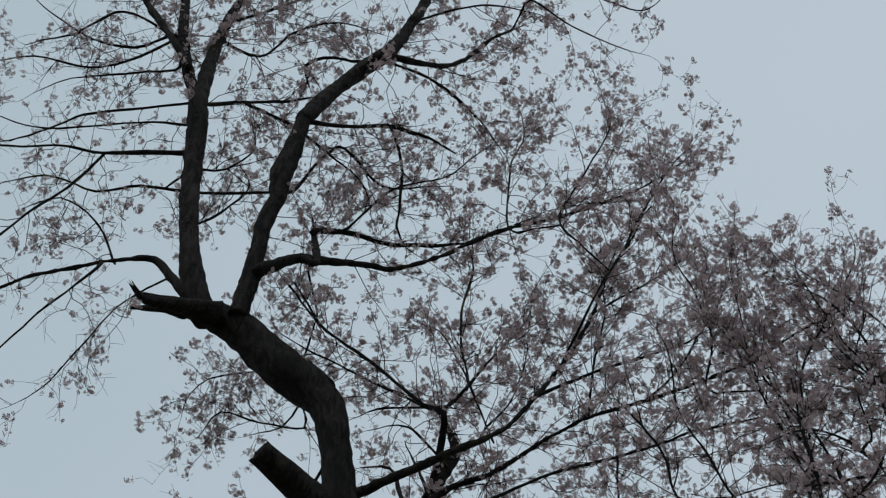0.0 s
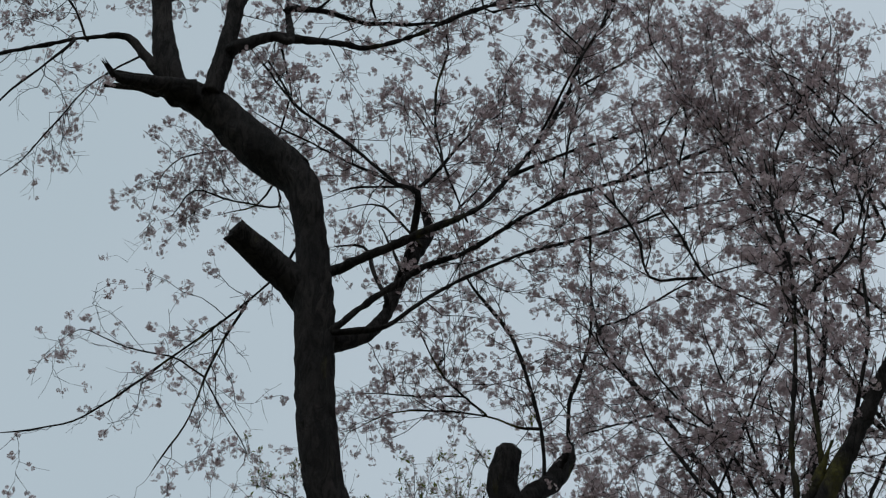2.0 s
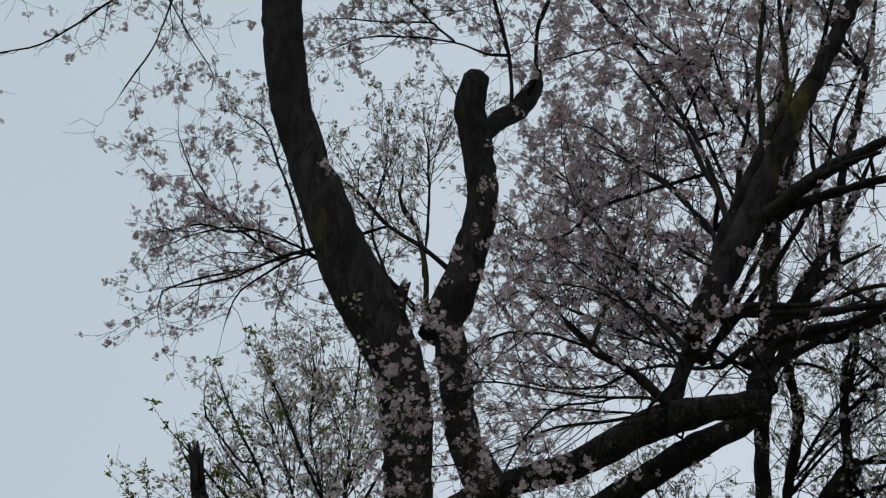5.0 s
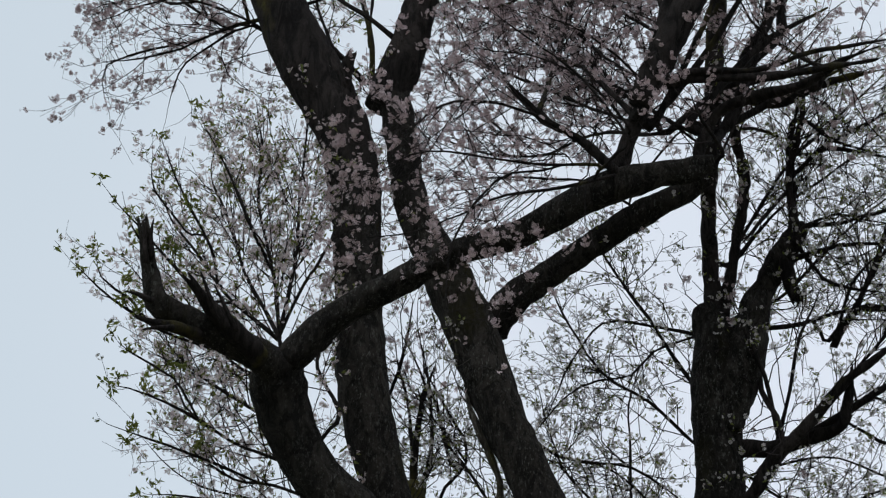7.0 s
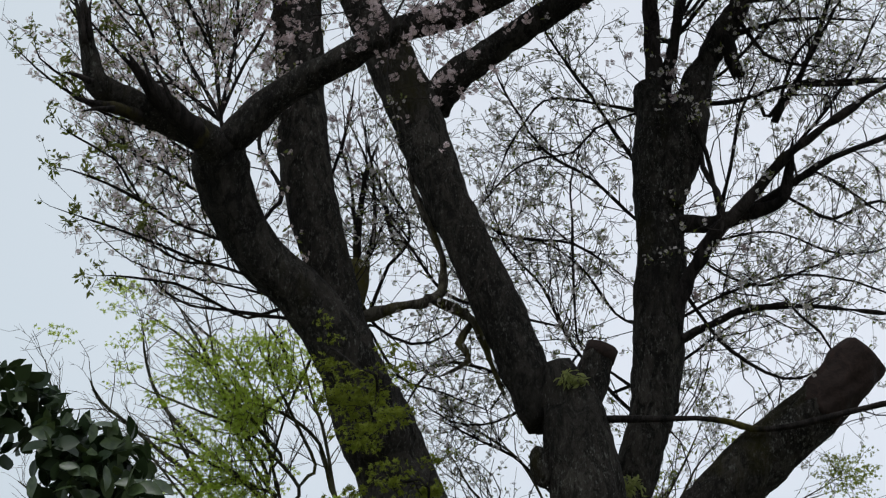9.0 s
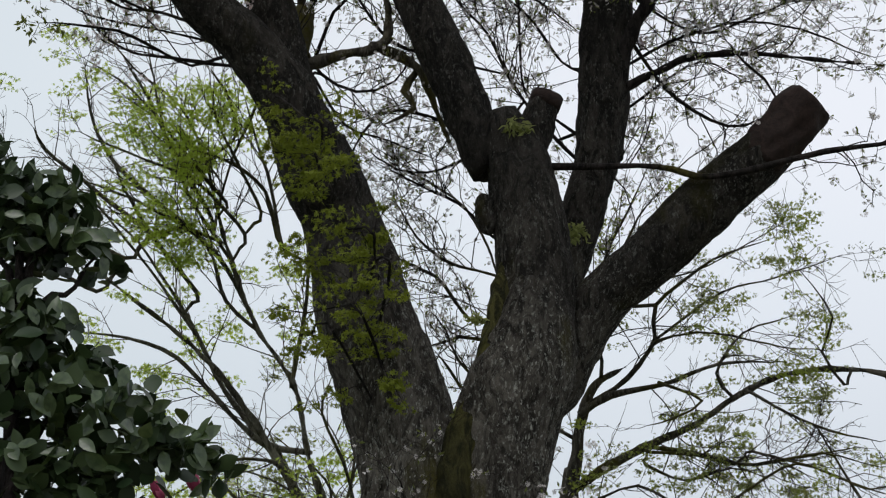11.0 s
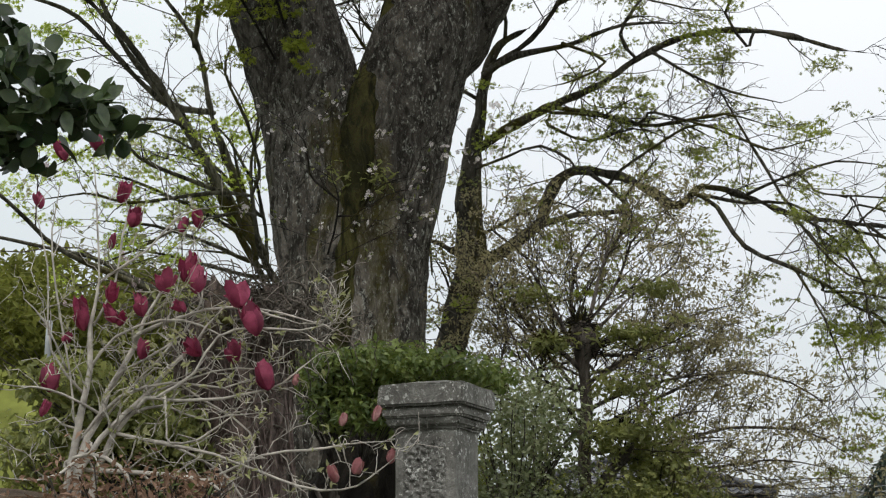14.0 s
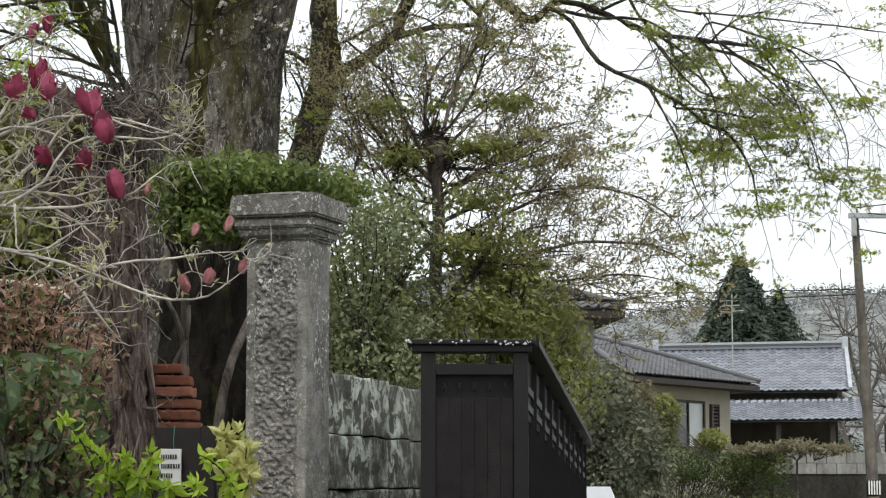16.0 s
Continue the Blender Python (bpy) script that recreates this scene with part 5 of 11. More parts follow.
limb(cherry, "branch", [(0.2, 11.2, 13.36, 0.0124), (-0.01, 11.17, 13.64, 0.0112), (-0.32, 11.13, 13.76, 0.0084), (-0.65, 11.08, 13.57, 0.0069)], 1.3, "pink")
limb(cherry, "branch", [(0.44, 11.09, 13.39, 0.0137), (0.3, 11.07, 13.98, 0.0113), (0.19, 11.05, 14.6, 0.0087), (-0.04, 11.02, 15, 0.0073), (-0.32, 11, 15.29, 0.0045)], 1.5, "pink")
limb(cherry, "branch", [(-1.01, 11.25, 14.43, 0.0087), (-0.96, 11.26, 15.02, 0.0075), (-1.08, 11.25, 15.58, 0.0061), (-1.25, 11.23, 16.17, 0.0047), (-1.1, 11.25, 17.26, 0.0033)], 1.5, "pink")
limb(cherry, "branch", [(-1.9, 11.55, 16.11, 0.0112), (-1.67, 11.58, 16.76, 0.0096), (-1.48, 11.61, 17.4, 0.0078), (-1.28, 11.63, 17.9, 0.006), (-1.03, 11.65, 18.24, 0.0041)], 1.5, "pink")
limb(cherry, "branch", [(-2.25, 11.53, 17.15, 0.0098), (-2.05, 11.66, 17.99, 0.0081), (-1.87, 11.77, 18.83, 0.0063), (-2, 11.83, 19.61, 0.0043)], 1.4, "pink")
limb(cherry, "branch", [(-2.72, 11.64, 17.21, 0.0098), (-2.76, 11.71, 18.2, 0.0082), (-2.68, 11.82, 18.96, 0.0063), (-2.88, 11.85, 19.82, 0.0044)], 1.4, "pink")
limb(cherry, "branch", [(-2.77, 12.04, 21.64, 0.0118), (-2.42, 12.16, 21.33, 0.0093), (-1.97, 12.29, 21.01, 0.0069), (-1.58, 12.4, 20.88, 0.0046)], 0.5, "pink")
limb(cherry, "branch", [(-2.85, 12.02, 22.2, 0.012), (-2.27, 12.19, 22, 0.0095), (-1.69, 12.33, 21.66, 0.0071), (-1.29, 12.43, 22.17, 0.0048)], 0.5, "pink")
limb(cherry, "limb", [(-0.35, 12.8, 7.87, 0.0641), (-0.24, 12.75, 7.9, 0.0569), (-0.05, 12.7, 7.87, 0.0531), (0.16, 12.65, 7.91, 0.0459), (0.37, 12.59, 7.96, 0.0388), (0.42, 12.54, 8.12, 0.0265), (0.46, 12.49, 8.33, 0.016)], 0.4, "bare")
limb(cherry, "branch", [(-0.4, 12.79, 7.05, 0.0417), (-0.33, 12.73, 7.23, 0.0418), (-0.2, 12.67, 7.52, 0.0455), (-0.05, 12.61, 7.75, 0.0456), (0.13, 12.55, 7.91, 0.0351), (0.38, 12.48, 8.17, 0.0318), (0.6, 12.41, 8.32, 0.0247), (0.95, 12.33, 8.53, 0.0177), (1.36, 12.22, 8.69, 0.0106)], 0.6, "young")
limb(cherry, "branch", [(0.09, 12.7, 7.92, 0.0284), (0.41, 12.59, 8.05, 0.0248), (0.69, 12.48, 8.18, 0.0212), (0.93, 12.37, 8.22, 0.0176), (1.33, 12.23, 8.3, 0.0105)], 0.8, "young")
limb(cherry, "branch", [(-0.39, 12.79, 7.08, 0.0348), (-0.11, 12.7, 7.18, 0.026), (0.1, 12.6, 7.23, 0.0224), (0.4, 12.49, 7.2, 0.0171), (0.82, 12.37, 7.09, 0.0119), (1.23, 12.24, 6.97, 0.0067)], 0.7, "young")
limb(cherry, "branch", [(-0.01, 12.7, 7.91, 0.0177), (-0.06, 12.63, 8.23, 0.0143), (-0.15, 12.57, 8.52, 0.0143), (-0.26, 12.5, 8.78, 0.009)], 0.9, "young")
limb(cherry, "limb", [(-0.22, 12.90, 8.76, 0.0805), (-0.15, 12.90, 8.97, 0.0810), (-0.04, 12.89, 9.18, 0.0741), (0.05, 12.89, 9.34, 0.0930), (0.15, 12.88, 9.50, 0.0747), (0.22, 12.88, 9.60, 0.0412)], 0.6, "young")
limb(cherry, "branch", [(0.11, 12.9, 9.38, 0.0226), (0.17, 12.8, 9.75, 0.019), (0.16, 12.7, 10.09, 0.0153), (0.24, 12.6, 10.56, 0.0097)], 1, "young")
limb(cherry, "branch", [(0.16, 12.8, 8.8, 0.0147), (0.42, 12.69, 8.81, 0.0164), (0.69, 12.58, 8.75, 0.0163), (0.93, 12.47, 8.68, 0.0126), (1.3, 12.33, 8.64, 0.0071)], 1, "young")
limb(cherry, "branch", [(0.34, 12.8, 8.67, 0.0146), (0.52, 12.66, 8.87, 0.0128), (0.68, 12.52, 9.07, 0.0109), (0.83, 12.37, 9.31, 0.0073)], 1, "young")
limb(cherry, "branch", [(0.13, 12.9, 9.56, 0.0171), (0.13, 12.82, 10.01, 0.0153), (0.21, 12.75, 10.36, 0.0155), (0.46, 12.67, 10.11, 0.0114), (0.74, 12.58, 9.94, 0.0076)], 1.1, "young")
limb(cherry, "branch", [(-0.63, 12.23, 6.41, 0.0214), (-0.2, 12.19, 6.38, 0.0164), (-0.01, 12.14, 6.33, 0.0163), (0.12, 12.08, 6.26, 0.0178), (0.31, 12.02, 6.24, 0.0193), (0.53, 11.96, 6.26, 0.0193), (0.75, 11.89, 6.31, 0.0192), (1.11, 11.8, 6.31, 0.0159), (1.51, 11.7, 6.33, 0.0111)], 0.5, "young")
limb(cherry, "branch", [(0.64, 12.48, 6.83, 0.0085), (0.54, 12.39, 6.98, 0.0084), (0.41, 12.29, 7.07, 0.0084), (0.32, 12.2, 7.16, 0.005)], 0.9, "young")
limb(cherry, "branch", [(-2.3, 12.69, 7.61, 0.0285), (-2.31, 12.69, 7.96, 0.0216), (-2.27, 12.7, 8.33, 0.0182), (-2.2, 12.71, 8.54, 0.011)], 1, "young")
limb(cherry, "branch", [(-1.37, 12.83, 7.93, 0.0108), (-1.12, 12.85, 7.89, 0.009), (-0.94, 12.87, 7.87, 0.009), (-0.73, 12.88, 7.71, 0.0071), (-0.55, 12.89, 7.55, 0.0053)], 1.3, "young")
limb(cherry, "branch", [(-0.53, 12.89, 8.81, 0.0129), (-0.82, 12.87, 8.88, 0.0093), (-1.12, 12.85, 8.9, 0.0074), (-1.33, 12.83, 8.6, 0.0073), (-1.48, 12.82, 8.19, 0.0054)], 1.3, "young")
limb(cherry, "branch", [(-0.49, 12.89, 8.8, 0.0111), (-0.79, 12.88, 8.69, 0.0092), (-0.93, 12.87, 8.52, 0.0073), (-1.26, 12.84, 8.44, 0.0073), (-1.55, 12.81, 8.11, 0.0054)], 1.3, "young")
limb(cherry, "branch", [(-0.91, 12.87, 7.17, 0.0088), (-0.94, 12.87, 7.71, 0.0089), (-0.95, 12.86, 8.19, 0.0072), (-0.9, 12.87, 8.6, 0.0055)], 1.3, "young")
limb(cherry, "branch", [(-2.16, 12.72, 7.27, 0.0106), (-1.95, 12.75, 7.16, 0.0088), (-1.71, 12.79, 7.24, 0.007), (-1.54, 12.81, 7.51, 0.0053)], 1.3, "young")
limb(cherry, "branch", [(-0.69, 12.98, 7.41, 0.0089), (-0.86, 12.97, 7.69, 0.009), (-1.07, 12.96, 7.89, 0.0072), (-1.36, 12.93, 7.94, 0.0054)], 0.9, "young")
limb(cherry, "branch", [(-1.12, 10.54, 8.47, 0.0095), (-1.43, 10.43, 8.36, 0.0078), (-1.66, 10.32, 8.18, 0.0062), (-1.88, 10.2, 8.01, 0.0061), (-2.16, 10.07, 7.91, 0.003)], 1.8, "pink")
limb(cherry, "branch", [(-0.94, 10.56, 8.62, 0.0111), (-1.24, 10.45, 8.57, 0.0079), (-1.54, 10.34, 8.55, 0.0063), (-1.84, 10.21, 8.53, 0.0062), (-2.07, 10.09, 8.35, 0.0046)], 1.8, "pink")
limb(cherry, "branch", [(-1.32, 10.52, 8.97, 0.0097), (-1.56, 10.38, 8.97, 0.008), (-1.8, 10.24, 8.85, 0.0063), (-2.01, 10.1, 8.54, 0.0047)], 1.8, "pink")
limb(cherry, "branch", [(-1.25, 10.53, 8.58, 0.0079), (-1.49, 10.39, 8.44, 0.0078), (-1.7, 10.26, 7.96, 0.0061), (-1.71, 10.16, 7.59, 0.0045), (-1.66, 10.06, 7.36, 0.0029)], 1.8, "pink")
limb(cherry, "branch", [(-0.79, 10.77, 9.03, 0.0095), (-0.98, 10.68, 9.26, 0.0068), (-1.23, 10.58, 9.36, 0.0055), (-1.52, 10.47, 9.38, 0.004), (-1.76, 10.35, 9.36, 0.0027)], 1.6, "pink")
limb(cherry, "branch", [(-0.66, 10.78, 9.27, 0.0096), (-0.85, 10.67, 9.44, 0.0068), (-1.07, 10.55, 9.57, 0.0055), (-1.32, 10.42, 9.62, 0.0041)], 1.5, "pink")
limb(cherry, "branch", [(-0.25, 10.8, 8.82, 0.013), (-0.36, 10.59, 8.88, 0.0096), (-0.42, 10.39, 8.94, 0.0064)], 1.3, "pink")
limb(cherry, "branch", [(-2.94, 11.53, 8.13, 0.0153), (-3.19, 11.65, 8.61, 0.0105), (-3.37, 11.78, 9.07, 0.009), (-3.55, 11.91, 9.5, 0.0074), (-3.62, 12.07, 9.88, 0.0057)], 1.8, "leafy")
limb(cherry, "branch", [(-2.95, 11.53, 8.13, 0.0153), (-3.32, 11.61, 8.51, 0.0104), (-3.56, 11.72, 8.88, 0.0089), (-3.8, 11.83, 9.21, 0.0073), (-3.91, 11.98, 9.5, 0.0056)], 1.8, "leafy")
limb(cherry, "branch", [(-2.94, 11.53, 8.17, 0.0136), (-3.06, 11.68, 8.7, 0.0105), (-3.21, 11.82, 9.26, 0.009), (-3.29, 11.98, 9.84, 0.0075), (-3.4, 12.13, 10.32, 0.0057)], 1.8, "leafy")
limb(cherry, "branch", [(-2.94, 11.53, 8.17, 0.0136), (-2.93, 11.71, 8.72, 0.0105), (-2.97, 11.88, 9.28, 0.009), (-3.01, 12.06, 9.88, 0.0075), (-3.04, 12.23, 10.41, 0.0058)], 1.8, "leafy")
limb(cherry, "branch", [(-2.94, 11.53, 8.17, 0.0136), (-2.87, 11.79, 8.68, 0.0105), (-2.74, 12.06, 9.25, 0.0091), (-2.75, 12.3, 9.84, 0.0075)], 1.6, "leafy")
limb(cherry, "branch", [(-2.8, 11.57, 7.77, 0.0134), (-3.21, 11.64, 8.01, 0.0103), (-3.51, 11.74, 8.35, 0.0087), (-3.82, 11.82, 8.66, 0.0071), (-4.06, 11.93, 8.94, 0.0055)], 1.8, "leafy")
limb(cherry, "branch", [(-2.68, 11.59, 7.44, 0.0133), (-3.13, 11.66, 7.75, 0.0102), (-3.41, 11.76, 7.97, 0.0086), (-3.68, 11.87, 8.28, 0.0071), (-3.81, 12.01, 8.48, 0.0054)], 1.8, "leafy")
limb(cherry, "branch", [(-2.6, 11.61, 7.23, 0.0132), (-3.04, 11.69, 7.46, 0.0101), (-3.32, 11.79, 7.64, 0.0085), (-3.58, 11.9, 7.89, 0.007), (-3.73, 12.04, 8.13, 0.0053)], 1.8, "leafy")
limb(cherry, "branch", [(-2.53, 11.63, 7.05, 0.0131), (-2.96, 11.71, 7.25, 0.01), (-3.23, 11.82, 7.35, 0.0085), (-3.48, 11.93, 7.56, 0.0069), (-3.61, 12.07, 7.75, 0.0053)], 1.1, "leafy")
limb(cherry, "branch", [(-2.45, 11.64, 6.85, 0.013), (-2.88, 11.73, 6.97, 0.0099), (-3.14, 11.84, 7.06, 0.0084), (-3.36, 11.96, 7.24, 0.0068), (-3.55, 12.09, 7.49, 0.0052)], 0.8, "leafy")
limb(cherry, "branch", [(-2.56, 11.62, 7.67, 0.0134), (-2.77, 11.81, 8.13, 0.0103), (-2.64, 12.08, 8.59, 0.0089), (-2.63, 12.32, 9.1, 0.0073)], 1.2, "leafy")
limb(cherry, "branch", [(-2.99, 12.14, 10.53, 0.0134), (-3.44, 12.08, 10.92, 0.0117), (-3.71, 12.06, 10.86, 0.0098), (-3.93, 12.05, 10.75, 0.0078), (-4.2, 12.03, 10.64, 0.0078), (-4.39, 12.02, 10.63, 0.0059)], 1, "pink")
limb(cherry, "branch", [(-3.42, 12.02, 10.88, 0.0097), (-3.64, 12.04, 11.03, 0.0098), (-3.93, 12.03, 11.14, 0.0079), (-4.24, 12, 11.09, 0.006), (-4.57, 11.96, 10.94, 0.004)], 1, "pink")
limb(cherry, "branch", [(-3.6, 11.97, 10.78, 0.0097), (-3.86, 11.99, 10.58, 0.0077), (-3.95, 12.07, 10.45, 0.0058), (-4, 12.16, 10.29, 0.0039)], 1.2, "pink")
limb(cherry, "branch", [(-3.48, 12.37, 11.2, 0.016), (-3.74, 12.45, 11.2, 0.0121), (-3.97, 12.54, 11.18, 0.0122), (-4.27, 12.59, 11.16, 0.0102), (-4.64, 12.62, 11.06, 0.0062), (-4.68, 12.77, 10.86, 0.0041)], 1.2, "pink")
limb(cherry, "branch", [(-3.7, 12.31, 11.09, 0.012), (-4.05, 12.39, 11.4, 0.0102), (-4.33, 12.5, 11.76, 0.0083), (-4.58, 12.61, 12.19, 0.0064), (-4.81, 12.72, 12.7, 0.0044)], 1.2, "pink")
limb(cherry, "branch", [(-3.67, 12.31, 11.57, 0.0122), (-3.9, 12.5, 12.17, 0.0105), (-4.13, 12.69, 12.68, 0.0065), (-4.44, 12.86, 13.01, 0.0044)], 1.1, "leafy")
limb(cherry, "branch", [(-4.1, 12.18, 11.24, 0.01), (-4.34, 12.36, 11.45, 0.0082), (-4.64, 12.52, 11.54, 0.0062), (-4.88, 12.7, 11.64, 0.0042)], 1.2, "pink")
limb(cherry, "branch", [(-3, 12.49, 11.06, 0.012), (-3.17, 12.71, 11.64, 0.0103), (-3.19, 12.96, 12.33, 0.0086), (-3.28, 13.2, 13.04, 0.0044)], 1.2, "leafy")
limb(cherry, "branch", [(-2.73, 12.56, 11.09, 0.012), (-2.78, 12.8, 11.9, 0.0104), (-2.86, 13.04, 12.53, 0.0086), (-2.99, 13.27, 13.19, 0.0045)], 1.2, "leafy")
limb(cherry, "branch", [(-0.84, 11.27, 13.27, 0.0097), (-1.03, 11.25, 13.75, 0.0084), (-1.23, 11.23, 14.24, 0.0072), (-1.3, 11.22, 14.89, 0.0059), (-1.48, 11.2, 15.3, 0.0046)], 1.5, "pink")
limb(cherry, "branch", [(-1.24, 11.23, 13.28, 0.0114), (-1.35, 11.22, 13.75, 0.0099), (-1.56, 11.19, 14.12, 0.0084), (-1.73, 11.17, 14.36, 0.0051)], 1.5, "pink")
limb(cherry, "branch", [(-0.05, 11.1, 13, 0.0108), (-0.21, 11.1, 13.6, 0.0084), (-0.47, 11.09, 14.11, 0.0071), (-0.69, 11.08, 14.63, 0.0058), (-0.94, 11.06, 15.05, 0.0044)], 1.6, "pink")
limb(cherry, "branch", [(0.31, 11.1, 13.64, 0.0112), (0.2, 11.1, 14.27, 0.0086), (0.02, 11.1, 14.69, 0.0073), (-0.16, 11.1, 15.25, 0.006), (-0.3, 11.1, 15.76, 0.0046)], 1.6, "pink")
limb(cherry, "branch", [(0.38, 11.09, 11.44, 0.0154), (0.13, 11.1, 11.96, 0.011), (-0.07, 11.1, 12.4, 0.0081), (-0.28, 11.1, 12.86, 0.0066), (-0.46, 11.09, 13.21, 0.005)], 1.6, "pink")
limb(cherry, "branch", [(0.46, 11.09, 12.44, 0.0128), (0.19, 11.1, 12.86, 0.0099), (-0.11, 11.1, 13.18, 0.0083), (-0.41, 11.09, 13.5, 0.005)], 1.6, "pink")
limb(cherry, "branch", [(-0.54, 11.29, 11.2, 0.0123), (-0.75, 11.28, 11.7, 0.0095), (-1, 11.26, 12.01, 0.0079), (-1.23, 11.23, 12.43, 0.0065), (-1.35, 11.22, 12.93, 0.005)], 1.5, "pink")
limb(cherry, "branch", [(-0.3, 11.3, 10.91, 0.0121), (-0.5, 11.29, 11.39, 0.0093), (-0.63, 11.28, 11.9, 0.0079), (-0.81, 11.27, 12.43, 0.0065), (-0.88, 11.27, 12.98, 0.005)], 1.5, "pink")
limb(cherry, "branch", [(0.35, 11.09, 10.47, 0.0118), (0.09, 11.1, 10.86, 0.0105), (-0.06, 11.1, 11.25, 0.0077), (-0.23, 11.1, 11.76, 0.0062)], 1.5, "pink")
limb(cherry, "branch", [(0.29, 11.1, 9.62, 0.0142), (-0.02, 11.1, 9.89, 0.01), (-0.21, 11.1, 10.25, 0.0073), (-0.62, 11.08, 10.62, 0.006), (-0.97, 11.06, 10.81, 0.0045)], 1.5, "pink")
limb(cherry, "branch", [(-0.65, 11.28, 9.64, 0.0139), (-1.03, 11.68, 10.21, 0.0109), (-1.36, 12.07, 10.89, 0.0096), (-1.69, 12.46, 11.72, 0.0081), (-2.01, 12.84, 12.37, 0.0063)], 1.6, "pink")
limb(cherry, "branch", [(-0.82, 11.27, 9.39, 0.0137), (-1.22, 11.8, 9.95, 0.0109), (-1.65, 12.32, 10.53, 0.0096), (-2.09, 12.83, 11.11, 0.006)], 1.6, "pink")
limb(cherry, "branch", [(-0.57, 11.29, 9.98, 0.0123), (-0.93, 11.83, 10.68, 0.0112), (-1.32, 12.36, 11.41, 0.0099), (-1.72, 12.89, 12.49, 0.0085)], 1.6, "pink")
limb(cherry, "branch", [(-0.55, 11.09, 9.24, 0.0135), (-0.93, 11.7, 9.94, 0.0108), (-1.35, 12.29, 10.57, 0.0095), (-1.82, 12.87, 11.21, 0.0061)], 1.5, "pink")
limb(cherry, "branch", [(-0.68, 11.08, 9.16, 0.0134), (-1.07, 11.68, 9.59, 0.0106), (-1.52, 12.27, 9.83, 0.0093), (-1.99, 12.85, 10.33, 0.0059)], 1.5, "pink")
limb(cherry, "branch", [(-0.77, 10.57, 8.81, 0.0093), (-1.02, 10.48, 9.16, 0.0067), (-1.27, 10.39, 9.35, 0.0054), (-1.53, 10.29, 9.53, 0.004)], 1.2, "pink")
limb(cherry, "branch", [(-5.99, 11.03, 20.12, 0.0157), (-6.29, 10.9, 19.59, 0.0132), (-6.67, 10.72, 19.19, 0.0108), (-7.13, 10.47, 19.1, 0.0086), (-7.52, 10.23, 18.73, 0.0064)], 1.3, "bare")
limb(cherry, "branch", [(-6.1, 10.97, 20.05, 0.0156), (-6.55, 10.77, 20.24, 0.0135), (-6.9, 10.6, 19.66, 0.011), (-7.26, 10.42, 19.25, 0.0087)], 1.3, "bare")
limb(cherry, "branch", [(-5.59, 11.24, 17.72, 0.0143), (-5.98, 11.08, 17.66, 0.0122), (-6.32, 10.93, 17.44, 0.0102), (-6.74, 10.72, 17.48, 0.0082), (-7.11, 10.52, 17.11, 0.006)], 1.3, "bare")
limb(cherry, "branch", [(-5.67, 11.2, 20.21, 0.0179), (-5.31, 11.41, 20.16, 0.0134), (-5.08, 11.56, 20.75, 0.0114), (-4.7, 11.76, 21.19, 0.0094), (-4.27, 11.96, 21.2, 0.007)], 1.3, "pink")
limb(cherry, "branch", [(-5.66, 11.2, 20.53, 0.0182), (-5.32, 11.42, 21.02, 0.0139), (-4.96, 11.64, 21.61, 0.0118), (-4.52, 11.87, 22.11, 0.0097)], 1.3, "pink")
limb(cherry, "branch", [(-5.5, 11.28, 17.26, 0.0141), (-5.29, 11.44, 17.68, 0.0102), (-5.17, 11.54, 18.15, 0.0083), (-5.34, 11.52, 18.59, 0.0064)], 1.3, "pink")
limb(cherry, "branch", [(-5.59, 11.24, 18.07, 0.0145), (-5.37, 11.4, 18.25, 0.0104), (-5.2, 11.53, 18.76, 0.0086), (-5.34, 11.52, 19.34, 0.0066)], 1.3, "pink")
limb(cherry, "branch", [(-4.81, 11.59, 19.05, 0.015), (-4.49, 11.77, 18.78, 0.0106), (-4.22, 11.92, 18.49, 0.0085), (-4.09, 12.02, 18.07, 0.0062)], 1.3, "pink")
limb(cherry, "branch", [(-3.97, 11.91, 21.27, 0.0163), (-3.61, 12.07, 21.67, 0.0118), (-3.18, 12.24, 21.96, 0.0096), (-2.72, 12.41, 21.89, 0.0072)], 1.3, "pink")
limb(cherry, "branch", [(-6.01, 11.02, 16.51, 0.0098), (-6.24, 10.95, 17.03, 0.0099), (-6.56, 10.82, 17.24, 0.0081), (-6.83, 10.71, 16.98, 0.006)], 1.2, "bare")
limb(cherry, "branch", [(-0.61, 12.99, 6.76, 0.0122), (-0.92, 12.97, 7.14, 0.0106), (-1.16, 12.95, 7.6, 0.0089), (-1.38, 12.93, 7.92, 0.0072), (-1.56, 12.91, 8.49, 0.0055)], 1.6, "young")
limb(cherry, "branch", [(-0.55, 12.99, 8.08, 0.0127), (-0.83, 12.97, 8.37, 0.011), (-1.12, 12.95, 8.58, 0.0092), (-1.38, 12.93, 9, 0.0075), (-1.5, 12.91, 9.43, 0.0057)], 1.6, "young")
limb(cherry, "branch", [(-0.54, 12.99, 8.48, 0.0129), (-0.83, 12.97, 9, 0.0112), (-1.05, 12.96, 9.35, 0.0095), (-1.2, 12.94, 9.66, 0.0057)], 1.6, "young")
limb(cherry, "branch", [(-0.3, 13, 7.91, 0.0126), (0.01, 13, 7.66, 0.0108), (0.29, 13, 7.57, 0.0089), (0.64, 12.98, 7.71, 0.0072), (0.93, 12.97, 7.84, 0.0054)], 1.6, "young")
limb(cherry, "branch", [(-0.28, 13, 7.59, 0.0125), (0.02, 13, 7.12, 0.0106), (0.33, 13, 6.96, 0.0088), (0.67, 12.98, 7.02, 0.0053)], 1.6, "young")
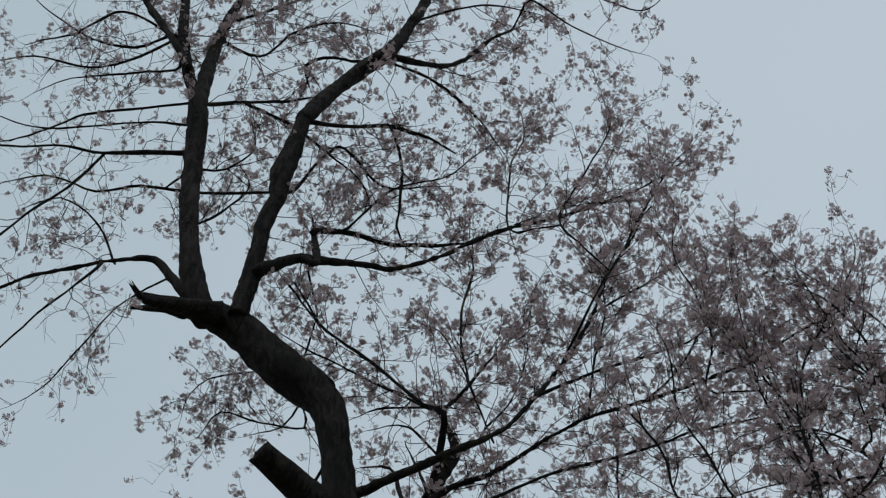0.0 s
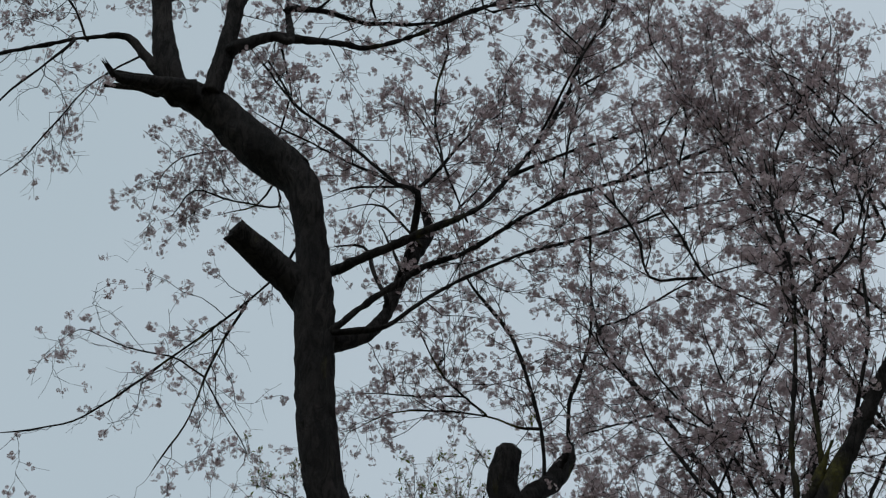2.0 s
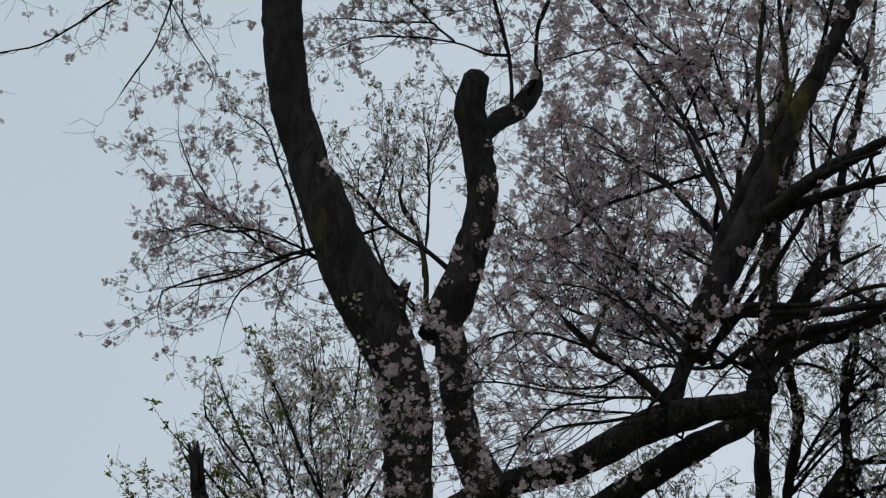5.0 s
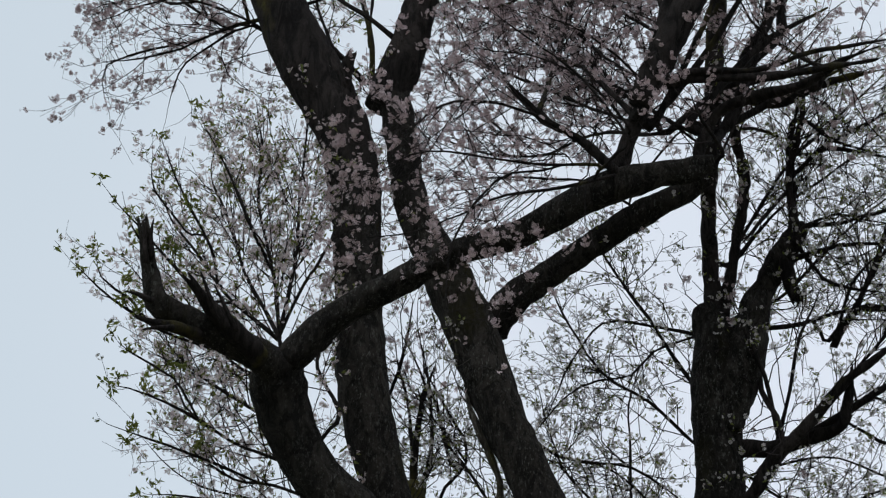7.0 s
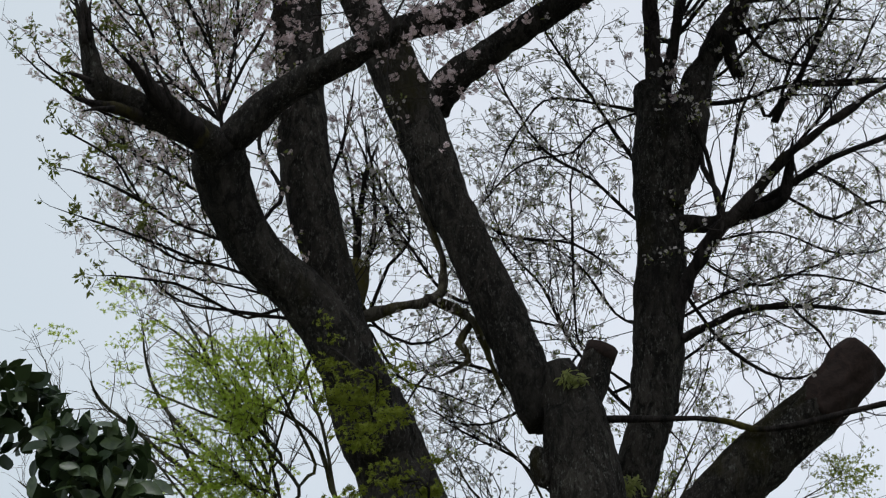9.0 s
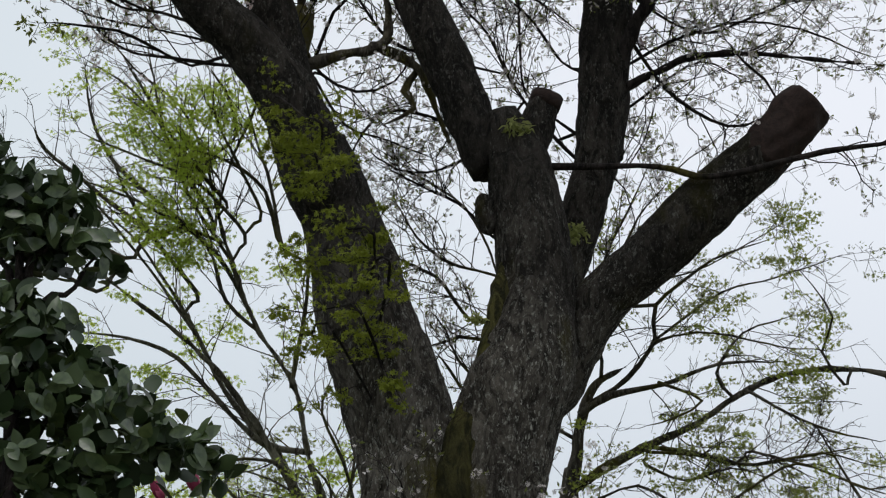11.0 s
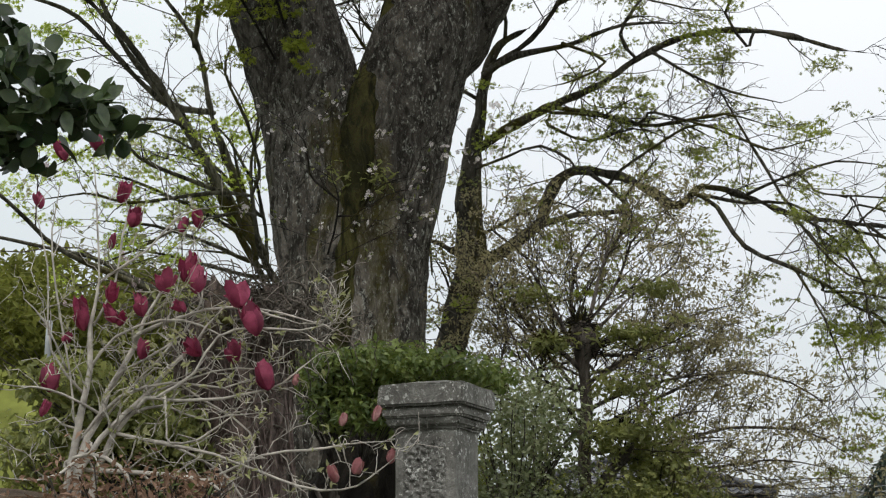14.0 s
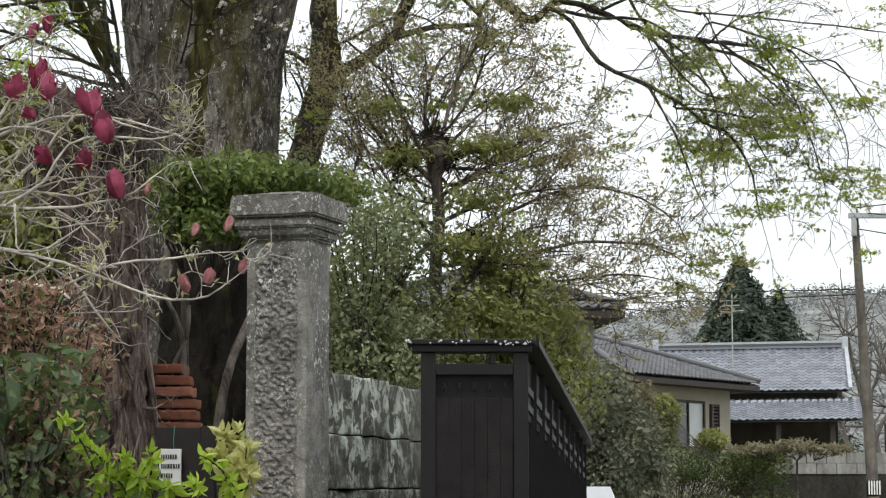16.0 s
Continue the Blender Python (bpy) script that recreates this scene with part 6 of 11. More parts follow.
limb(cherry, "branch", [(-0.24, 13, 8.98, 0.0149), (0.06, 13, 9.13, 0.0113), (0.37, 12.99, 9.46, 0.0095), (0.69, 12.98, 9.79, 0.0077), (0.99, 12.96, 9.93, 0.0058)], 1.6, "young")
limb(cherry, "branch", [(-0.26, 13, 9.41, 0.0152), (0.01, 13, 9.75, 0.0115), (0.32, 13, 10, 0.0097), (0.64, 12.98, 10.24, 0.0078), (0.95, 12.96, 10.49, 0.0059)], 1.6, "young")
limb(cherry, "branch", [(-0.18, 13, 9.63, 0.0153), (0.14, 13, 10.15, 0.0117), (0.5, 12.99, 10.54, 0.0099), (0.83, 12.97, 10.88, 0.008)], 1.6, "young")
limb(cherry, "branch", [(0.39, 12.99, 8.2, 0.0128), (0.61, 12.99, 8.35, 0.011), (0.81, 12.97, 8.17, 0.0091), (1.01, 12.96, 7.99, 0.0054)], 1.5, "young")
limb(cherry, "branch", [(0.47, 12.99, 8.52, 0.0129), (0.7, 12.98, 8.79, 0.0111), (0.95, 12.97, 9.19, 0.0094), (1.12, 12.95, 9.57, 0.0057)], 1.5, "young")
limb(cherry, "branch", [(-2.25, 12.8, 7.34, 0.0124), (-2.12, 12.83, 7.74, 0.0108), (-1.99, 12.85, 7.91, 0.009), (-2.21, 12.81, 8.22, 0.0073), (-2.29, 12.8, 8.47, 0.0055)], 0.9, "young")
limb(cherry, "branch", [(-1.76, 12.88, 7.56, 0.0125), (-1.99, 12.85, 7.91, 0.009), (-2.14, 12.82, 8.14, 0.0073), (-2.22, 12.81, 8.55, 0.0055)], 1.6, "young")
limb(cherry, "branch", [(-2.21, 12.81, 7.27, 0.0106), (-2.03, 12.84, 6.97, 0.0088), (-1.75, 12.88, 6.87, 0.007), (-1.47, 12.92, 6.76, 0.0052)], 1.5, "young")
limb(cherry, "branch", [(-1.17, 13.15, 6.93, 0.0107), (-1.45, 13.05, 6.75, 0.0088), (-1.72, 12.95, 6.72, 0.007), (-1.92, 12.86, 6.85, 0.0053)], 0.85, "young")
limb(cherry, "branch", [(-1.11, 13.15, 6.29, 0.0105), (-1.34, 13.06, 6.52, 0.0088), (-1.61, 12.97, 6.61, 0.007), (-1.81, 12.87, 6.7, 0.0052)], 0.85, "young")
limb(cherry, "branch", [(-1.53, 13.11, 7.12, 0.0107), (-1.8, 13.01, 7.13, 0.0089), (-1.96, 12.92, 6.87, 0.007), (-1.99, 12.85, 6.58, 0.0052)], 0.85, "young")
limb(cherry, "branch", [(-0.39, 13.19, 7.1, 0.0107), (-0.1, 13.13, 7.26, 0.0089), (0.19, 13.07, 7.41, 0.0071), (0.43, 12.99, 7.25, 0.0053)], 0.85, "young")
limb(cherry, "branch", [(-0.33, 13.2, 7.89, 0.011), (-0, 13.15, 7.97, 0.0091), (0.36, 13.1, 8, 0.0073), (0.77, 13.03, 7.79, 0.0072), (1.19, 12.95, 7.8, 0.0054)], 0.85, "young")
limb(cherry, "branch", [(-0.31, 13.2, 7.45, 0.0108), (0.09, 13.15, 7.64, 0.009), (0.49, 13.09, 7.68, 0.0072), (0.9, 13.02, 7.54, 0.0072), (1.26, 12.94, 7.33, 0.0053)], 0.85, "young")
limb(cherry, "branch", [(0.72, 13.18, 8.1, 0.011), (1.01, 13.06, 8.15, 0.0092), (1.27, 12.94, 7.95, 0.0072)], 0.85, "young")
limb(cherry, "branch", [(-2.04, 13.04, 8.19, 0.0111), (-2.17, 12.92, 8.38, 0.0092), (-2.3, 12.79, 8.57, 0.0074)], 0.9, "young")
limb(cherry, "branch", [(-2.77, 12.91, 7.56, 0.0127), (-3.08, 12.78, 7.6, 0.009), (-3.41, 12.65, 7.64, 0.0072), (-3.71, 12.51, 7.71, 0.0054), (-4.01, 12.37, 7.97, 0.0036)], 0.4, "young")
limb(cherry, "branch", [(-2.74, 12.91, 7.53, 0.0127), (-3, 12.79, 7.4, 0.009), (-3.19, 12.67, 7.44, 0.0072), (-3.45, 12.53, 7.47, 0.0053)], 0.4, "young")
limb(cherry, "limb", [(-0.67, 10.78, 9.31, 0.0487), (-0.61, 10.75, 9.53, 0.0457), (-0.52, 10.72, 9.84, 0.0497), (-0.43, 10.69, 10.09, 0.0467), (-0.32, 10.66, 10.36, 0.0439), (-0.18, 10.63, 10.68, 0.0377), (-0.04, 10.6, 11.04, 0.0278)], 0.12, "pink")
limb(cherry, "limb", [(-0.46, 10.79, 9.97, 0.0603), (-0.22, 10.74, 10.09, 0.0537), (-0.04, 10.68, 10.18, 0.0503), (0.13, 10.62, 10.26, 0.0437), (0.4, 10.55, 10.35, 0.037), (0.74, 10.47, 10.46, 0.027)], 0.12, "pink")
limb(cherry, "limb", [(-0.43, 10.89, 9.96, 0.0437), (-0.27, 10.82, 10.02, 0.0403), (-0.08, 10.74, 10.08, 0.037), (0.12, 10.66, 10.09, 0.0299), (0.38, 10.57, 10.1, 0.0232), (0.71, 10.48, 10.07, 0.0165)], 0.12, "pink")
limb(cherry, "limb", [(-0.4, 12.69, 9.75, 0.0594), (-0.34, 12.65, 10.63, 0.0612), (-0.29, 12.61, 11.27, 0.0626), (-0.26, 12.57, 11.79, 0.0516), (-0.22, 12.53, 12.28, 0.0432), (-0.16, 12.48, 12.84, 0.0315), (-0.06, 12.44, 13.59, 0.0226), (0.02, 12.4, 14.51, 0.0151)], 0.4, "young")
limb(cherry, "branch", [(-0.28, 12.6, 10.58, 0.0426), (0.11, 12.68, 11.01, 0.0355), (0.14, 12.77, 11.36, 0.0362), (0.24, 12.85, 12.09, 0.0332), (0.37, 12.93, 12.68, 0.0298), (0.51, 13.01, 13.48, 0.022), (0.61, 13.09, 14.39, 0.0137)], 0.6, "young")
limb(cherry, "branch", [(-0.64, 10.88, 9.38, 0.0361), (-0.37, 10.81, 9.35, 0.0276), (-0.14, 10.74, 9.29, 0.0246), (0.08, 10.66, 9.23, 0.0245), (0.33, 10.57, 9.2, 0.0189), (0.64, 10.48, 9.18, 0.0121)], 0.5, "pink")
limb(cherry, "limb", [(-0.31, 12.6, 10.49, 0.0578), (-0.16, 12.52, 10.42, 0.0536), (0.08, 12.44, 10.29, 0.0474), (0.25, 12.36, 10.3, 0.0378), (0.45, 12.27, 10.32, 0.0282), (0.81, 12.17, 10.32, 0.0169)], 0.4, "young")
limb(cherry, "branch", [(-0.66, 10.78, 9.51, 0.0194), (-0.59, 10.82, 9.85, 0.017), (-0.64, 10.85, 10.07, 0.0143), (-0.76, 10.87, 10.23, 0.0116), (-0.9, 10.9, 10.43, 0.0102), (-1.08, 10.91, 10.6, 0.0088), (-1.26, 10.93, 10.76, 0.006)], 0.9, "pink")
limb(cherry, "branch", [(-0.51, 10.79, 10.02, 0.0199), (-0.56, 10.82, 10.26, 0.0172), (-0.66, 10.85, 10.51, 0.016), (-0.76, 10.87, 10.82, 0.0148), (-0.87, 10.9, 10.99, 0.0134), (-1, 10.92, 11.25, 0.0106), (-1.17, 10.94, 11.58, 0.0061)], 0.9, "pink")
limb(cherry, "branch", [(-0.42, 11.29, 10.54, 0.0149), (-0.45, 11.34, 10.9, 0.0137), (-0.39, 11.39, 11.32, 0.0124), (-0.38, 11.44, 11.82, 0.0111), (-0.45, 11.49, 12.33, 0.0082)], 0.8, "pink")
limb(cherry, "branch", [(-0.47, 11.29, 10.54, 0.0149), (-0.58, 11.34, 10.91, 0.0122), (-0.72, 11.38, 11.38, 0.0109), (-0.83, 11.42, 11.93, 0.0096), (-0.91, 11.46, 12.45, 0.0066)], 0.8, "pink")
limb(cherry, "branch", [(-0.12, 10.7, 10.81, 0.0205), (0.06, 10.63, 11.06, 0.0177), (0.22, 10.56, 11.36, 0.0149), (0.41, 10.49, 11.77, 0.0121)], 0.8, "pink")
limb(cherry, "branch", [(0.17, 12.8, 9.44, 0.0338), (0.13, 12.75, 9.85, 0.0247), (0.2, 12.7, 10.18, 0.023), (0.25, 12.65, 10.41, 0.0173), (0.24, 12.6, 10.8, 0.0117)], 1, "young")
limb(cherry, "branch", [(0.2, 12.8, 9.5, 0.0263), (0.26, 12.76, 9.53, 0.0225), (0.44, 12.71, 9.49, 0.0168), (0.62, 12.66, 9.51, 0.0131), (0.91, 12.61, 9.55, 0.0093), (1.27, 12.54, 9.6, 0.0056)], 1.2, "young")
limb(cherry, "branch", [(0.19, 12.8, 9.31, 0.0187), (0.43, 12.73, 9.33, 0.0149), (0.68, 12.65, 9.29, 0.0111), (0.96, 12.56, 9.2, 0.0074)], 1.2, "young")
limb(cherry, "branch", [(-0.14, 12.8, 8.69, 0.0183), (-0.09, 12.7, 8.27, 0.0179), (-0, 12.6, 7.96, 0.0176), (0, 12.5, 7.66, 0.0139)], 0.6, "young")
limb(cherry, "branch", [(-0.01, 12.8, 8, 0.0143), (0.07, 12.7, 8.26, 0.0125), (0.16, 12.6, 8.59, 0.0108), (0.3, 12.5, 8.87, 0.0072)], 0.8, "young")
limb(cherry, "branch", [(0.36, 12.79, 8.62, 0.0219), (0.52, 12.71, 8.85, 0.0201), (0.69, 12.63, 8.8, 0.0164), (0.93, 12.54, 8.76, 0.0127), (1.26, 12.44, 8.7, 0.0072)], 1.1, "young")
limb(cherry, "branch", [(0.51, 12.79, 8.87, 0.0166), (0.66, 12.68, 9.17, 0.0129), (0.76, 12.58, 9.49, 0.0093), (0.85, 12.47, 9.8, 0.0056)], 1.1, "young")
limb(cherry, "branch", [(0.16, 12.8, 9.93, 0.0153), (0.4, 12.69, 10.11, 0.0134), (0.66, 12.58, 10.16, 0.0114), (0.96, 12.46, 10.28, 0.0076)], 1.1, "young")
limb(cherry, "branch", [(0.14, 12.8, 9.84, 0.0152), (0, 12.7, 9.61, 0.0131), (-0.15, 12.6, 9.34, 0.0092), (-0.2, 12.5, 9.24, 0.0055)], 1.1, "young")
limb(cherry, "branch", [(0.32, 12.8, 10.1, 0.0134), (0.39, 12.69, 10.05, 0.0133), (0.64, 12.58, 9.93, 0.0113), (0.92, 12.47, 9.79, 0.0075)], 1.1, "young")
limb(cherry, "branch", [(-1.33, 11.52, 3.88, 0.0059), (-1.3, 11.48, 4.05, 0.0044), (-1.32, 11.42, 4.16, 0.0029), (-1.4, 11.36, 4.21, 0.0029)], 0.8, "young")
limb(cherry, "branch", [(-1.2, 11.54, 4, 0.0059), (-1.12, 11.5, 4.11, 0.0044), (-1, 11.46, 4.16, 0.0029), (-0.91, 11.41, 4.18, 0.0029)], 0.8, "young")
limb(cherry, "branch", [(-1.45, 11.51, 4.21, 0.0059), (-1.47, 11.43, 4.35, 0.0044), (-1.55, 11.34, 4.45, 0.0029)], 0.8, "young")
limb(cherry, "branch", [(-2.61, 13.04, 8.07, 0.0148), (-2.55, 13.02, 8.47, 0.0112), (-2.45, 13.01, 8.89, 0.0094), (-2.42, 12.98, 9.22, 0.0057)], 0.7, "young")
limb(cherry, "branch", [(-2.31, 13.1, 7.92, 0.0147), (-2.25, 13.08, 8.32, 0.0112), (-2.33, 13.03, 8.64, 0.0094), (-2.48, 12.96, 8.95, 0.0057)], 0.7, "young")
limb(cherry, "branch", [(-2.53, 13.06, 7.99, 0.0148), (-2.68, 12.99, 8.3, 0.0111), (-2.8, 12.93, 8.61, 0.0094), (-2.92, 12.87, 8.84, 0.0056)], 1.6, "young")
limb(cherry, "limb", [(-0.3, 12.7, 8, 0.0711), (-0.24, 12.71, 8.32, 0.1079), (-0.19, 12.72, 8.55, 0.1196), (-0.14, 12.74, 8.78, 0.0951), (-0.06, 12.75, 9, 0.0626)], 0.3, "young")
limb(cherry, "snag", [(-3, 10.58, 7.68, 0.022), (-3.1, 10.53, 7.86, 0.0142), (-3.14, 10.49, 7.97, 0.0048)], 0, "", "cut")
limb(cherry, "snag", [(-2.95, 10.6, 7.67, 0.0188), (-3.03, 10.55, 7.84, 0.0126), (-3.06, 10.51, 7.91, 0.0032)], 0, "", "cut")
limb(cherry, "snag", [(-3.4, 10.46, 7.8, 0.0221), (-3.47, 10.41, 7.82, 0.0126), (-3.52, 10.37, 7.82, 0.0031)], 0, "", "cut")
limb(cherry, "snag", [(-3.46, 10.44, 8.04, 0.0207), (-3.49, 10.41, 8.18, 0.0128), (-3.51, 10.37, 8.26, 0.0032)], 0, "", "cut")
limb(cherry, "snag", [(-3.44, 10.45, 8.08, 0.0192), (-3.45, 10.42, 8.23, 0.0112), (-3.44, 10.4, 8.3, 0.0032)], 0, "", "cut")
limb(cherry, "snag", [(-3.28, 10.5, 7.65, 0.0188), (-3.37, 10.44, 7.62, 0.0125), (-3.42, 10.4, 7.59, 0.0031)], 0, "", "cut")
limb(cherry, "branch", [(-0.64, 10.98, 9.18, 0.025), (-0.39, 11.03, 9.78, 0.0214), (-0.21, 11.08, 10.32, 0.019), (-0.08, 11.12, 10.94, 0.0151), (0.13, 11.16, 11.63, 0.0124), (0.28, 11.2, 12.32, 0.0081)], 0.25, "bare")
limb(cherry, "branch", [(-0.54, 10.99, 9.34, 0.0223), (-0.22, 11.05, 9.91, 0.0201), (0.04, 11.1, 10.5, 0.0177), (0.21, 11.15, 11.13, 0.0151), (0.43, 11.19, 11.78, 0.011)], 0.25, "bare")
limb(cherry, "branch", [(-0.44, 10.99, 9.18, 0.025), (-0.13, 11.07, 9.62, 0.0227), (0.11, 11.13, 9.91, 0.0201), (0.39, 11.19, 10.11, 0.0146)], 0.25, "bare")
limb(cherry, "branch", [(-0.32, 11.2, 9.23, 0.0253), (-0.05, 11.27, 9.43, 0.0227), (0.22, 11.33, 9.63, 0.0201), (0.5, 11.39, 9.78, 0.0145)], 0.25, "bare")
limb(cherry, "branch", [(-0.71, 11.18, 9.4, 0.0199), (-0.54, 11.24, 10.03, 0.0174), (-0.47, 11.29, 10.69, 0.015), (-0.36, 11.34, 11.39, 0.0124), (-0.23, 11.4, 12.13, 0.0081)], 0.25, "bare")
limb(cherry, "branch", [(-0.26, 11.2, 9.23, 0.0282), (-0.07, 11.27, 9.76, 0.0245), (0.21, 11.33, 10.49, 0.0209), (0.46, 11.39, 11.12, 0.0154)], 0.25, "bare")
limb(cherry, "branch", [(-0.58, 11.18, 9.24, 0.0196), (-0.24, 11.26, 9.6, 0.0172), (0.03, 11.33, 9.68, 0.0144), (0.38, 11.39, 9.91, 0.0117)], 0.25, "bare")
limb(cherry, "branch", [(-0.75, 11.17, 9.32, 0.0198), (-0.95, 11.23, 9.62, 0.0172), (-1.1, 11.28, 9.83, 0.0145), (-1.35, 11.32, 9.96, 0.0102)], 0.2, "bare")
limb(cherry, "branch", [(-0.19, 11.2, 9.31, 0.0226), (0.05, 11.27, 10.19, 0.0176), (0.02, 11.33, 10.87, 0.0151), (0.01, 11.4, 11.51, 0.011)], 0.25, "bare")
limb(cherry, "branch", [(0.54, 11.19, 13.55, 0.0112), (0.23, 11.2, 14.27, 0.0086), (-0.08, 11.2, 14.83, 0.0073), (-0.4, 11.19, 15.34, 0.0045)], 1.3, "pink")
limb(cherry, "branch", [(0.64, 11.18, 14.32, 0.0115), (0.35, 11.19, 14.89, 0.0088), (0.04, 11.2, 15.35, 0.0075), (-0.3, 11.2, 15.75, 0.0046)], 1.3, "pink")
limb(cherry, "branch", [(-0.37, 11.19, 13.78, 0.0099), (-0.55, 11.19, 14.42, 0.0072), (-0.67, 11.18, 15.02, 0.0059), (-0.74, 11.18, 15.58, 0.0046)], 1.2, "pink")
limb(cherry, "branch", [(0.16, 11.2, 13.73, 0.0098), (0.07, 11.2, 14.35, 0.0072), (0.19, 11.2, 14.99, 0.0059), (0.35, 11.19, 15.58, 0.0046)], 1.2, "pink")
limb(cherry, "branch", [(-1.35, 12.40, 9.94, 0.0074), (-1.78, 12.53, 10.04, 0.0076), (-2.19, 12.67, 10.29, 0.0054), (-2.34, 12.80, 10.53, 0.0039)], 1.1, "pink")
limb(cherry, "branch", [(-1.16, 12.40, 9.71, 0.0074), (-1.75, 12.60, 9.91, 0.0075), (-2.16, 12.80, 10.01, 0.0046)], 1.1, "pink")
limb(cherry, "branch", [(-0.46, 12.40, 9.99, 0.0111), (-0.16, 12.60, 10.47, 0.0076), (0.27, 12.80, 10.88, 0.0058)], 1.1, "pink")
limb(cherry, "branch", [(-0.09, 12.40, 10.06, 0.0111), (0.19, 12.60, 10.09, 0.0074), (0.47, 12.80, 10.40, 0.0057)], 1.1, "pink")
limb(cherry, "branch", [(-1.69, 12.40, 10.09, 0.0075), (-2.02, 12.60, 10.56, 0.0078), (-2.29, 12.80, 11.11, 0.0048)], 1.1, "pink")
limb(cherry, "branch", [(-2.39, 12.40, 9.67, 0.0074), (-2.35, 12.60, 10.11, 0.0061), (-2.28, 12.80, 10.48, 0.0047)], 1.1, "pink")
limb(cherry, "branch", [(-0.83, 12.40, 10.36, 0.0113), (-1.11, 12.60, 11.00, 0.0086), (-1.49, 12.80, 11.37, 0.0056)], 1.1, "pink")
limb(cherry, "branch", [(-0.87, 12.40, 9.65, 0.0095), (-0.54, 12.60, 10.22, 0.0075), (-0.29, 12.80, 10.34, 0.0046)], 1.1, "pink")
limb(cherry, "branch", [(-3.15, 12.00, 14.65, 0.0135), (-3.55, 12.10, 15.28, 0.0093), (-3.94, 12.20, 15.37, 0.0061)], 0.9, "pink")
limb(cherry, "branch", [(-3.52, 12.10, 15.49, 0.0094), (-3.84, 12.20, 15.64, 0.0076), (-4.11, 12.30, 15.64, 0.0053)], 0.9, "pink")
limb(cherry, "branch", [(-2.85, 12.20, 15.16, 0.0092), (-3.34, 12.30, 16.57, 0.0079), (-3.71, 12.40, 17.05, 0.0055)], 0.9, "pink")
limb(cherry, "limb", [(0.07, 12.86, 9.32, 0.0594), (0.10, 12.85, 9.16, 0.0516), (0.14, 12.84, 9.03, 0.0403)], 0.0, "", "cut")
limb(cherry, "limb", [(-5.30, 11.20, 15.92, 0.0657), (-5.48, 11.15, 15.94, 0.0423), (-5.73, 11.10, 15.94, 0.0212)], 0.0, "", "cut")
limb(cherry, "branch", [(0.21, 12.85, 9.53, 0.0149), (0.42, 12.77, 9.59, 0.0111), (0.73, 12.70, 9.48, 0.0073)], 1.2, "young")
limb(cherry, "branch", [(0.22, 12.85, 9.31, 0.0148), (0.40, 12.77, 9.06, 0.0109), (0.71, 12.70, 8.94, 0.0072)], 1.2, "young")
limb(cherry, "branch", [(0.39, 12.85, 8.75, 0.0145), (0.51, 12.77, 9.10, 0.0110), (0.69, 12.70, 9.25, 0.0073)], 1.2, "young")
limb(cherry, "branch", [(-2.33, 12.90, 7.91, 0.0127), (-2.42, 12.95, 8.43, 0.0093), (-2.52, 13.00, 8.97, 0.0061)], 0.9, "pink")
limb(cherry, "branch", [(-2.10, 12.90, 7.98, 0.0127), (-2.23, 12.95, 8.42, 0.0092), (-2.35, 13.00, 8.88, 0.0060)], 0.9, "pink")
# young shoots, in leaf rather than in flower, at the crown's edge
limb(cherry, "branch", [(-3.43, 11.50, 8.42, 0.0103), (-3.72, 11.40, 8.74, 0.0083), (-4.04, 11.30, 9.11, 0.0052)], 0.9, "sprout")
limb(cherry, "branch", [(-3.41, 11.50, 8.78, 0.0104), (-3.58, 11.40, 9.10, 0.0084), (-3.72, 11.30, 9.41, 0.0053)], 0.9, "sprout")
limb(cherry, "branch", [(-3.70, 11.50, 8.23, 0.0102), (-3.97, 11.40, 8.39, 0.0075), (-4.22, 11.30, 8.60, 0.0048)], 0.9, "sprout")
limb(cherry, "branch", [(-3.15, 11.50, 8.89, 0.0104), (-3.30, 11.40, 9.25, 0.0077), (-3.48, 11.30, 9.54, 0.0049)], 0.9, "sprout")
limb(cherry, "branch", [(-3.47, 11.50, 7.65, 0.0100), (-3.69, 11.40, 7.72, 0.0067), (-3.86, 11.30, 7.75, 0.0043)], 0.9, "sprout")
limb(cherry, "branch", [(-3.34, 11.50, 7.35, 0.0099), (-3.62, 11.40, 7.42, 0.0066), (-3.86, 11.30, 7.49, 0.0043)], 0.9, "sprout")
limb(cherry, "branch", [(-3.14, 11.50, 7.05, 0.0097), (-3.38, 11.40, 7.04, 0.0065), (-3.56, 11.30, 7.02, 0.0042)], 0.9, "sprout")
limb(cherry, "branch", [(-3.82, 11.50, 8.80, 0.0070), (-3.90, 11.40, 8.91, 0.0063), (-3.94, 11.30, 9.01, 0.0042)], 0.9, "sprout")
limb(cherry, "branch", [(-3.58, 11.50, 8.91, 0.0070), (-3.78, 11.40, 9.15, 0.0063), (-3.78, 11.30, 9.29, 0.0042)], 0.9, "sprout")
limb(cherry, "branch", [(-3.89, 11.50, 8.44, 0.0069), (-4.06, 11.40, 8.55, 0.0062), (-4.07, 11.30, 8.63, 0.0041)], 0.9, "sprout")
limb(cherry, "branch", [(-3.56, 11.50, 7.88, 0.0067), (-3.77, 11.40, 7.99, 0.0061), (-3.86, 11.30, 8.02, 0.0040)], 0.9, "sprout")
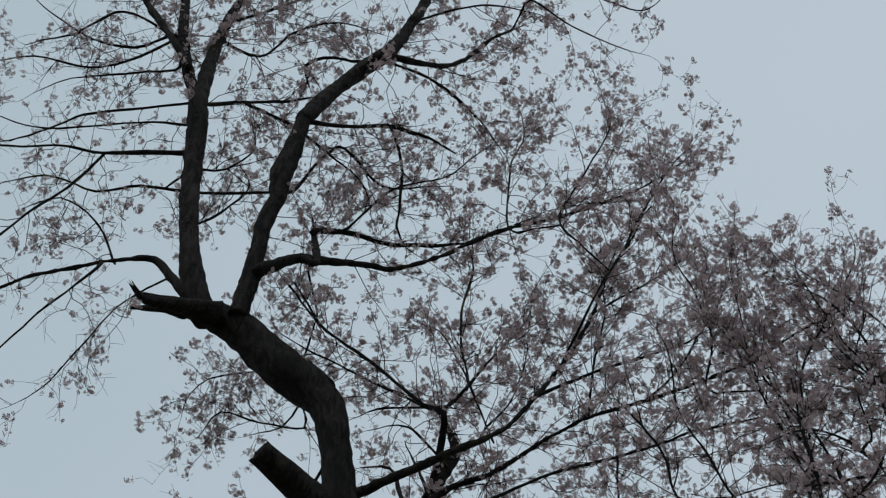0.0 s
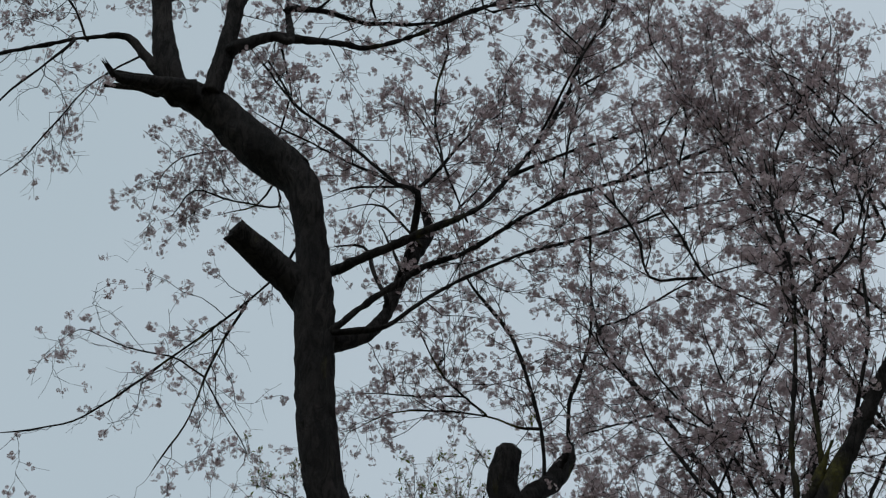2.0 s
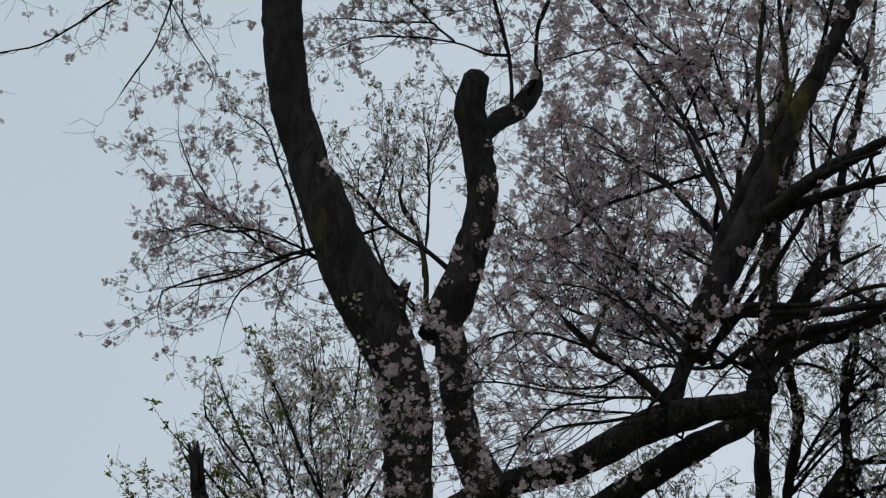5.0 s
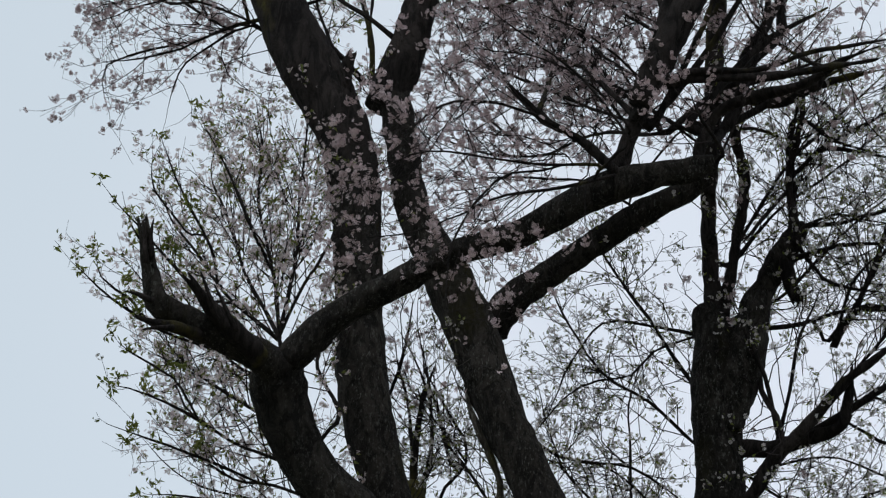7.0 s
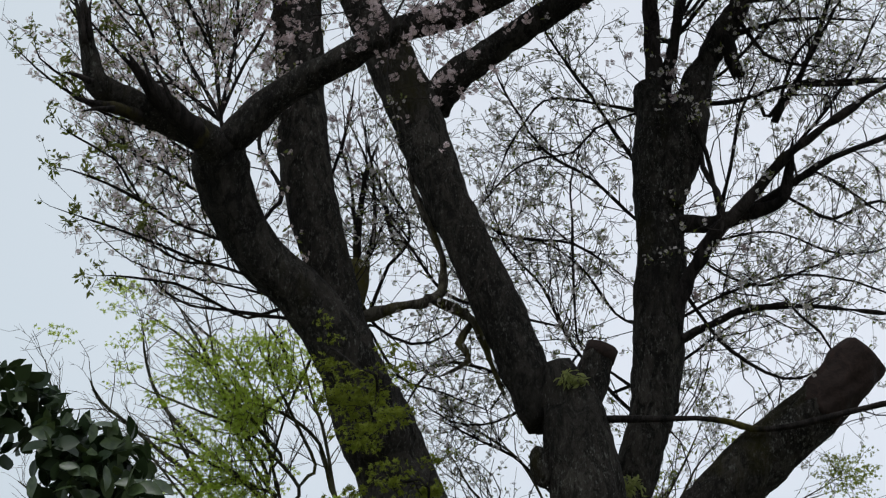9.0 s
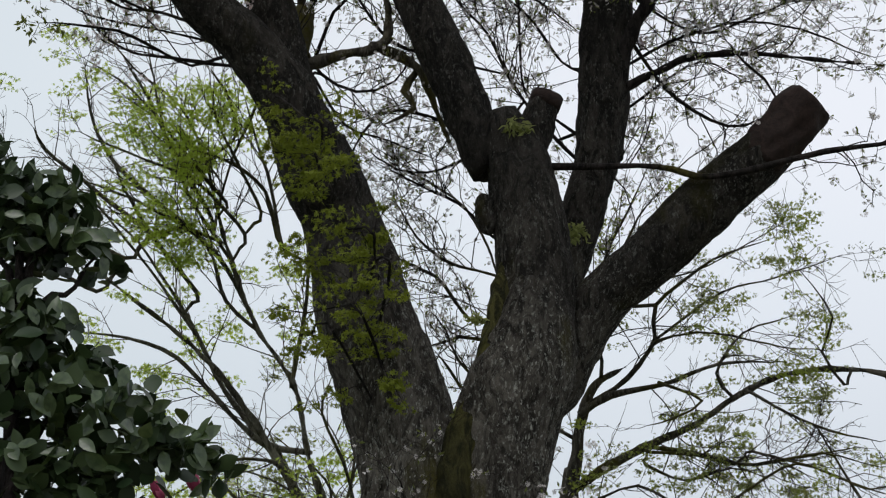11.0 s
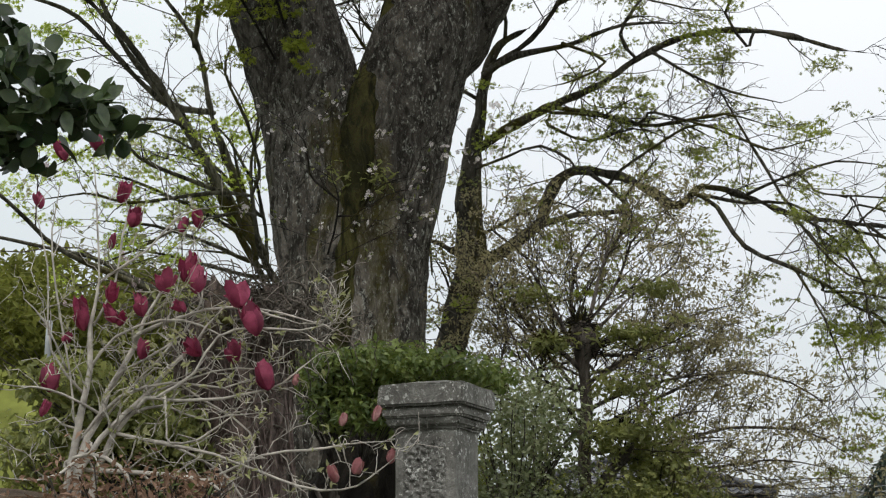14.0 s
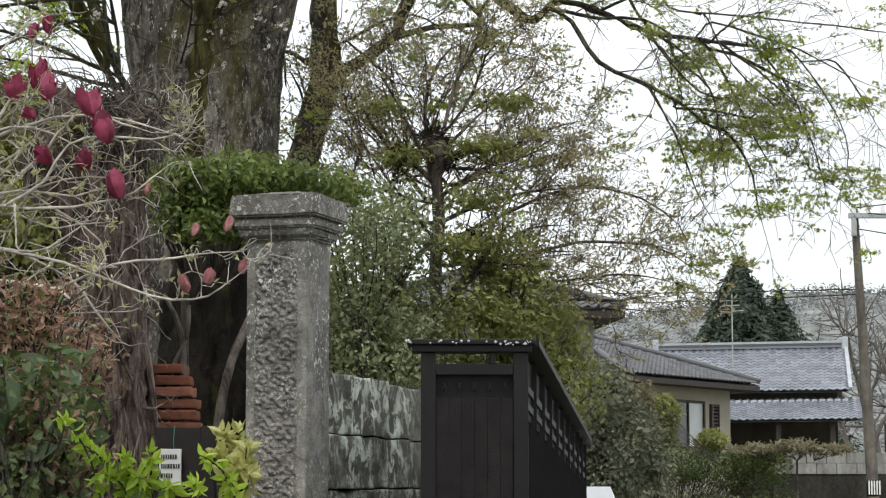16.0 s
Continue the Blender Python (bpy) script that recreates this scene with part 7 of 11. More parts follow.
# leafy sprays in front of the trunk
limb(cherry, "shoot", [(-1.601, 11.893, 5.009, 0.009), (-1.61, 10.88, 5.11, 0.0075), (-1.75, 11.03, 5.21, 0.0059), (-1.95, 11.16, 5.21, 0.0044), (-2.12, 11.3, 5.29, 0.0029)], 1.1, "spray")
limb(cherry, "shoot", [(-1.63, 11.88, 4.82, 0.009), (-1.78, 10.86, 5.05, 0.0075), (-1.9, 11.09, 5.06, 0.0059), (-2.06, 11.31, 5.17, 0.0043)], 1.1, "spray")
limb(cherry, "shoot", [(-1.74, 11.87, 5.43, 0.009), (-1.55, 10.89, 5.54, 0.0076), (-1.69, 11.04, 5.63, 0.006), (-1.87, 11.18, 5.68, 0.0045), (-2.03, 11.32, 5.68, 0.0029)], 1.1, "spray")
limb(cherry, "shoot", [(-1.677, 11.881, 5.241, 0.009), (-1.48, 10.9, 5.38, 0.0076), (-1.6, 11.05, 5.42, 0.006), (-1.81, 11.19, 5.49, 0.0044), (-1.98, 11.33, 5.53, 0.0029)], 1.1, "spray")
limb(cherry, "shoot", [(-2, 11.7, 6.22, 0.009), (-1.87, 10.84, 5.97, 0.0077), (-1.89, 11.09, 5.94, 0.006), (-2.08, 11.31, 6.16, 0.0044)], 1.4, "spray")
limb(cherry, "shoot", [(-2, 11.7, 6.22, 0.009), (-1.83, 10.85, 6.16, 0.0078), (-1.95, 11, 6.26, 0.0062), (-2.1, 11.14, 6.43, 0.0045), (-2.29, 11.27, 6.56, 0.003)], 1.5, "spray")
finish_tree(cherry, TWIG)


def sleeve(name, rows, mat, label, rough, seed):
    q = curve_points(rows, 0.03)
    put(name, mesh_from(name, *tube(q[:, :3], q[:, 3], 44, rough, seed), mat), cherry, label)


sleeve("stripped_wood", [(0.48, 12.22, 6.404, 0.142), (0.537, 12.208, 6.466, 0.148), (0.663, 12.182, 6.604, 0.151), (0.74, 12.172, 6.69, 0.147), (0.786, 12.165, 6.74, 0.138)], CUT_WOOD, "reddish brown wood where the bark is gone", 1.5, 5)
sleeve("stub_end", [(*(-0.758, 12.277, 6.804), 0.097), (*(-0.733, 12.278, 6.883), 0.094)], CUT_WOOD, "dark sawn stub end", 0.5, 6)
sleeve("burl", [(*(-1.082, 12.102, 6.189), 0.03), (*(-1.101, 12.1, 6.137), 0.055), (*(-1.092, 12.101, 6.068), 0.062), (*(-1.07, 12.103, 5.999), 0.05), (*(-1.051, 12.104, 5.965), 0.02)], BARK_OLD, "rounded bark burl", 1.5, 9)
sleeve("moss", [(-0.979, 12.06, 5.774, 0.02), (-0.992, 11.989, 5.487, 0.07), (-1.019, 11.937, 5.212, 0.09), (-1.077, 11.881, 4.94, 0.10), (-1.173, 11.80, 4.667, 0.11), (-1.226, 11.745, 4.404, 0.11), (-1.25, 11.71, 4.148, 0.1), (-1.275, 11.67, 3.87, 0.08), (-1.29, 11.65, 3.6, 0.065), (-1.305, 11.635, 3.3, 0.055), (-1.30, 11.63, 3.0, 0.04)], MOSS, "deep green and brown moss in the fork", 1.4, 23)
# sleeve added round the trunk foot to paint the hollow's shade
sleeve("rotten_foot", [(*(-1.105, 11.296, 0.116), 0.36), (*(-1.112, 11.295, 1.604), 0.33), (*(-1.123, 11.345, 2.225), 0.31), (*(-1.126, 11.445, 2.632), 0.27), (*(-1.13, 11.645, 2.827), 0.2)], HOLLOW_SHADE, "dark damp rotten wood at the hollow foot", 1.6, 19)
for at, r, n in (((-0.598, 12.386, 6.047), 0.08, 160), ((-0.894, 12.067, 6.605), 0.08, 120), ((-1.122, 11.797, 5.347), 0.05, 60), ((-1.23, 11.836, 4.816), 0.05, 60), ((-1.345, 11.622, 4.205), 0.12, 70), ((-1.107, 11.648, 4.204), 0.12, 60)):
    v, f = foliage_cloud([(at, (r, r * 0.7, r * 0.8))], n, NARROW, (0.025, 0.06), 0.5, 0.2, int(at[2] * 100))
    put("leaf_tuft", mesh_from("leaf_tuft", v, [f], LEAF_OLIVE, False), cherry, "small fresh sprouting leaves", "stuff")

maple = tree("maple_tree", "several-stemmed maple with fresh yellow-green leaves", (-2.2, 14, 0), BARK_MAPLE, BARK_MAPLE, BARK_MAPLE)
limb(maple, "trunk", [(-1.78, 13.89, -0.1, 0.0482), (-1.78, 13.89, 1.8, 0.0423), (-1.78, 13.89, 2.6, 0.0406), (-1.78, 13.89, 3.1, 0.0394), (-1.78, 13.89, 3.5, 0.0386), (-1.89, 13.87, 3.92, 0.0335), (-2.07, 13.85, 4.24, 0.0282)], 0, "")
limb(maple, "limb", [(-2.03, 13.85, 4.21, 0.0427), (-2.27, 13.75, 4.59, 0.0370), (-2.47, 13.64, 4.94, 0.0314), (-2.78, 13.52, 5.43, 0.0215), (-3.05, 13.39, 5.73, 0.0158), (-3.35, 13.25, 5.96, 0.0129), (-3.61, 13.11, 6.15, 0.0100)], 0.5, "maple")
limb(maple, "limb", [(-2.07, 13.85, 4.21, 0.0342), (-2.22, 13.77, 4.7, 0.0271), (-2.34, 13.69, 5.05, 0.0200), (-2.44, 13.61, 5.52, 0.0173), (-2.68, 13.51, 5.9, 0.0144), (-2.88, 13.41, 6.45, 0.0116), (-3, 13.32, 6.96, 0.0088), (-3.11, 13.24, 7.44, 0.0059)], 0.5, "maple")
limb(maple, "branch", [(-2.38, 13.8, 5.14, 0.0217), (-2.63, 13.67, 5.17, 0.0198), (-2.89, 13.53, 5.4, 0.0161), (-3.16, 13.39, 5.66, 0.0143), (-3.45, 13.24, 5.77, 0.0107), (-3.76, 13.07, 5.77, 0.0071)], 0.8, "maple")
limb(maple, "branch", [(-2.53, 13.77, 5.04, 0.0234), (-2.88, 13.62, 5.5, 0.0181), (-3.08, 13.49, 5.88, 0.0145), (-3.28, 13.36, 6.22, 0.0109), (-3.48, 13.23, 6.48, 0.0073), (-3.77, 13.07, 6.66, 0.0054)], 0.8, "maple")
limb(maple, "branch", [(-2.45, 13.58, 5.54, 0.0161), (-2.37, 13.49, 5.96, 0.0144), (-2.33, 13.4, 6.38, 0.0108), (-2.44, 13.28, 6.8, 0.009), (-2.5, 13.17, 7.14, 0.0054)], 0.9, "maple")
limb(maple, "branch", [(-2.67, 13.54, 5.88, 0.0144), (-2.85, 13.4, 6.03, 0.0126), (-2.97, 13.27, 6.36, 0.0108), (-3.27, 13.1, 6.62, 0.009), (-3.55, 12.92, 6.79, 0.0054)], 0.9, "maple")
limb(maple, "branch", [(-2.87, 13.5, 6.36, 0.0128), (-3.07, 13.35, 6.66, 0.011), (-3.2, 13.22, 6.96, 0.0091), (-3.29, 13.09, 7.34, 0.0073), (-3.35, 12.98, 7.68, 0.0055)], 0.9, "maple")
limb(maple, "branch", [(-2.95, 13.48, 6.67, 0.011), (-2.83, 13.37, 7.01, 0.0092), (-2.67, 13.27, 7.35, 0.0074), (-2.61, 13.14, 7.64, 0.0055)], 0.9, "maple")
limb(maple, "branch", [(-3.03, 13.46, 7.01, 0.0093), (-3.19, 13.29, 7.34, 0.0093), (-3.44, 13.09, 7.54, 0.0074), (-3.59, 12.91, 7.7, 0.0055)], 0.9, "maple")
limb(maple, "branch", [(-3.07, 13.45, 5.86, 0.0126), (-3.33, 13.26, 6.22, 0.009), (-3.58, 13.05, 6.54, 0.0072), (-3.78, 12.85, 6.7, 0.0054)], 1.1, "maple")
limb(maple, "branch", [(-2.25, 13.62, 4.56, 0.0159), (-2.48, 13.51, 4.65, 0.0141), (-2.74, 13.39, 4.77, 0.0105), (-2.9, 13.29, 4.97, 0.007)], 0.7, "maple")
limb(maple, "branch", [(-2.04, 13.65, 4.24, 0.0158), (-2.08, 13.57, 4.66, 0.0123), (-2.02, 13.52, 5, 0.0088), (-2.09, 13.44, 5.35, 0.0071)], 0.6, "maple")
limb(maple, "limb", [(-1.26, 9.42, 2.98, 0.0162), (-1.61, 9.19, 3.1, 0.0160), (-1.87, 8.97, 3.21, 0.0145), (-2.08, 8.76, 3.28, 0.0119), (-2.2, 8.56, 3.37, 0.0094), (-2.3, 8.35, 3.46, 0.0075), (-2.47, 8.13, 3.53, 0.0057)], 0.3, "bare")
limb(maple, "branch", [(-2.1, 9.26, 3.36, 0.0094), (-2.32, 8.87, 3.36, 0.0076), (-2.45, 8.49, 3.37, 0.0059), (-2.54, 8.11, 3.31, 0.0042)], 0.3, "bare")
limb(maple, "branch", [(-2.86, 13.3, 6.67, 0.0127), (-3.1, 13.17, 6.94, 0.0109), (-3.3, 13.04, 7.18, 0.0091), (-3.5, 12.91, 7.37, 0.0073), (-3.69, 12.78, 7.47, 0.0055)], 1.3, "maple")
limb(maple, "branch", [(-2.74, 13.32, 6.45, 0.0126), (-2.98, 13.19, 6.72, 0.0108), (-3.25, 13.05, 6.83, 0.009), (-3.51, 12.91, 6.9, 0.0072), (-3.7, 12.78, 6.97, 0.0054)], 1.3, "maple")
limb(maple, "branch", [(-2.64, 13.34, 6.6, 0.0127), (-2.81, 13.2, 6.95, 0.0109), (-2.9, 13.08, 7.17, 0.0091), (-2.93, 12.97, 7.44, 0.0054)], 1.3, "maple")
limb(maple, "branch", [(-2.5, 13.37, 6.38, 0.0126), (-2.56, 13.26, 6.72, 0.0108), (-2.65, 13.13, 6.99, 0.009), (-2.71, 13.02, 7.26, 0.0054)], 1.3, "maple")
limb(maple, "branch", [(-2.99, 13.27, 6.44, 0.0126), (-3.25, 13.1, 6.54, 0.0108), (-3.47, 12.94, 6.61, 0.0089), (-3.72, 12.77, 6.66, 0.0053)], 1.3, "maple")
limb(maple, "branch", [(-2.24, 13.50, 4.55, 0.0139), (-2.50, 13.35, 4.49, 0.0117), (-2.77, 13.20, 4.44, 0.0102), (-3.01, 13.05, 4.46, 0.0067), (-3.21, 12.90, 4.40, 0.0067)], 0.8, "maple")
limb(maple, "branch", [(-2.15, 13.43, 4.41, 0.0122), (-2.4, 13.29, 4.32, 0.0103), (-2.68, 13.13, 4.16, 0.0085), (-2.94, 12.97, 4, 0.0051)], 0.8, "maple")
limb(maple, "branch", [(-2.01, 13.45, 4.7, 0.0122), (-2.07, 13.34, 4.96, 0.0104), (-2.19, 13.22, 5.22, 0.0087), (-2.11, 13.13, 5.48, 0.0052)], 0.8, "maple")
limb(maple, "branch", [(-2.56, 13.36, 4.98, 0.0105), (-2.78, 13.21, 4.95, 0.0087), (-2.95, 13.07, 4.78, 0.0069), (-3.16, 12.92, 4.61, 0.0051)], 0.7, "maple")
limb(maple, "limb", [(-2.05, 14.05, 4.08, 0.0259), (-2.28, 13.95, 4.5, 0.0217), (-2.46, 13.85, 4.91, 0.0174), (-2.62, 13.75, 5.29, 0.0130)], 0.25, "maple")
limb(maple, "limb", [(-2.04, 14.05, 4.19, 0.0202), (-2.17, 13.93, 4.6, 0.0158), (-2.26, 13.82, 5.01, 0.0115)], 0.25, "maple")
limb(maple, "branch", [(-2.13, 13.84, 4.18, 0.0142), (-2.4, 13.73, 4.29, 0.0124), (-2.69, 13.6, 4.36, 0.0106), (-3.01, 13.47, 4.37, 0.007)], 0.8, "maple")
limb(maple, "branch", [(-2.2, 13.83, 4.36, 0.0143), (-2.5, 13.71, 4.52, 0.0107), (-2.83, 13.57, 4.64, 0.0089), (-3.09, 13.45, 4.68, 0.0053)], 0.8, "maple")
limb(maple, "branch", [(-2.17, 13.83, 4.58, 0.0125), (-2.3, 13.74, 4.74, 0.0089), (-2.57, 13.63, 4.93, 0.0071), (-2.86, 13.5, 5.01, 0.0053)], 0.8, "maple")
limb(maple, "branch", [(-2.09, 13.84, 4.08, 0.0124), (-2.36, 13.73, 4.13, 0.0089), (-2.65, 13.61, 4.18, 0.0071), (-2.94, 13.48, 4.19, 0.0053)], 0.8, "maple")
limb(maple, "branch", [(-2.09, 14.25, 4.48, 0.0129), (-2.15, 14.14, 4.83, 0.0092), (-2.1, 14.04, 5.18, 0.0073)], 0.8, "maple")
limb(maple, "branch", [(-2.93, 13.50, 6.36, 0.0182), (-3.25, 13.40, 6.65, 0.0182), (-3.62, 13.30, 6.98, 0.0147), (-3.76, 13.20, 7.30, 0.0110), (-3.79, 13.10, 7.58, 0.0074)], 1.0, "maple")
limb(maple, "branch", [(-3.01, 13.50, 6.67, 0.0147), (-3.26, 13.37, 7.10, 0.0147), (-3.40, 13.23, 7.41, 0.0110), (-3.52, 13.10, 7.60, 0.0073)], 1.2, "maple")
limb(maple, "branch", [(-3.38, 13.50, 6.53, 0.0146), (-3.74, 13.37, 6.81, 0.0147), (-4.05, 13.23, 7.05, 0.0110), (-4.10, 13.10, 7.15, 0.0073)], 1.0, "maple")
limb(maple, "branch", [(-3.56, 13.50, 6.38, 0.0146), (-4.03, 13.37, 6.67, 0.0110), (-4.31, 13.23, 6.98, 0.0110), (-4.41, 13.10, 7.29, 0.0073)], 1.0, "maple")
limb(maple, "branch", [(-3.73, 13.50, 6.16, 0.0145), (-4.08, 13.37, 6.32, 0.0109), (-4.30, 13.23, 6.32, 0.0108), (-4.49, 13.10, 6.44, 0.0072)], 0.9, "maple")
limb(maple, "branch", [(-2.84, 13.50, 7.22, 0.0111), (-2.89, 13.30, 7.42, 0.0111), (-2.96, 13.10, 7.49, 0.0073)], 0.8, "maple")
limb(maple, "branch", [(-2.56, 13.50, 6.50, 0.0145), (-2.62, 13.37, 6.76, 0.0109), (-2.82, 13.23, 6.91, 0.0109), (-3.01, 13.10, 6.95, 0.0072)], 0.8, "maple")
limb(maple, "branch", [(-3.07, 13.50, 6.13, 0.0145), (-3.35, 13.37, 6.48, 0.0145), (-3.51, 13.23, 6.75, 0.0109), (-3.57, 13.10, 6.97, 0.0072)], 0.8, "maple")
limb(maple, "branch", [(-2.10, 14.20, 4.35, 0.0109), (-2.40, 14.10, 4.55, 0.0073), (-2.75, 14.00, 4.65, 0.0047)], 1.0, "olive")
limb(maple, "branch", [(-2.14, 14.20, 4.57, 0.0110), (-2.44, 14.10, 4.85, 0.0073), (-2.87, 14.00, 4.95, 0.0047)], 1.0, "olive")
limb(maple, "branch", [(-2.18, 14.20, 4.80, 0.0110), (-2.37, 14.10, 5.12, 0.0073), (-2.69, 14.00, 5.36, 0.0048)], 1.0, "olive")
limb(maple, "branch", [(-2.08, 14.20, 4.20, 0.0109), (-2.32, 14.10, 4.29, 0.0072), (-2.67, 14.00, 4.32, 0.0047)], 1.0, "olive")
limb(maple, "branch", [(-2.16, 14.20, 5.02, 0.0092), (-2.23, 14.10, 5.30, 0.0073), (-2.44, 14.00, 5.58, 0.0048)], 1.0, "olive")
limb(maple, "branch", [(-2.07, 14.20, 4.05, 0.0109), (-2.39, 14.10, 4.04, 0.0072), (-2.77, 14.00, 4.06, 0.0047)], 1.0, "olive")
finish_tree(maple, TWIG_BROWN)

spreading = tree("spreading_tree", "tree with winding dark limbs and sparse olive spring leaves", (0, 13.6, 0), BARK_GREY, BARK_GREY, BARK_GREY)
limb(spreading, "branch", [(-2.38, 12.37, 7.16, 0.0448), (-2.18, 12.4, 7.2, 0.0413), (-1.98, 12.42, 7.26, 0.0345), (-1.74, 12.44, 7.33, 0.0293), (-1.71, 12.43, 7.54, 0.0225), (-1.78, 12.4, 7.76, 0.0209), (-1.89, 12.37, 8.02, 0.0211), (-1.94, 12.35, 8.25, 0.0142)], 0.4, "young")
limb(spreading, "snag", [(-2.32, 12.59, 7.29, 0.0595), (-2.26, 12.6, 7.45, 0.0563), (-2.26, 12.6, 7.65, 0.0602)], 0, "", "cut")
limb(spreading, "branch", [(-1.79, 12.57, 7.37, 0.0296), (-1.54, 12.57, 7.22, 0.0329), (-1.43, 12.55, 6.94, 0.024), (-1.34, 12.53, 6.7, 0.0153)], 0.5, "young")
limb(spreading, "branch", [(-1.55, 12.61, 7.21, 0.0208), (-1.61, 12.56, 7.07, 0.0276), (-1.54, 12.54, 6.94, 0.0206), (-1.73, 12.48, 6.81, 0.0085)], 0.8, "young")
limb(spreading, "trunk", [(-0.93, 13.57, -0.1, 0.1409), (-0.93, 13.57, 1.25, 0.1258), (-0.93, 13.57, 2.05, 0.1196), (-0.93, 13.57, 2.55, 0.1158), (-0.93, 13.57, 2.95, 0.1128), (-0.9, 13.57, 3.29, 0.1062), (-0.85, 13.57, 3.57, 0.0962), (-0.78, 13.58, 3.85, 0.0965), (-0.72, 13.58, 4.09, 0.0933), (-0.73, 13.58, 4.48, 0.0799), (-0.71, 13.58, 4.73, 0.0628), (-0.69, 13.58, 4.94, 0.042)], 0, "")
limb(spreading, "limb", [(-0.73, 13.58, 4.55, 0.0661), (-0.7, 13.56, 4.8, 0.0541), (-0.65, 13.54, 5.04, 0.0385), (-0.61, 13.53, 5.29, 0.0316), (-0.52, 13.51, 5.46, 0.0246), (-0.34, 13.5, 5.56, 0.0158)], 0.2, "young")
limb(spreading, "limb", [(-0.71, 13.58, 4.06, 0.0484), (-0.46, 13.54, 4.2, 0.0362), (-0.29, 13.5, 4.33, 0.0327), (-0.22, 13.45, 4.51, 0.0378), (-0.08, 13.4, 4.62, 0.0292), (0.2, 13.35, 4.57, 0.0256), (0.4, 13.29, 4.45, 0.0255), (0.54, 13.24, 4.36, 0.0254), (0.68, 13.18, 4.46, 0.0203), (0.92, 13.12, 4.39, 0.0168), (1.21, 13.04, 4.25, 0.015), (1.56, 12.96, 4.18, 0.0116), (1.99, 12.85, 4.1, 0.0066)], 0.35, "olive")
limb(spreading, "branch", [(-0.28, 13.3, 4.27, 0.0237), (-0.05, 13.27, 4.32, 0.0169), (0.21, 13.25, 4.33, 0.0152), (0.24, 13.22, 4.42, 0.0118), (0.43, 13.19, 4.65, 0.0085)], 0.6, "olive")
limb(spreading, "branch", [(0.62, 13.09, 4.4, 0.0151), (0.75, 13.04, 4.31, 0.0167), (0.91, 12.99, 4.06, 0.0149), (1.19, 12.93, 3.91, 0.0132), (1.41, 12.86, 3.76, 0.0098), (1.68, 12.79, 3.55, 0.0065)], 0.7, "olive")
limb(spreading, "limb", [(-0.72, 13.58, 4.78, 0.0349), (-0.46, 13.53, 4.94, 0.0296), (-0.21, 13.47, 5.05, 0.0261), (0.07, 13.4, 5.15, 0.0225), (0.31, 13.33, 5.29, 0.0208), (0.58, 13.25, 5.4, 0.0207), (0.92, 13.17, 5.42, 0.0189), (1.21, 13.08, 5.35, 0.0154), (1.46, 12.98, 5.24, 0.0102), (1.71, 12.89, 5.17, 0.0067)], 0.5, "olive")
limb(spreading, "branch", [(-0.21, 13.4, 5.02, 0.0156), (0.07, 13.32, 4.95, 0.0137), (0.33, 13.25, 4.86, 0.0102), (0.64, 13.16, 4.87, 0.0085), (1, 13.06, 4.91, 0.0068)], 0.8, "olive")
limb(spreading, "branch", [(0.03, 13.2, 4.55, 0.0152), (0.22, 13.15, 4.37, 0.0134), (0.19, 13.1, 4.16, 0.0083), (0.08, 13.05, 3.95, 0.0066), (0.05, 13, 3.71, 0.0049)], 0.7, "olive")
limb(spreading, "limb", [(-0.63, 13.49, 5.26, 0.028), (-0.43, 13.42, 5.36, 0.0209), (-0.12, 13.35, 5.4, 0.0174), (0.23, 13.27, 5.5, 0.0121), (0.64, 13.18, 5.47, 0.0086)], 0.6, "olive")
limb(spreading, "limb", [(-0.59, 13.49, 5.31, 0.021), (-0.33, 13.44, 5.47, 0.0175), (-0.15, 13.38, 5.7, 0.0157), (-0.14, 13.32, 5.9, 0.014), (0.22, 13.26, 6.16, 0.0105), (0.6, 13.19, 6.27, 0.007)], 0.6, "olive")
limb(spreading, "branch", [(-0.14, 13.3, 5.66, 0.0104), (0.1, 13.2, 5.68, 0.0086), (0.43, 13.09, 5.59, 0.0068), (0.89, 12.97, 5.45, 0.0051)], 0.9, "olive")
limb(spreading, "branch", [(0.29, 13.2, 5.28, 0.0103), (0.22, 13.1, 5.39, 0.0085), (0.37, 12.99, 5.6, 0.0068), (0.67, 12.88, 5.66, 0.0051)], 0.9, "olive")
limb(spreading, "branch", [(0.96, 13.16, 5.32, 0.0103), (0.83, 13.07, 5.5, 0.0085), (0.9, 12.97, 5.68, 0.0068), (0.74, 12.88, 5.94, 0.0051)], 0.9, "olive")
limb(spreading, "branch", [(-0.2, 13.2, 4.94, 0.0102), (0.14, 13.12, 4.89, 0.0118), (0.4, 13.04, 4.81, 0.0084), (0.8, 12.95, 4.85, 0.0067), (1.11, 12.85, 4.75, 0.005)], 0.9, "olive")
limb(spreading, "branch", [(0.2, 13.1, 4.56, 0.0084), (0.4, 13.04, 4.68, 0.0084), (0.66, 12.98, 4.79, 0.0067), (0.98, 12.91, 4.66, 0.005), (1.29, 12.84, 4.54, 0.0033)], 0.8, "olive")
limb(spreading, "branch", [(0.62, 13.09, 4.41, 0.01), (0.91, 13, 4.32, 0.01), (1.16, 12.91, 4.29, 0.0083), (1.4, 12.82, 4.13, 0.0066)], 0.8, "olive")
limb(spreading, "branch", [(0.92, 13.07, 4.38, 0.01), (1.11, 12.95, 4.45, 0.0083), (1.43, 12.82, 4.52, 0.0066), (1.73, 12.68, 4.45, 0.0049)], 0.9, "olive")
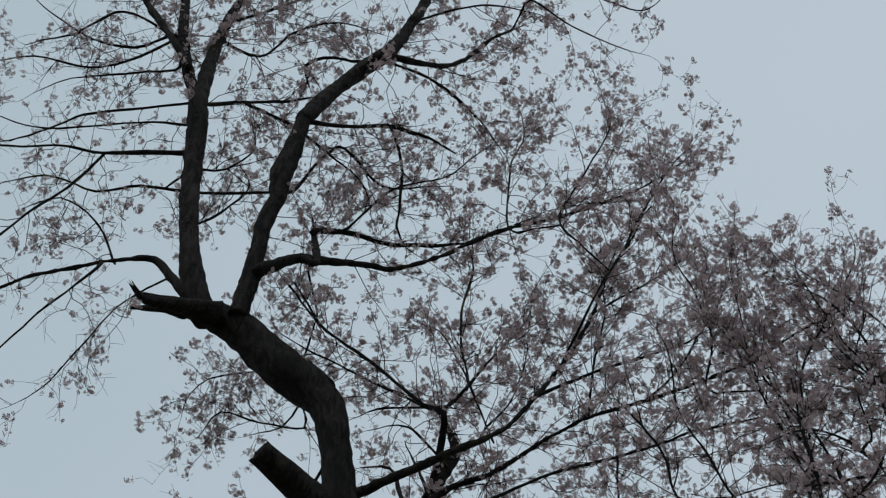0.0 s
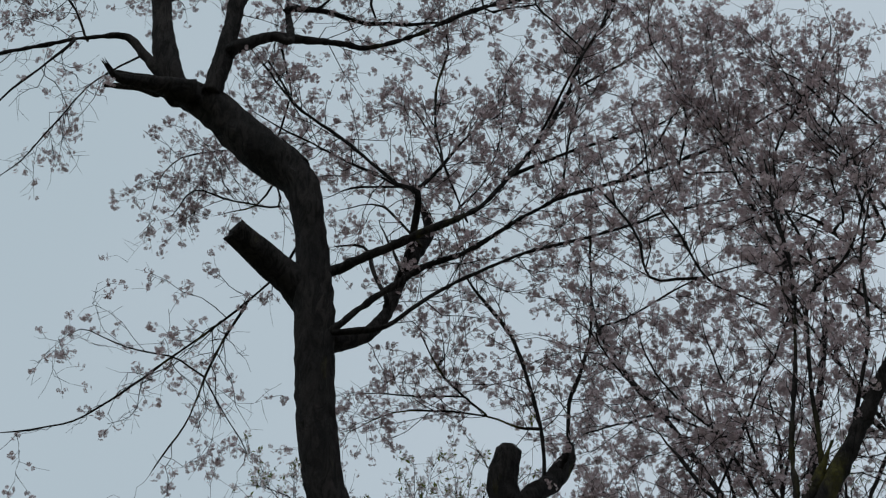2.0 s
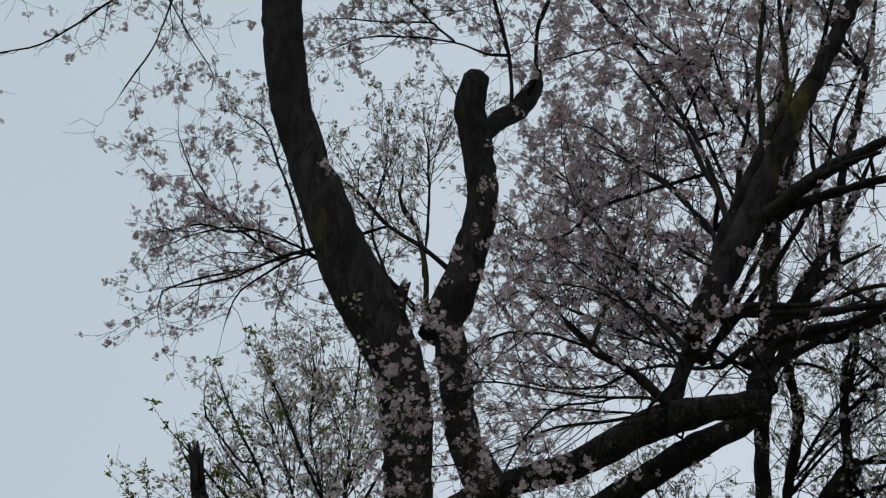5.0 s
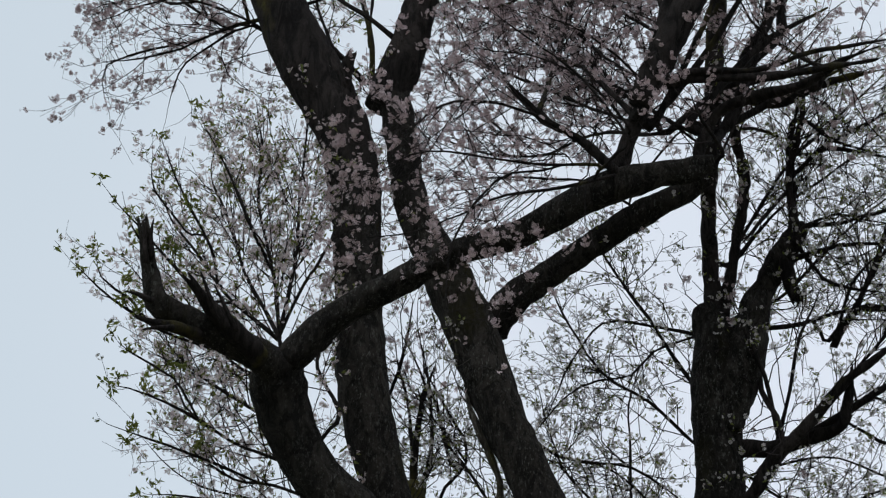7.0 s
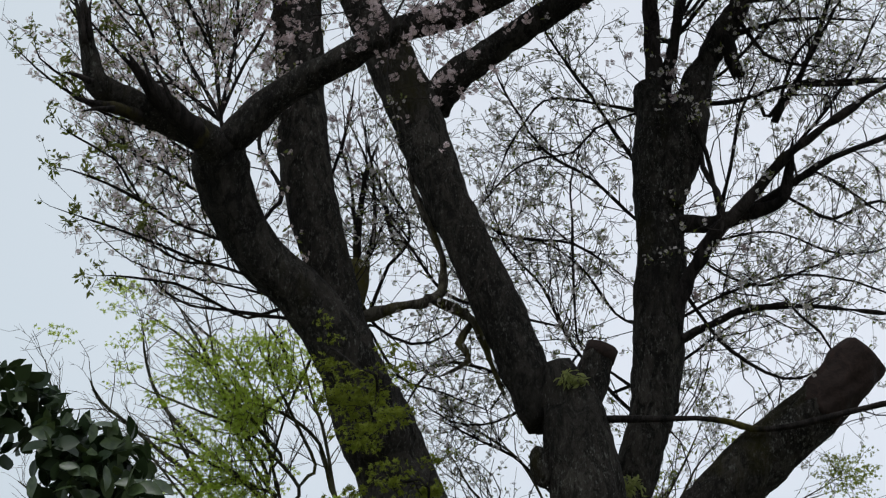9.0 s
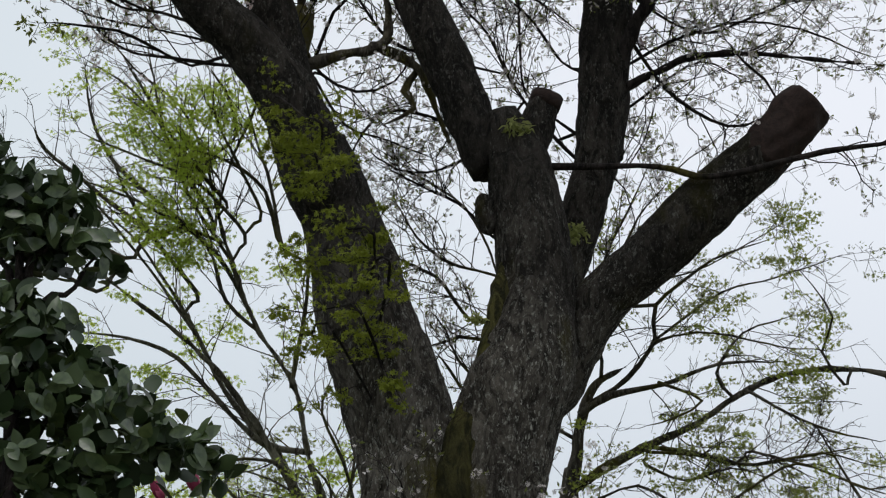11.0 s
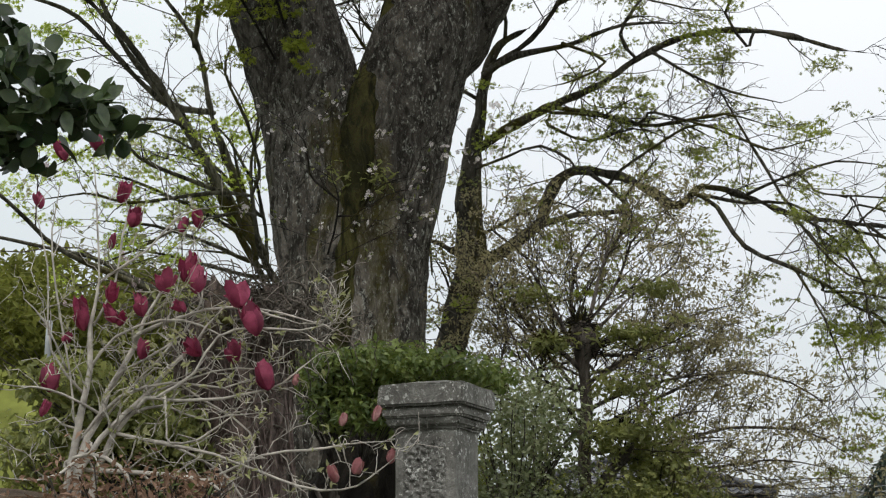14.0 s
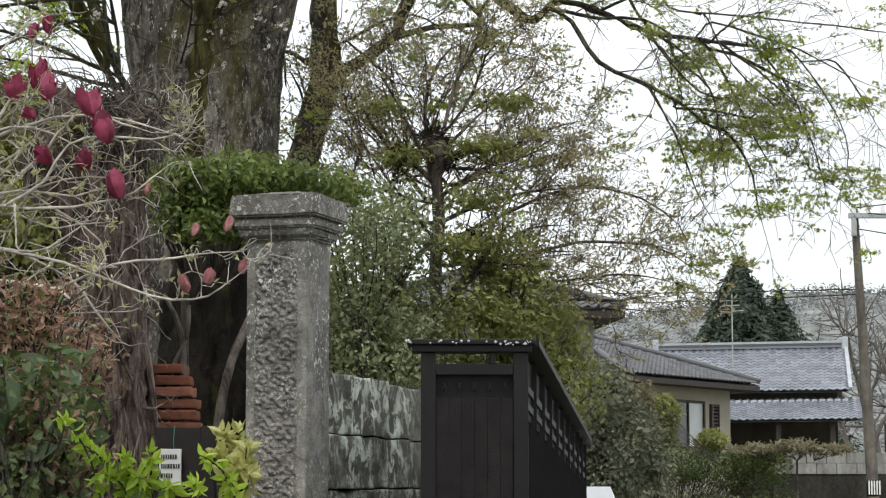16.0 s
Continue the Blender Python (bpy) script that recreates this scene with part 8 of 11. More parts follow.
limb(spreading, "branch", [(1.2, 12.94, 4.23, 0.0099), (1.31, 12.83, 4.02, 0.0082), (1.46, 12.72, 3.84, 0.0065), (1.63, 12.59, 3.78, 0.0048)], 0.9, "olive")
limb(spreading, "branch", [(1.36, 12.93, 4.07, 0.0083), (1.53, 12.81, 3.88, 0.0066), (1.57, 12.7, 3.61, 0.0049), (1.61, 12.6, 3.27, 0.0032)], 1.2, "olive")
limb(spreading, "branch", [(1.19, 12.95, 3.91, 0.0083), (1.33, 12.83, 3.6, 0.0065), (1.44, 12.72, 3.29, 0.0048), (1.52, 12.61, 3.08, 0.0032)], 1.2, "olive")
limb(spreading, "branch", [(1.55, 12.91, 4.17, 0.0083), (1.67, 12.74, 4.26, 0.0066), (1.9, 12.56, 4.29, 0.0049)], 1.2, "olive")
limb(spreading, "branch", [(1.62, 12.9, 4.16, 0.0083), (1.78, 12.73, 3.96, 0.0065), (1.94, 12.55, 3.77, 0.0048)], 1, "olive")
limb(spreading, "branch", [(-1.09, 13.36, 5.87, 0.0105), (-1.29, 13.31, 5.83, 0.0105), (-1.5, 13.27, 6.12, 0.0106), (-1.71, 13.22, 6.22, 0.0071), (-1.88, 13.17, 6.4, 0.0053)], 1.2, "young")
limb(spreading, "branch", [(-1.12, 13.35, 6.13, 0.0106), (-1.36, 13.3, 6.18, 0.0106), (-1.57, 13.24, 6.3, 0.0088), (-1.77, 13.18, 6.62, 0.0053)], 1.2, "young")
limb(spreading, "branch", [(-1.19, 13.35, 6.32, 0.0107), (-1.32, 13.3, 6.57, 0.0089), (-1.57, 13.24, 6.75, 0.0071), (-1.85, 13.17, 6.85, 0.0054)], 1.2, "young")
limb(spreading, "branch", [(-1.19, 13.35, 5.71, 0.0123), (-1.36, 13.3, 5.72, 0.0105), (-1.53, 13.24, 5.65, 0.007), (-1.56, 13.21, 5.85, 0.0052)], 0.8, "young")
limb(spreading, "branch", [(-0.59, 13.39, 6.05, 0.0106), (-0.38, 13.36, 6.22, 0.0088), (-0.23, 13.33, 6.5, 0.0071), (-0.08, 13.3, 6.67, 0.0053)], 1.1, "olive")
limb(spreading, "branch", [(-0.46, 13.39, 5.68, 0.0105), (-0.17, 13.37, 6.03, 0.0088), (0.11, 13.35, 6.12, 0.007), (0.36, 13.32, 6.25, 0.0053), (0.71, 13.28, 6.45, 0.0035)], 1.1, "olive")
limb(spreading, "branch", [(-0.14, 13.4, 5.71, 0.0088), (0.25, 13.36, 5.98, 0.007), (0.6, 13.32, 6.06, 0.0053), (1.01, 13.26, 6.17, 0.0035)], 1.1, "olive")
limb(spreading, "branch", [(-0.83, 13.37, 4.13, 0.017), (-0.96, 13.32, 4.19, 0.0136), (-0.93, 13.27, 3.97, 0.0101)], 1, "olive")
limb(spreading, "branch", [(-0.48, 13.29, 4.69, 0.0102), (-0.27, 13.2, 4.73, 0.0085), (-0.07, 13.1, 4.57, 0.0067), (-0.47, 12.99, 4.42, 0.005)], 1.2, "olive")
limb(spreading, "branch", [(-0.65, 13.28, 4.21, 0.0102), (-0.41, 13.19, 4.32, 0.0084), (-0.18, 13.1, 4.36, 0.0067), (0.05, 13, 4.24, 0.005)], 1.2, "olive")
limb(spreading, "branch", [(-0.23, 13.3, 4.89, 0.0103), (0, 13.2, 4.76, 0.0085), (0.27, 13.1, 4.8, 0.0067), (0.53, 12.99, 4.69, 0.005)], 1.2, "olive")
limb(spreading, "branch", [(0.39, 13.29, 5.33, 0.0104), (0.62, 13.19, 5.16, 0.0085), (0.88, 13.07, 5.01, 0.0068), (1.13, 12.95, 4.91, 0.005)], 1.3, "olive")
limb(spreading, "branch", [(-0.12, 13.3, 5.39, 0.0104), (0.12, 13.2, 5.25, 0.0086), (-0.05, 13.1, 5.12, 0.0068), (-0.19, 13, 5.06, 0.005)], 1.3, "olive")
limb(spreading, "branch", [(0.4, 12.99, 4.88, 0.0084), (0.72, 12.88, 4.75, 0.0066), (1.03, 12.76, 4.58, 0.0066), (1.34, 12.63, 4.61, 0.0049)], 1.3, "olive")
limb(spreading, "branch", [(1.35, 12.93, 3.78, 0.0082), (1.58, 12.75, 3.71, 0.0065), (1.81, 12.57, 3.65, 0.0048)], 1.3, "olive")
limb(spreading, "branch", [(1.66, 12.89, 3.6, 0.0082), (1.76, 12.73, 3.35, 0.0065), (1.79, 12.57, 3.07, 0.0048)], 1.3, "olive")
limb(spreading, "branch", [(-0.44, 12.99, 4.08, 0.0083), (-0.28, 12.85, 3.92, 0.0065), (-0.08, 12.7, 3.86, 0.0048)], 1.3, "olive")
limb(spreading, "branch", [(1.04, 13.16, 4.59, 0.0102), (1.2, 13.08, 4.29, 0.0084), (1.41, 12.99, 4.11, 0.0067), (1.59, 12.9, 3.82, 0.0049)], 1.2, "olive")
limb(spreading, "branch", [(1.56, 13.11, 4.16, 0.0101), (1.67, 13.03, 3.94, 0.0083), (1.78, 12.94, 3.69, 0.0066), (1.89, 12.86, 3.42, 0.0049)], 1.4, "olive")
limb(spreading, "branch", [(1.75, 13.08, 4.12, 0.0101), (1.93, 12.96, 3.99, 0.0083), (2.09, 12.83, 3.87, 0.0066)], 1.4, "olive")
limb(spreading, "branch", [(1.56, 12.91, 4.28, 0.007), (1.77, 12.8, 4.19, 0.0059), (1.98, 12.7, 4.1, 0.0049), (2.22, 12.58, 3.95, 0.0039), (2.45, 12.46, 3.83, 0.0029)], 1.3, "olive")
limb(spreading, "branch", [(1.37, 12.93, 4.35, 0.007), (1.78, 12.8, 4.29, 0.0059), (2.14, 12.67, 4.23, 0.0049), (2.49, 12.53, 4.14, 0.0039), (2.73, 12.4, 4.08, 0.0029)], 1.2, "olive")
limb(spreading, "branch", [(1.78, 12.88, 4.17, 0.006), (1.99, 12.75, 3.85, 0.0049), (2.09, 12.63, 3.51, 0.0039), (2.13, 12.52, 3.17, 0.0029)], 1.4, "olive")
limb(spreading, "branch", [(2.01, 12.84, 4.1, 0.006), (2.21, 12.71, 3.78, 0.0049), (2.28, 12.6, 3.47, 0.0039), (2.19, 12.51, 3.17, 0.0029)], 1.4, "olive")
limb(spreading, "branch", [(2.26, 12.8, 4.03, 0.006), (2.38, 12.63, 3.8, 0.0049), (2.44, 12.46, 3.55, 0.0039)], 1.4, "olive")
limb(spreading, "branch", [(1.53, 12.91, 4.31, 0.006), (1.67, 12.79, 3.99, 0.0049), (1.91, 12.66, 3.71, 0.0039), (2.04, 12.53, 3.4, 0.0029)], 1.4, "olive")
limb(spreading, "branch", [(-0.6, 13.39, 5.79, 0.0105), (-0.45, 13.36, 6.22, 0.0088), (-0.3, 13.33, 6.51, 0.0071), (-0.15, 13.3, 6.87, 0.0054)], 1.3, "young")
limb(spreading, "branch", [(-0.63, 13.39, 6.02, 0.0106), (-0.58, 13.35, 6.38, 0.0089), (-0.4, 13.33, 6.74, 0.0071), (-0.21, 13.3, 7.1, 0.0054)], 1.3, "young")
limb(spreading, "branch", [(-1.23, 13.34, 5.44, 0.0105), (-1.36, 13.3, 5.57, 0.0087), (-1.43, 13.26, 5.75, 0.007), (-1.53, 13.21, 5.88, 0.0052)], 1.3, "young")
limb(spreading, "branch", [(-1.3, 13.34, 5.37, 0.0104), (-1.4, 13.28, 5.5, 0.0087), (-1.49, 13.22, 5.59, 0.0052)], 1.3, "young")
limb(spreading, "branch", [(-0.46, 13.39, 5.75, 0.0105), (-0.17, 13.37, 6.21, 0.0088), (0.09, 13.33, 6.45, 0.0071), (0.27, 13.3, 6.7, 0.0053)], 1.2, "young")
for rows in ([(-0.81, 13.50, 3.79, 0.0082), (-0.87, 13.40, 3.97, 0.0068), (-0.93, 13.30, 4.12, 0.0040)], [(-0.82, 13.50, 3.59, 0.0082), (-0.89, 13.40, 3.66, 0.0061), (-0.94, 13.30, 3.73, 0.0040)],
             [(-0.82, 13.50, 3.92, 0.0068), (-0.88, 13.40, 4.10, 0.0051), (-0.89, 13.30, 4.29, 0.0034)]):
    limb(spreading, "branch", rows, 1.3, "olive")
finish_tree(spreading, TWIG_GREY)

pollard = tree("pollarded_tree", "pollarded small tree with dark knobs and new shoots", (0, 11.8, 0), BARK_DARK, BARK_DARK, TWIG_BROWN)
limb(pollard, "trunk", [(0.05, 11.8, -0.1, 0.0664), (0.05, 11.8, 0.59, 0.0595), (0.05, 11.8, 1.09, 0.056), (0.05, 11.8, 1.49, 0.0531), (0.02, 11.8, 2.01, 0.0502), (-0.01, 11.8, 2.25, 0.0443), (-0.01, 11.8, 2.49, 0.0414), (-0.04, 11.8, 2.61, 0.0326), (-0.03, 11.8, 2.9, 0.0312), (-0.02, 11.8, 3.08, 0.0282), (-0.04, 11.8, 3.23, 0.0387), (-0.02, 11.8, 3.34, 0.0686), (-0.06, 11.8, 3.44, 0.0448)], 0, "")
limb(pollard, "branch", [(-0.02, 11.8, 3.16, 0.0149), (-0.13, 11.75, 3.26, 0.0133), (-0.28, 11.7, 3.32, 0.0118)], 0.5, "olive")
limb(pollard, "branch", [(-0.01, 11.8, 2.53, 0.0266), (0.14, 11.75, 2.69, 0.0207), (0.22, 11.7, 2.8, 0.0147)], 0.8, "olive")
limb(pollard, "branch", [(0, 11.8, 3.32, 0.0179), (0.14, 11.75, 3.36, 0.0149), (0.28, 11.7, 3.37, 0.0089)], 0.8, "olive")
limb(pollard, "branch", [(-0.03, 12, 3.35, 0.0121), (0.02, 12, 3.6, 0.0091), (0.08, 12, 3.84, 0.0076), (0.17, 12, 4.09, 0.0046)], 1, "twiggy")
limb(pollard, "branch", [(-0.04, 12, 2.99, 0.0121), (0.2, 12, 3.11, 0.0091), (0.44, 11.99, 3.18, 0.0076), (0.61, 11.98, 3.2, 0.0045)], 1.2, "twiggy")
limb(pollard, "branch", [(0, 12, 2.56, 0.0181), (0.23, 12, 2.83, 0.0106), (0.47, 11.99, 2.97, 0.0075), (0.65, 11.98, 2.98, 0.0045)], 1.2, "twiggy")
limb(pollard, "branch", [(-0.01, 12, 2.5, 0.0181), (0.2, 12, 2.74, 0.0105), (0.53, 11.99, 2.68, 0.0075), (0.89, 11.97, 2.71, 0.006), (1.25, 11.94, 2.68, 0.003)], 1.2, "twiggy")
limb(pollard, "branch", [(-0.06, 12, 3.29, 0.0106), (-0.19, 12, 3.54, 0.0076), (-0.29, 12, 3.72, 0.0061), (-0.38, 11.99, 3.9, 0.0031)], 1, "twiggy")
limb(pollard, "branch", [(0.05, 12, 3.44, 0.0106), (0.26, 12, 3.63, 0.0076), (0.47, 11.99, 3.81, 0.0061), (0.54, 11.99, 4, 0.0031)], 1, "twiggy")
limb(pollard, "branch", [(0.05, 12, 3.2, 0.0106), (0.29, 12, 3.34, 0.0076), (0.5, 11.99, 3.4, 0.0046)], 1.2, "twiggy")
limb(pollard, "branch", [(-0.01, 12, 2.38, 0.015), (0.2, 12, 2.53, 0.0105), (0.5, 11.99, 2.5, 0.0075), (0.83, 11.97, 2.53, 0.006), (1.18, 11.94, 2.5, 0.003)], 1.2, "twiggy")
limb(pollard, "branch", [(-0.04, 12, 2.92, 0.0106), (-0.19, 12, 3.11, 0.0076), (-0.41, 11.99, 3.41, 0.0061), (-0.56, 11.99, 3.59, 0.003)], 1.2, "twiggy")
limb(pollard, "branch", [(-0.45, 12.29, 2.96, 0.0093), (-0.51, 12.29, 3.24, 0.0078), (-0.45, 12.29, 3.49, 0.0062), (-0.54, 12.29, 3.71, 0.0047)], 1.3, "twiggy")
limb(pollard, "branch", [(-0.26, 12.3, 2.96, 0.0093), (-0.29, 12.3, 3.24, 0.0078), (-0.2, 12.3, 3.49, 0.0062), (-0.26, 12.3, 3.74, 0.0047)], 1.3, "twiggy")
limb(pollard, "branch", [(0.23, 12.3, 2.86, 0.0093), (0.3, 12.3, 3.11, 0.0077), (0.45, 12.29, 3.33, 0.0062), (0.55, 12.29, 3.58, 0.0047)], 1.3, "twiggy")
limb(pollard, "branch", [(0.36, 12.29, 2.8, 0.0093), (0.54, 12.29, 2.88, 0.0077), (0.73, 12.28, 2.88, 0.0046)], 1.3, "twiggy")
limb(pollard, "branch", [(0.36, 12.29, 2.59, 0.0093), (0.67, 12.28, 2.62, 0.0077), (0.97, 12.26, 2.61, 0.0062), (1.22, 12.24, 2.64, 0.0046)], 1.3, "twiggy")
limb(pollard, "branch", [(0.05, 12.3, 3.58, 0.0093), (0.17, 12.3, 3.77, 0.0078), (0.24, 12.3, 3.96, 0.0063), (0.36, 12.29, 4.09, 0.0047)], 1.3, "twiggy")
limb(pollard, "branch", [(0.02, 12.3, 3.33, 0.0093), (0.2, 12.3, 3.33, 0.0078), (0.36, 12.29, 3.27, 0.0062), (0.54, 12.29, 3.14, 0.0046)], 1.3, "twiggy")
limb(pollard, "branch", [(-0.04, 12.5, 3.2, 0.0126), (0.28, 12.5, 3.38, 0.0095), (0.56, 12.49, 3.57, 0.0079), (0.81, 12.47, 3.63, 0.0047)], 1.2, "twiggy")
limb(pollard, "branch", [(-0.01, 12.5, 2.95, 0.0126), (0.33, 12.5, 3.1, 0.0094), (0.71, 12.48, 3.25, 0.0079), (1.11, 12.45, 3.21, 0.0063), (1.32, 12.43, 3.05, 0.0047)], 1.2, "twiggy")
limb(pollard, "branch", [(0.02, 12.5, 2.82, 0.0126), (0.39, 12.49, 2.88, 0.0094), (0.83, 12.47, 2.96, 0.0079), (1.17, 12.45, 2.93, 0.0063), (1.38, 12.42, 2.8, 0.0047)], 1.2, "twiggy")
limb(pollard, "branch", [(-0.1, 12.5, 3.2, 0.0126), (-0.29, 12.5, 3.46, 0.0095), (-0.48, 12.49, 3.71, 0.0079), (-0.57, 12.49, 3.88, 0.0048)], 1.2, "twiggy")
limb(pollard, "branch", [(-0.07, 12.5, 3.39, 0.0126), (-0.1, 12.5, 3.71, 0.0095), (-0.03, 12.5, 3.97, 0.008), (0.1, 12.5, 4.09, 0.0048)], 1.2, "twiggy")
for rows in ([(-0.06, 12.40, 3.25, 0.0094), (-0.27, 12.50, 3.39, 0.0076), (-0.46, 12.60, 3.62, 0.0048)], [(-0.06, 12.40, 3.35, 0.0094), (-0.22, 12.50, 3.62, 0.0070), (-0.30, 12.60, 3.86, 0.0041)],
             [(-0.05, 12.40, 3.16, 0.0094), (-0.30, 12.50, 3.24, 0.0069), (-0.54, 12.60, 3.28, 0.0041)], [(-0.05, 12.40, 3.05, 0.0094), (-0.30, 12.50, 3.09, 0.0069), (-0.58, 12.60, 3.18, 0.0041)]):
    limb(pollard, "branch", rows, 1.6, "twiggy")
finish_tree(pollard, TWIG_BROWN)
for at, r, n in (((0.201, 11.698, 3.361), (0.22, 0.2, 0.05), 500), ((-0.213, 11.698, 3.307), (0.16, 0.2, 0.05), 300), ((0.355, 11.795, 3.615), (0.14, 0.2, 0.05), 260), ((0.22, 11.598, 2.846), (0.3, 0.2, 0.08), 800), ((0.167, 11.699, 3.094), (0.2, 0.2, 0.07), 420), ((-0.337, 11.995, 3.628), (0.2, 0.2, 0.06), 300), ((0.075, 11.6, 2.789), (0.1, 0.15, 0.12), 300)):
    v, f = foliage_cloud([(at, r)], n, NARROW, (0.025, 0.055), 0.5, 0.1, int(at[2] * 100))
    put("leaf_pad", mesh_from("leaf_pad", v, [f], LEAF_OLIVE_DARK, False), pollard, "flat spray of yellow-green leaves", "stuff")
knob = []
for c in ((-0.05, 11.8, 3.425), (-0.214, 11.748, 3.32), (0.009, 11.8, 3.319), (0.165, 11.799, 2.868)):
    for i in range(110):
        d = unit(rng.normal(size=3) + np.array([0, 0, 0.4]))
        ln = [np.array(c) + d * 0.02]
        for k in range(4):
            d = unit(d + rng.normal(size=3) * 0.4)
            ln.append(ln[-1] + d * rng.uniform(0.012, 0.035))
        knob.append(ln)
v, f = many_tubes(np.array(knob), np.full(len(knob), 0.005), np.full(len(knob), 0.002), 4)
put("shoot_tuft", mesh_from("shoot_tuft", v, [f], BARK_DARK), pollard, "dark stubby shoots on the knobs", "stuff")

magnolia = tree("magnolia", "low magnolia with pale bare branches and wine-red flowers", (-1.793, 7.796, 2.388), BARK_PALE, BARK_PALE, BARK_PALE)
magnolia.location.z = 0
limb(magnolia, "limb", [(-1.83, 7.79, -0.1, 0.0196), (-1.83, 7.79, 0.61, 0.018), (-1.83, 7.79, 1.41, 0.0169), (-1.83, 7.79, 1.91, 0.0162), (-1.83, 7.79, 2.31, 0.0157), (-1.8, 7.8, 2.51, 0.0126), (-1.76, 7.8, 2.67, 0.011), (-1.75, 7.81, 2.83, 0.0079), (-1.73, 7.81, 2.99, 0.0048), (-1.76, 7.81, 3.3, 0.0032), (-1.76, 7.8, 3.5, 0.0024)], 0.2, "magnolia")
limb(magnolia, "limb", [(-1.8, 7.79, -0.1, 0.0176), (-1.8, 7.79, 0.61, 0.0161), (-1.8, 7.79, 1.41, 0.0152), (-1.8, 7.79, 1.91, 0.0145), (-1.8, 7.79, 2.31, 0.0141), (-1.72, 7.83, 2.51, 0.0118), (-1.65, 7.87, 2.67, 0.0095), (-1.58, 7.9, 2.86, 0.0071), (-1.51, 7.94, 3.01, 0.004), (-1.47, 7.96, 3.2, 0.0032)], 0.3, "magnolia")
limb(magnolia, "limb", [(-1.77, 7.8, -0.1, 0.0147), (-1.77, 7.8, 0.61, 0.0135), (-1.77, 7.8, 1.41, 0.0127), (-1.77, 7.8, 1.91, 0.0122), (-1.77, 7.8, 2.31, 0.0117), (-1.62, 7.81, 2.51, 0.0094), (-1.54, 7.81, 2.59, 0.0078), (-1.44, 7.81, 2.7, 0.0062), (-1.34, 7.81, 2.84, 0.0047), (-1.26, 7.8, 2.94, 0.0031)], 0.4, "magnolia")
limb(magnolia, "limb", [(-1.73, 7.81, -0.1, 0.0147), (-1.73, 7.81, 0.63, 0.0135), (-1.73, 7.81, 1.43, 0.0127), (-1.73, 7.81, 1.93, 0.0122), (-1.73, 7.81, 2.33, 0.0117), (-1.58, 7.81, 2.55, 0.0086), (-1.5, 7.79, 2.59, 0.007), (-1.36, 7.78, 2.57, 0.0062), (-1.2, 7.78, 2.58, 0.0054), (-1.07, 7.76, 2.61, 0.0039), (-0.94, 7.74, 2.71, 0.0023)], 0.5, "magnolia")
limb(magnolia, "branch", [(-1.49, 7.76, 2.58, 0.0062), (-1.37, 7.76, 2.66, 0.0055), (-1.29, 7.75, 2.79, 0.0047), (-1.16, 7.75, 2.83, 0.0047), (-1, 7.76, 2.81, 0.0039), (-0.89, 7.75, 2.84, 0.0023)], 0.6, "magnolia")
limb(magnolia, "branch", [(-1.6, 7.84, 2.81, 0.0079), (-1.45, 7.85, 2.87, 0.0063), (-1.37, 7.84, 2.9, 0.0055), (-1.23, 7.84, 2.91, 0.0047), (-1.13, 7.84, 2.87, 0.0047), (-1.02, 7.83, 2.83, 0.0023)], 0.6, "magnolia")
limb(magnolia, "branch", [(-1.24, 7.9, 2.92, 0.0048), (-1.1, 7.89, 2.88, 0.0039), (-0.93, 7.88, 2.82, 0.0031), (-0.89, 7.85, 2.9, 0.0023)], 0.6, "magnolia")
limb(magnolia, "branch", [(-1.83, 7.79, 2.35, 0.0078), (-1.74, 7.76, 2.37, 0.007), (-1.62, 7.73, 2.32, 0.0069), (-1.55, 7.7, 2.22, 0.0054), (-1.53, 7.65, 2.12, 0.0038)], 0.4, "magnolia")
limb(magnolia, "limb", [(-1.77, 7.8, 2.32, 0.0094), (-1.5, 7.76, 2.29, 0.0085), (-1.33, 7.69, 2.26, 0.0068), (-1.26, 7.6, 2.17, 0.0045)], 0.5, "magnolia")
limb(magnolia, "branch", [(-1.47, 7.76, 2.4, 0.0069), (-1.31, 7.76, 2.36, 0.0061), (-1.15, 7.75, 2.3, 0.0054), (-1.01, 7.73, 2.25, 0.0046), (-0.87, 7.72, 2.23, 0.0038), (-0.77, 7.69, 2.27, 0.003), (-0.68, 7.67, 2.35, 0.0022)], 0.6, "magnolia")
limb(magnolia, "branch", [(-1.35, 7.78, 2.28, 0.0055), (-1.15, 7.76, 2.36, 0.0046), (-0.99, 7.74, 2.37, 0.0046), (-0.83, 7.71, 2.38, 0.0038), (-0.67, 7.67, 2.39, 0.0022)], 0.6, "magnolia")
limb(magnolia, "branch", [(-1.48, 7.76, 2.58, 0.0055), (-1.46, 7.74, 2.46, 0.0047), (-1.44, 7.72, 2.4, 0.0046), (-1.34, 7.71, 2.39, 0.0038), (-1.22, 7.7, 2.49, 0.003)], 0.5, "magnolia")
limb(magnolia, "branch", [(-1.81, 7.79, 2.51, 0.0047), (-1.85, 7.78, 2.89, 0.004), (-1.88, 7.78, 3.19, 0.0032), (-1.88, 7.78, 3.42, 0.0024)], 0.4, "magnolia")
limb(magnolia, "branch", [(-1.75, 7.81, 2.83, 0.0048), (-1.67, 7.82, 2.99, 0.004), (-1.65, 7.83, 3.14, 0.004), (-1.63, 7.83, 3.22, 0.0032), (-1.66, 7.83, 3.3, 0.0024)], 0.4, "magnolia")
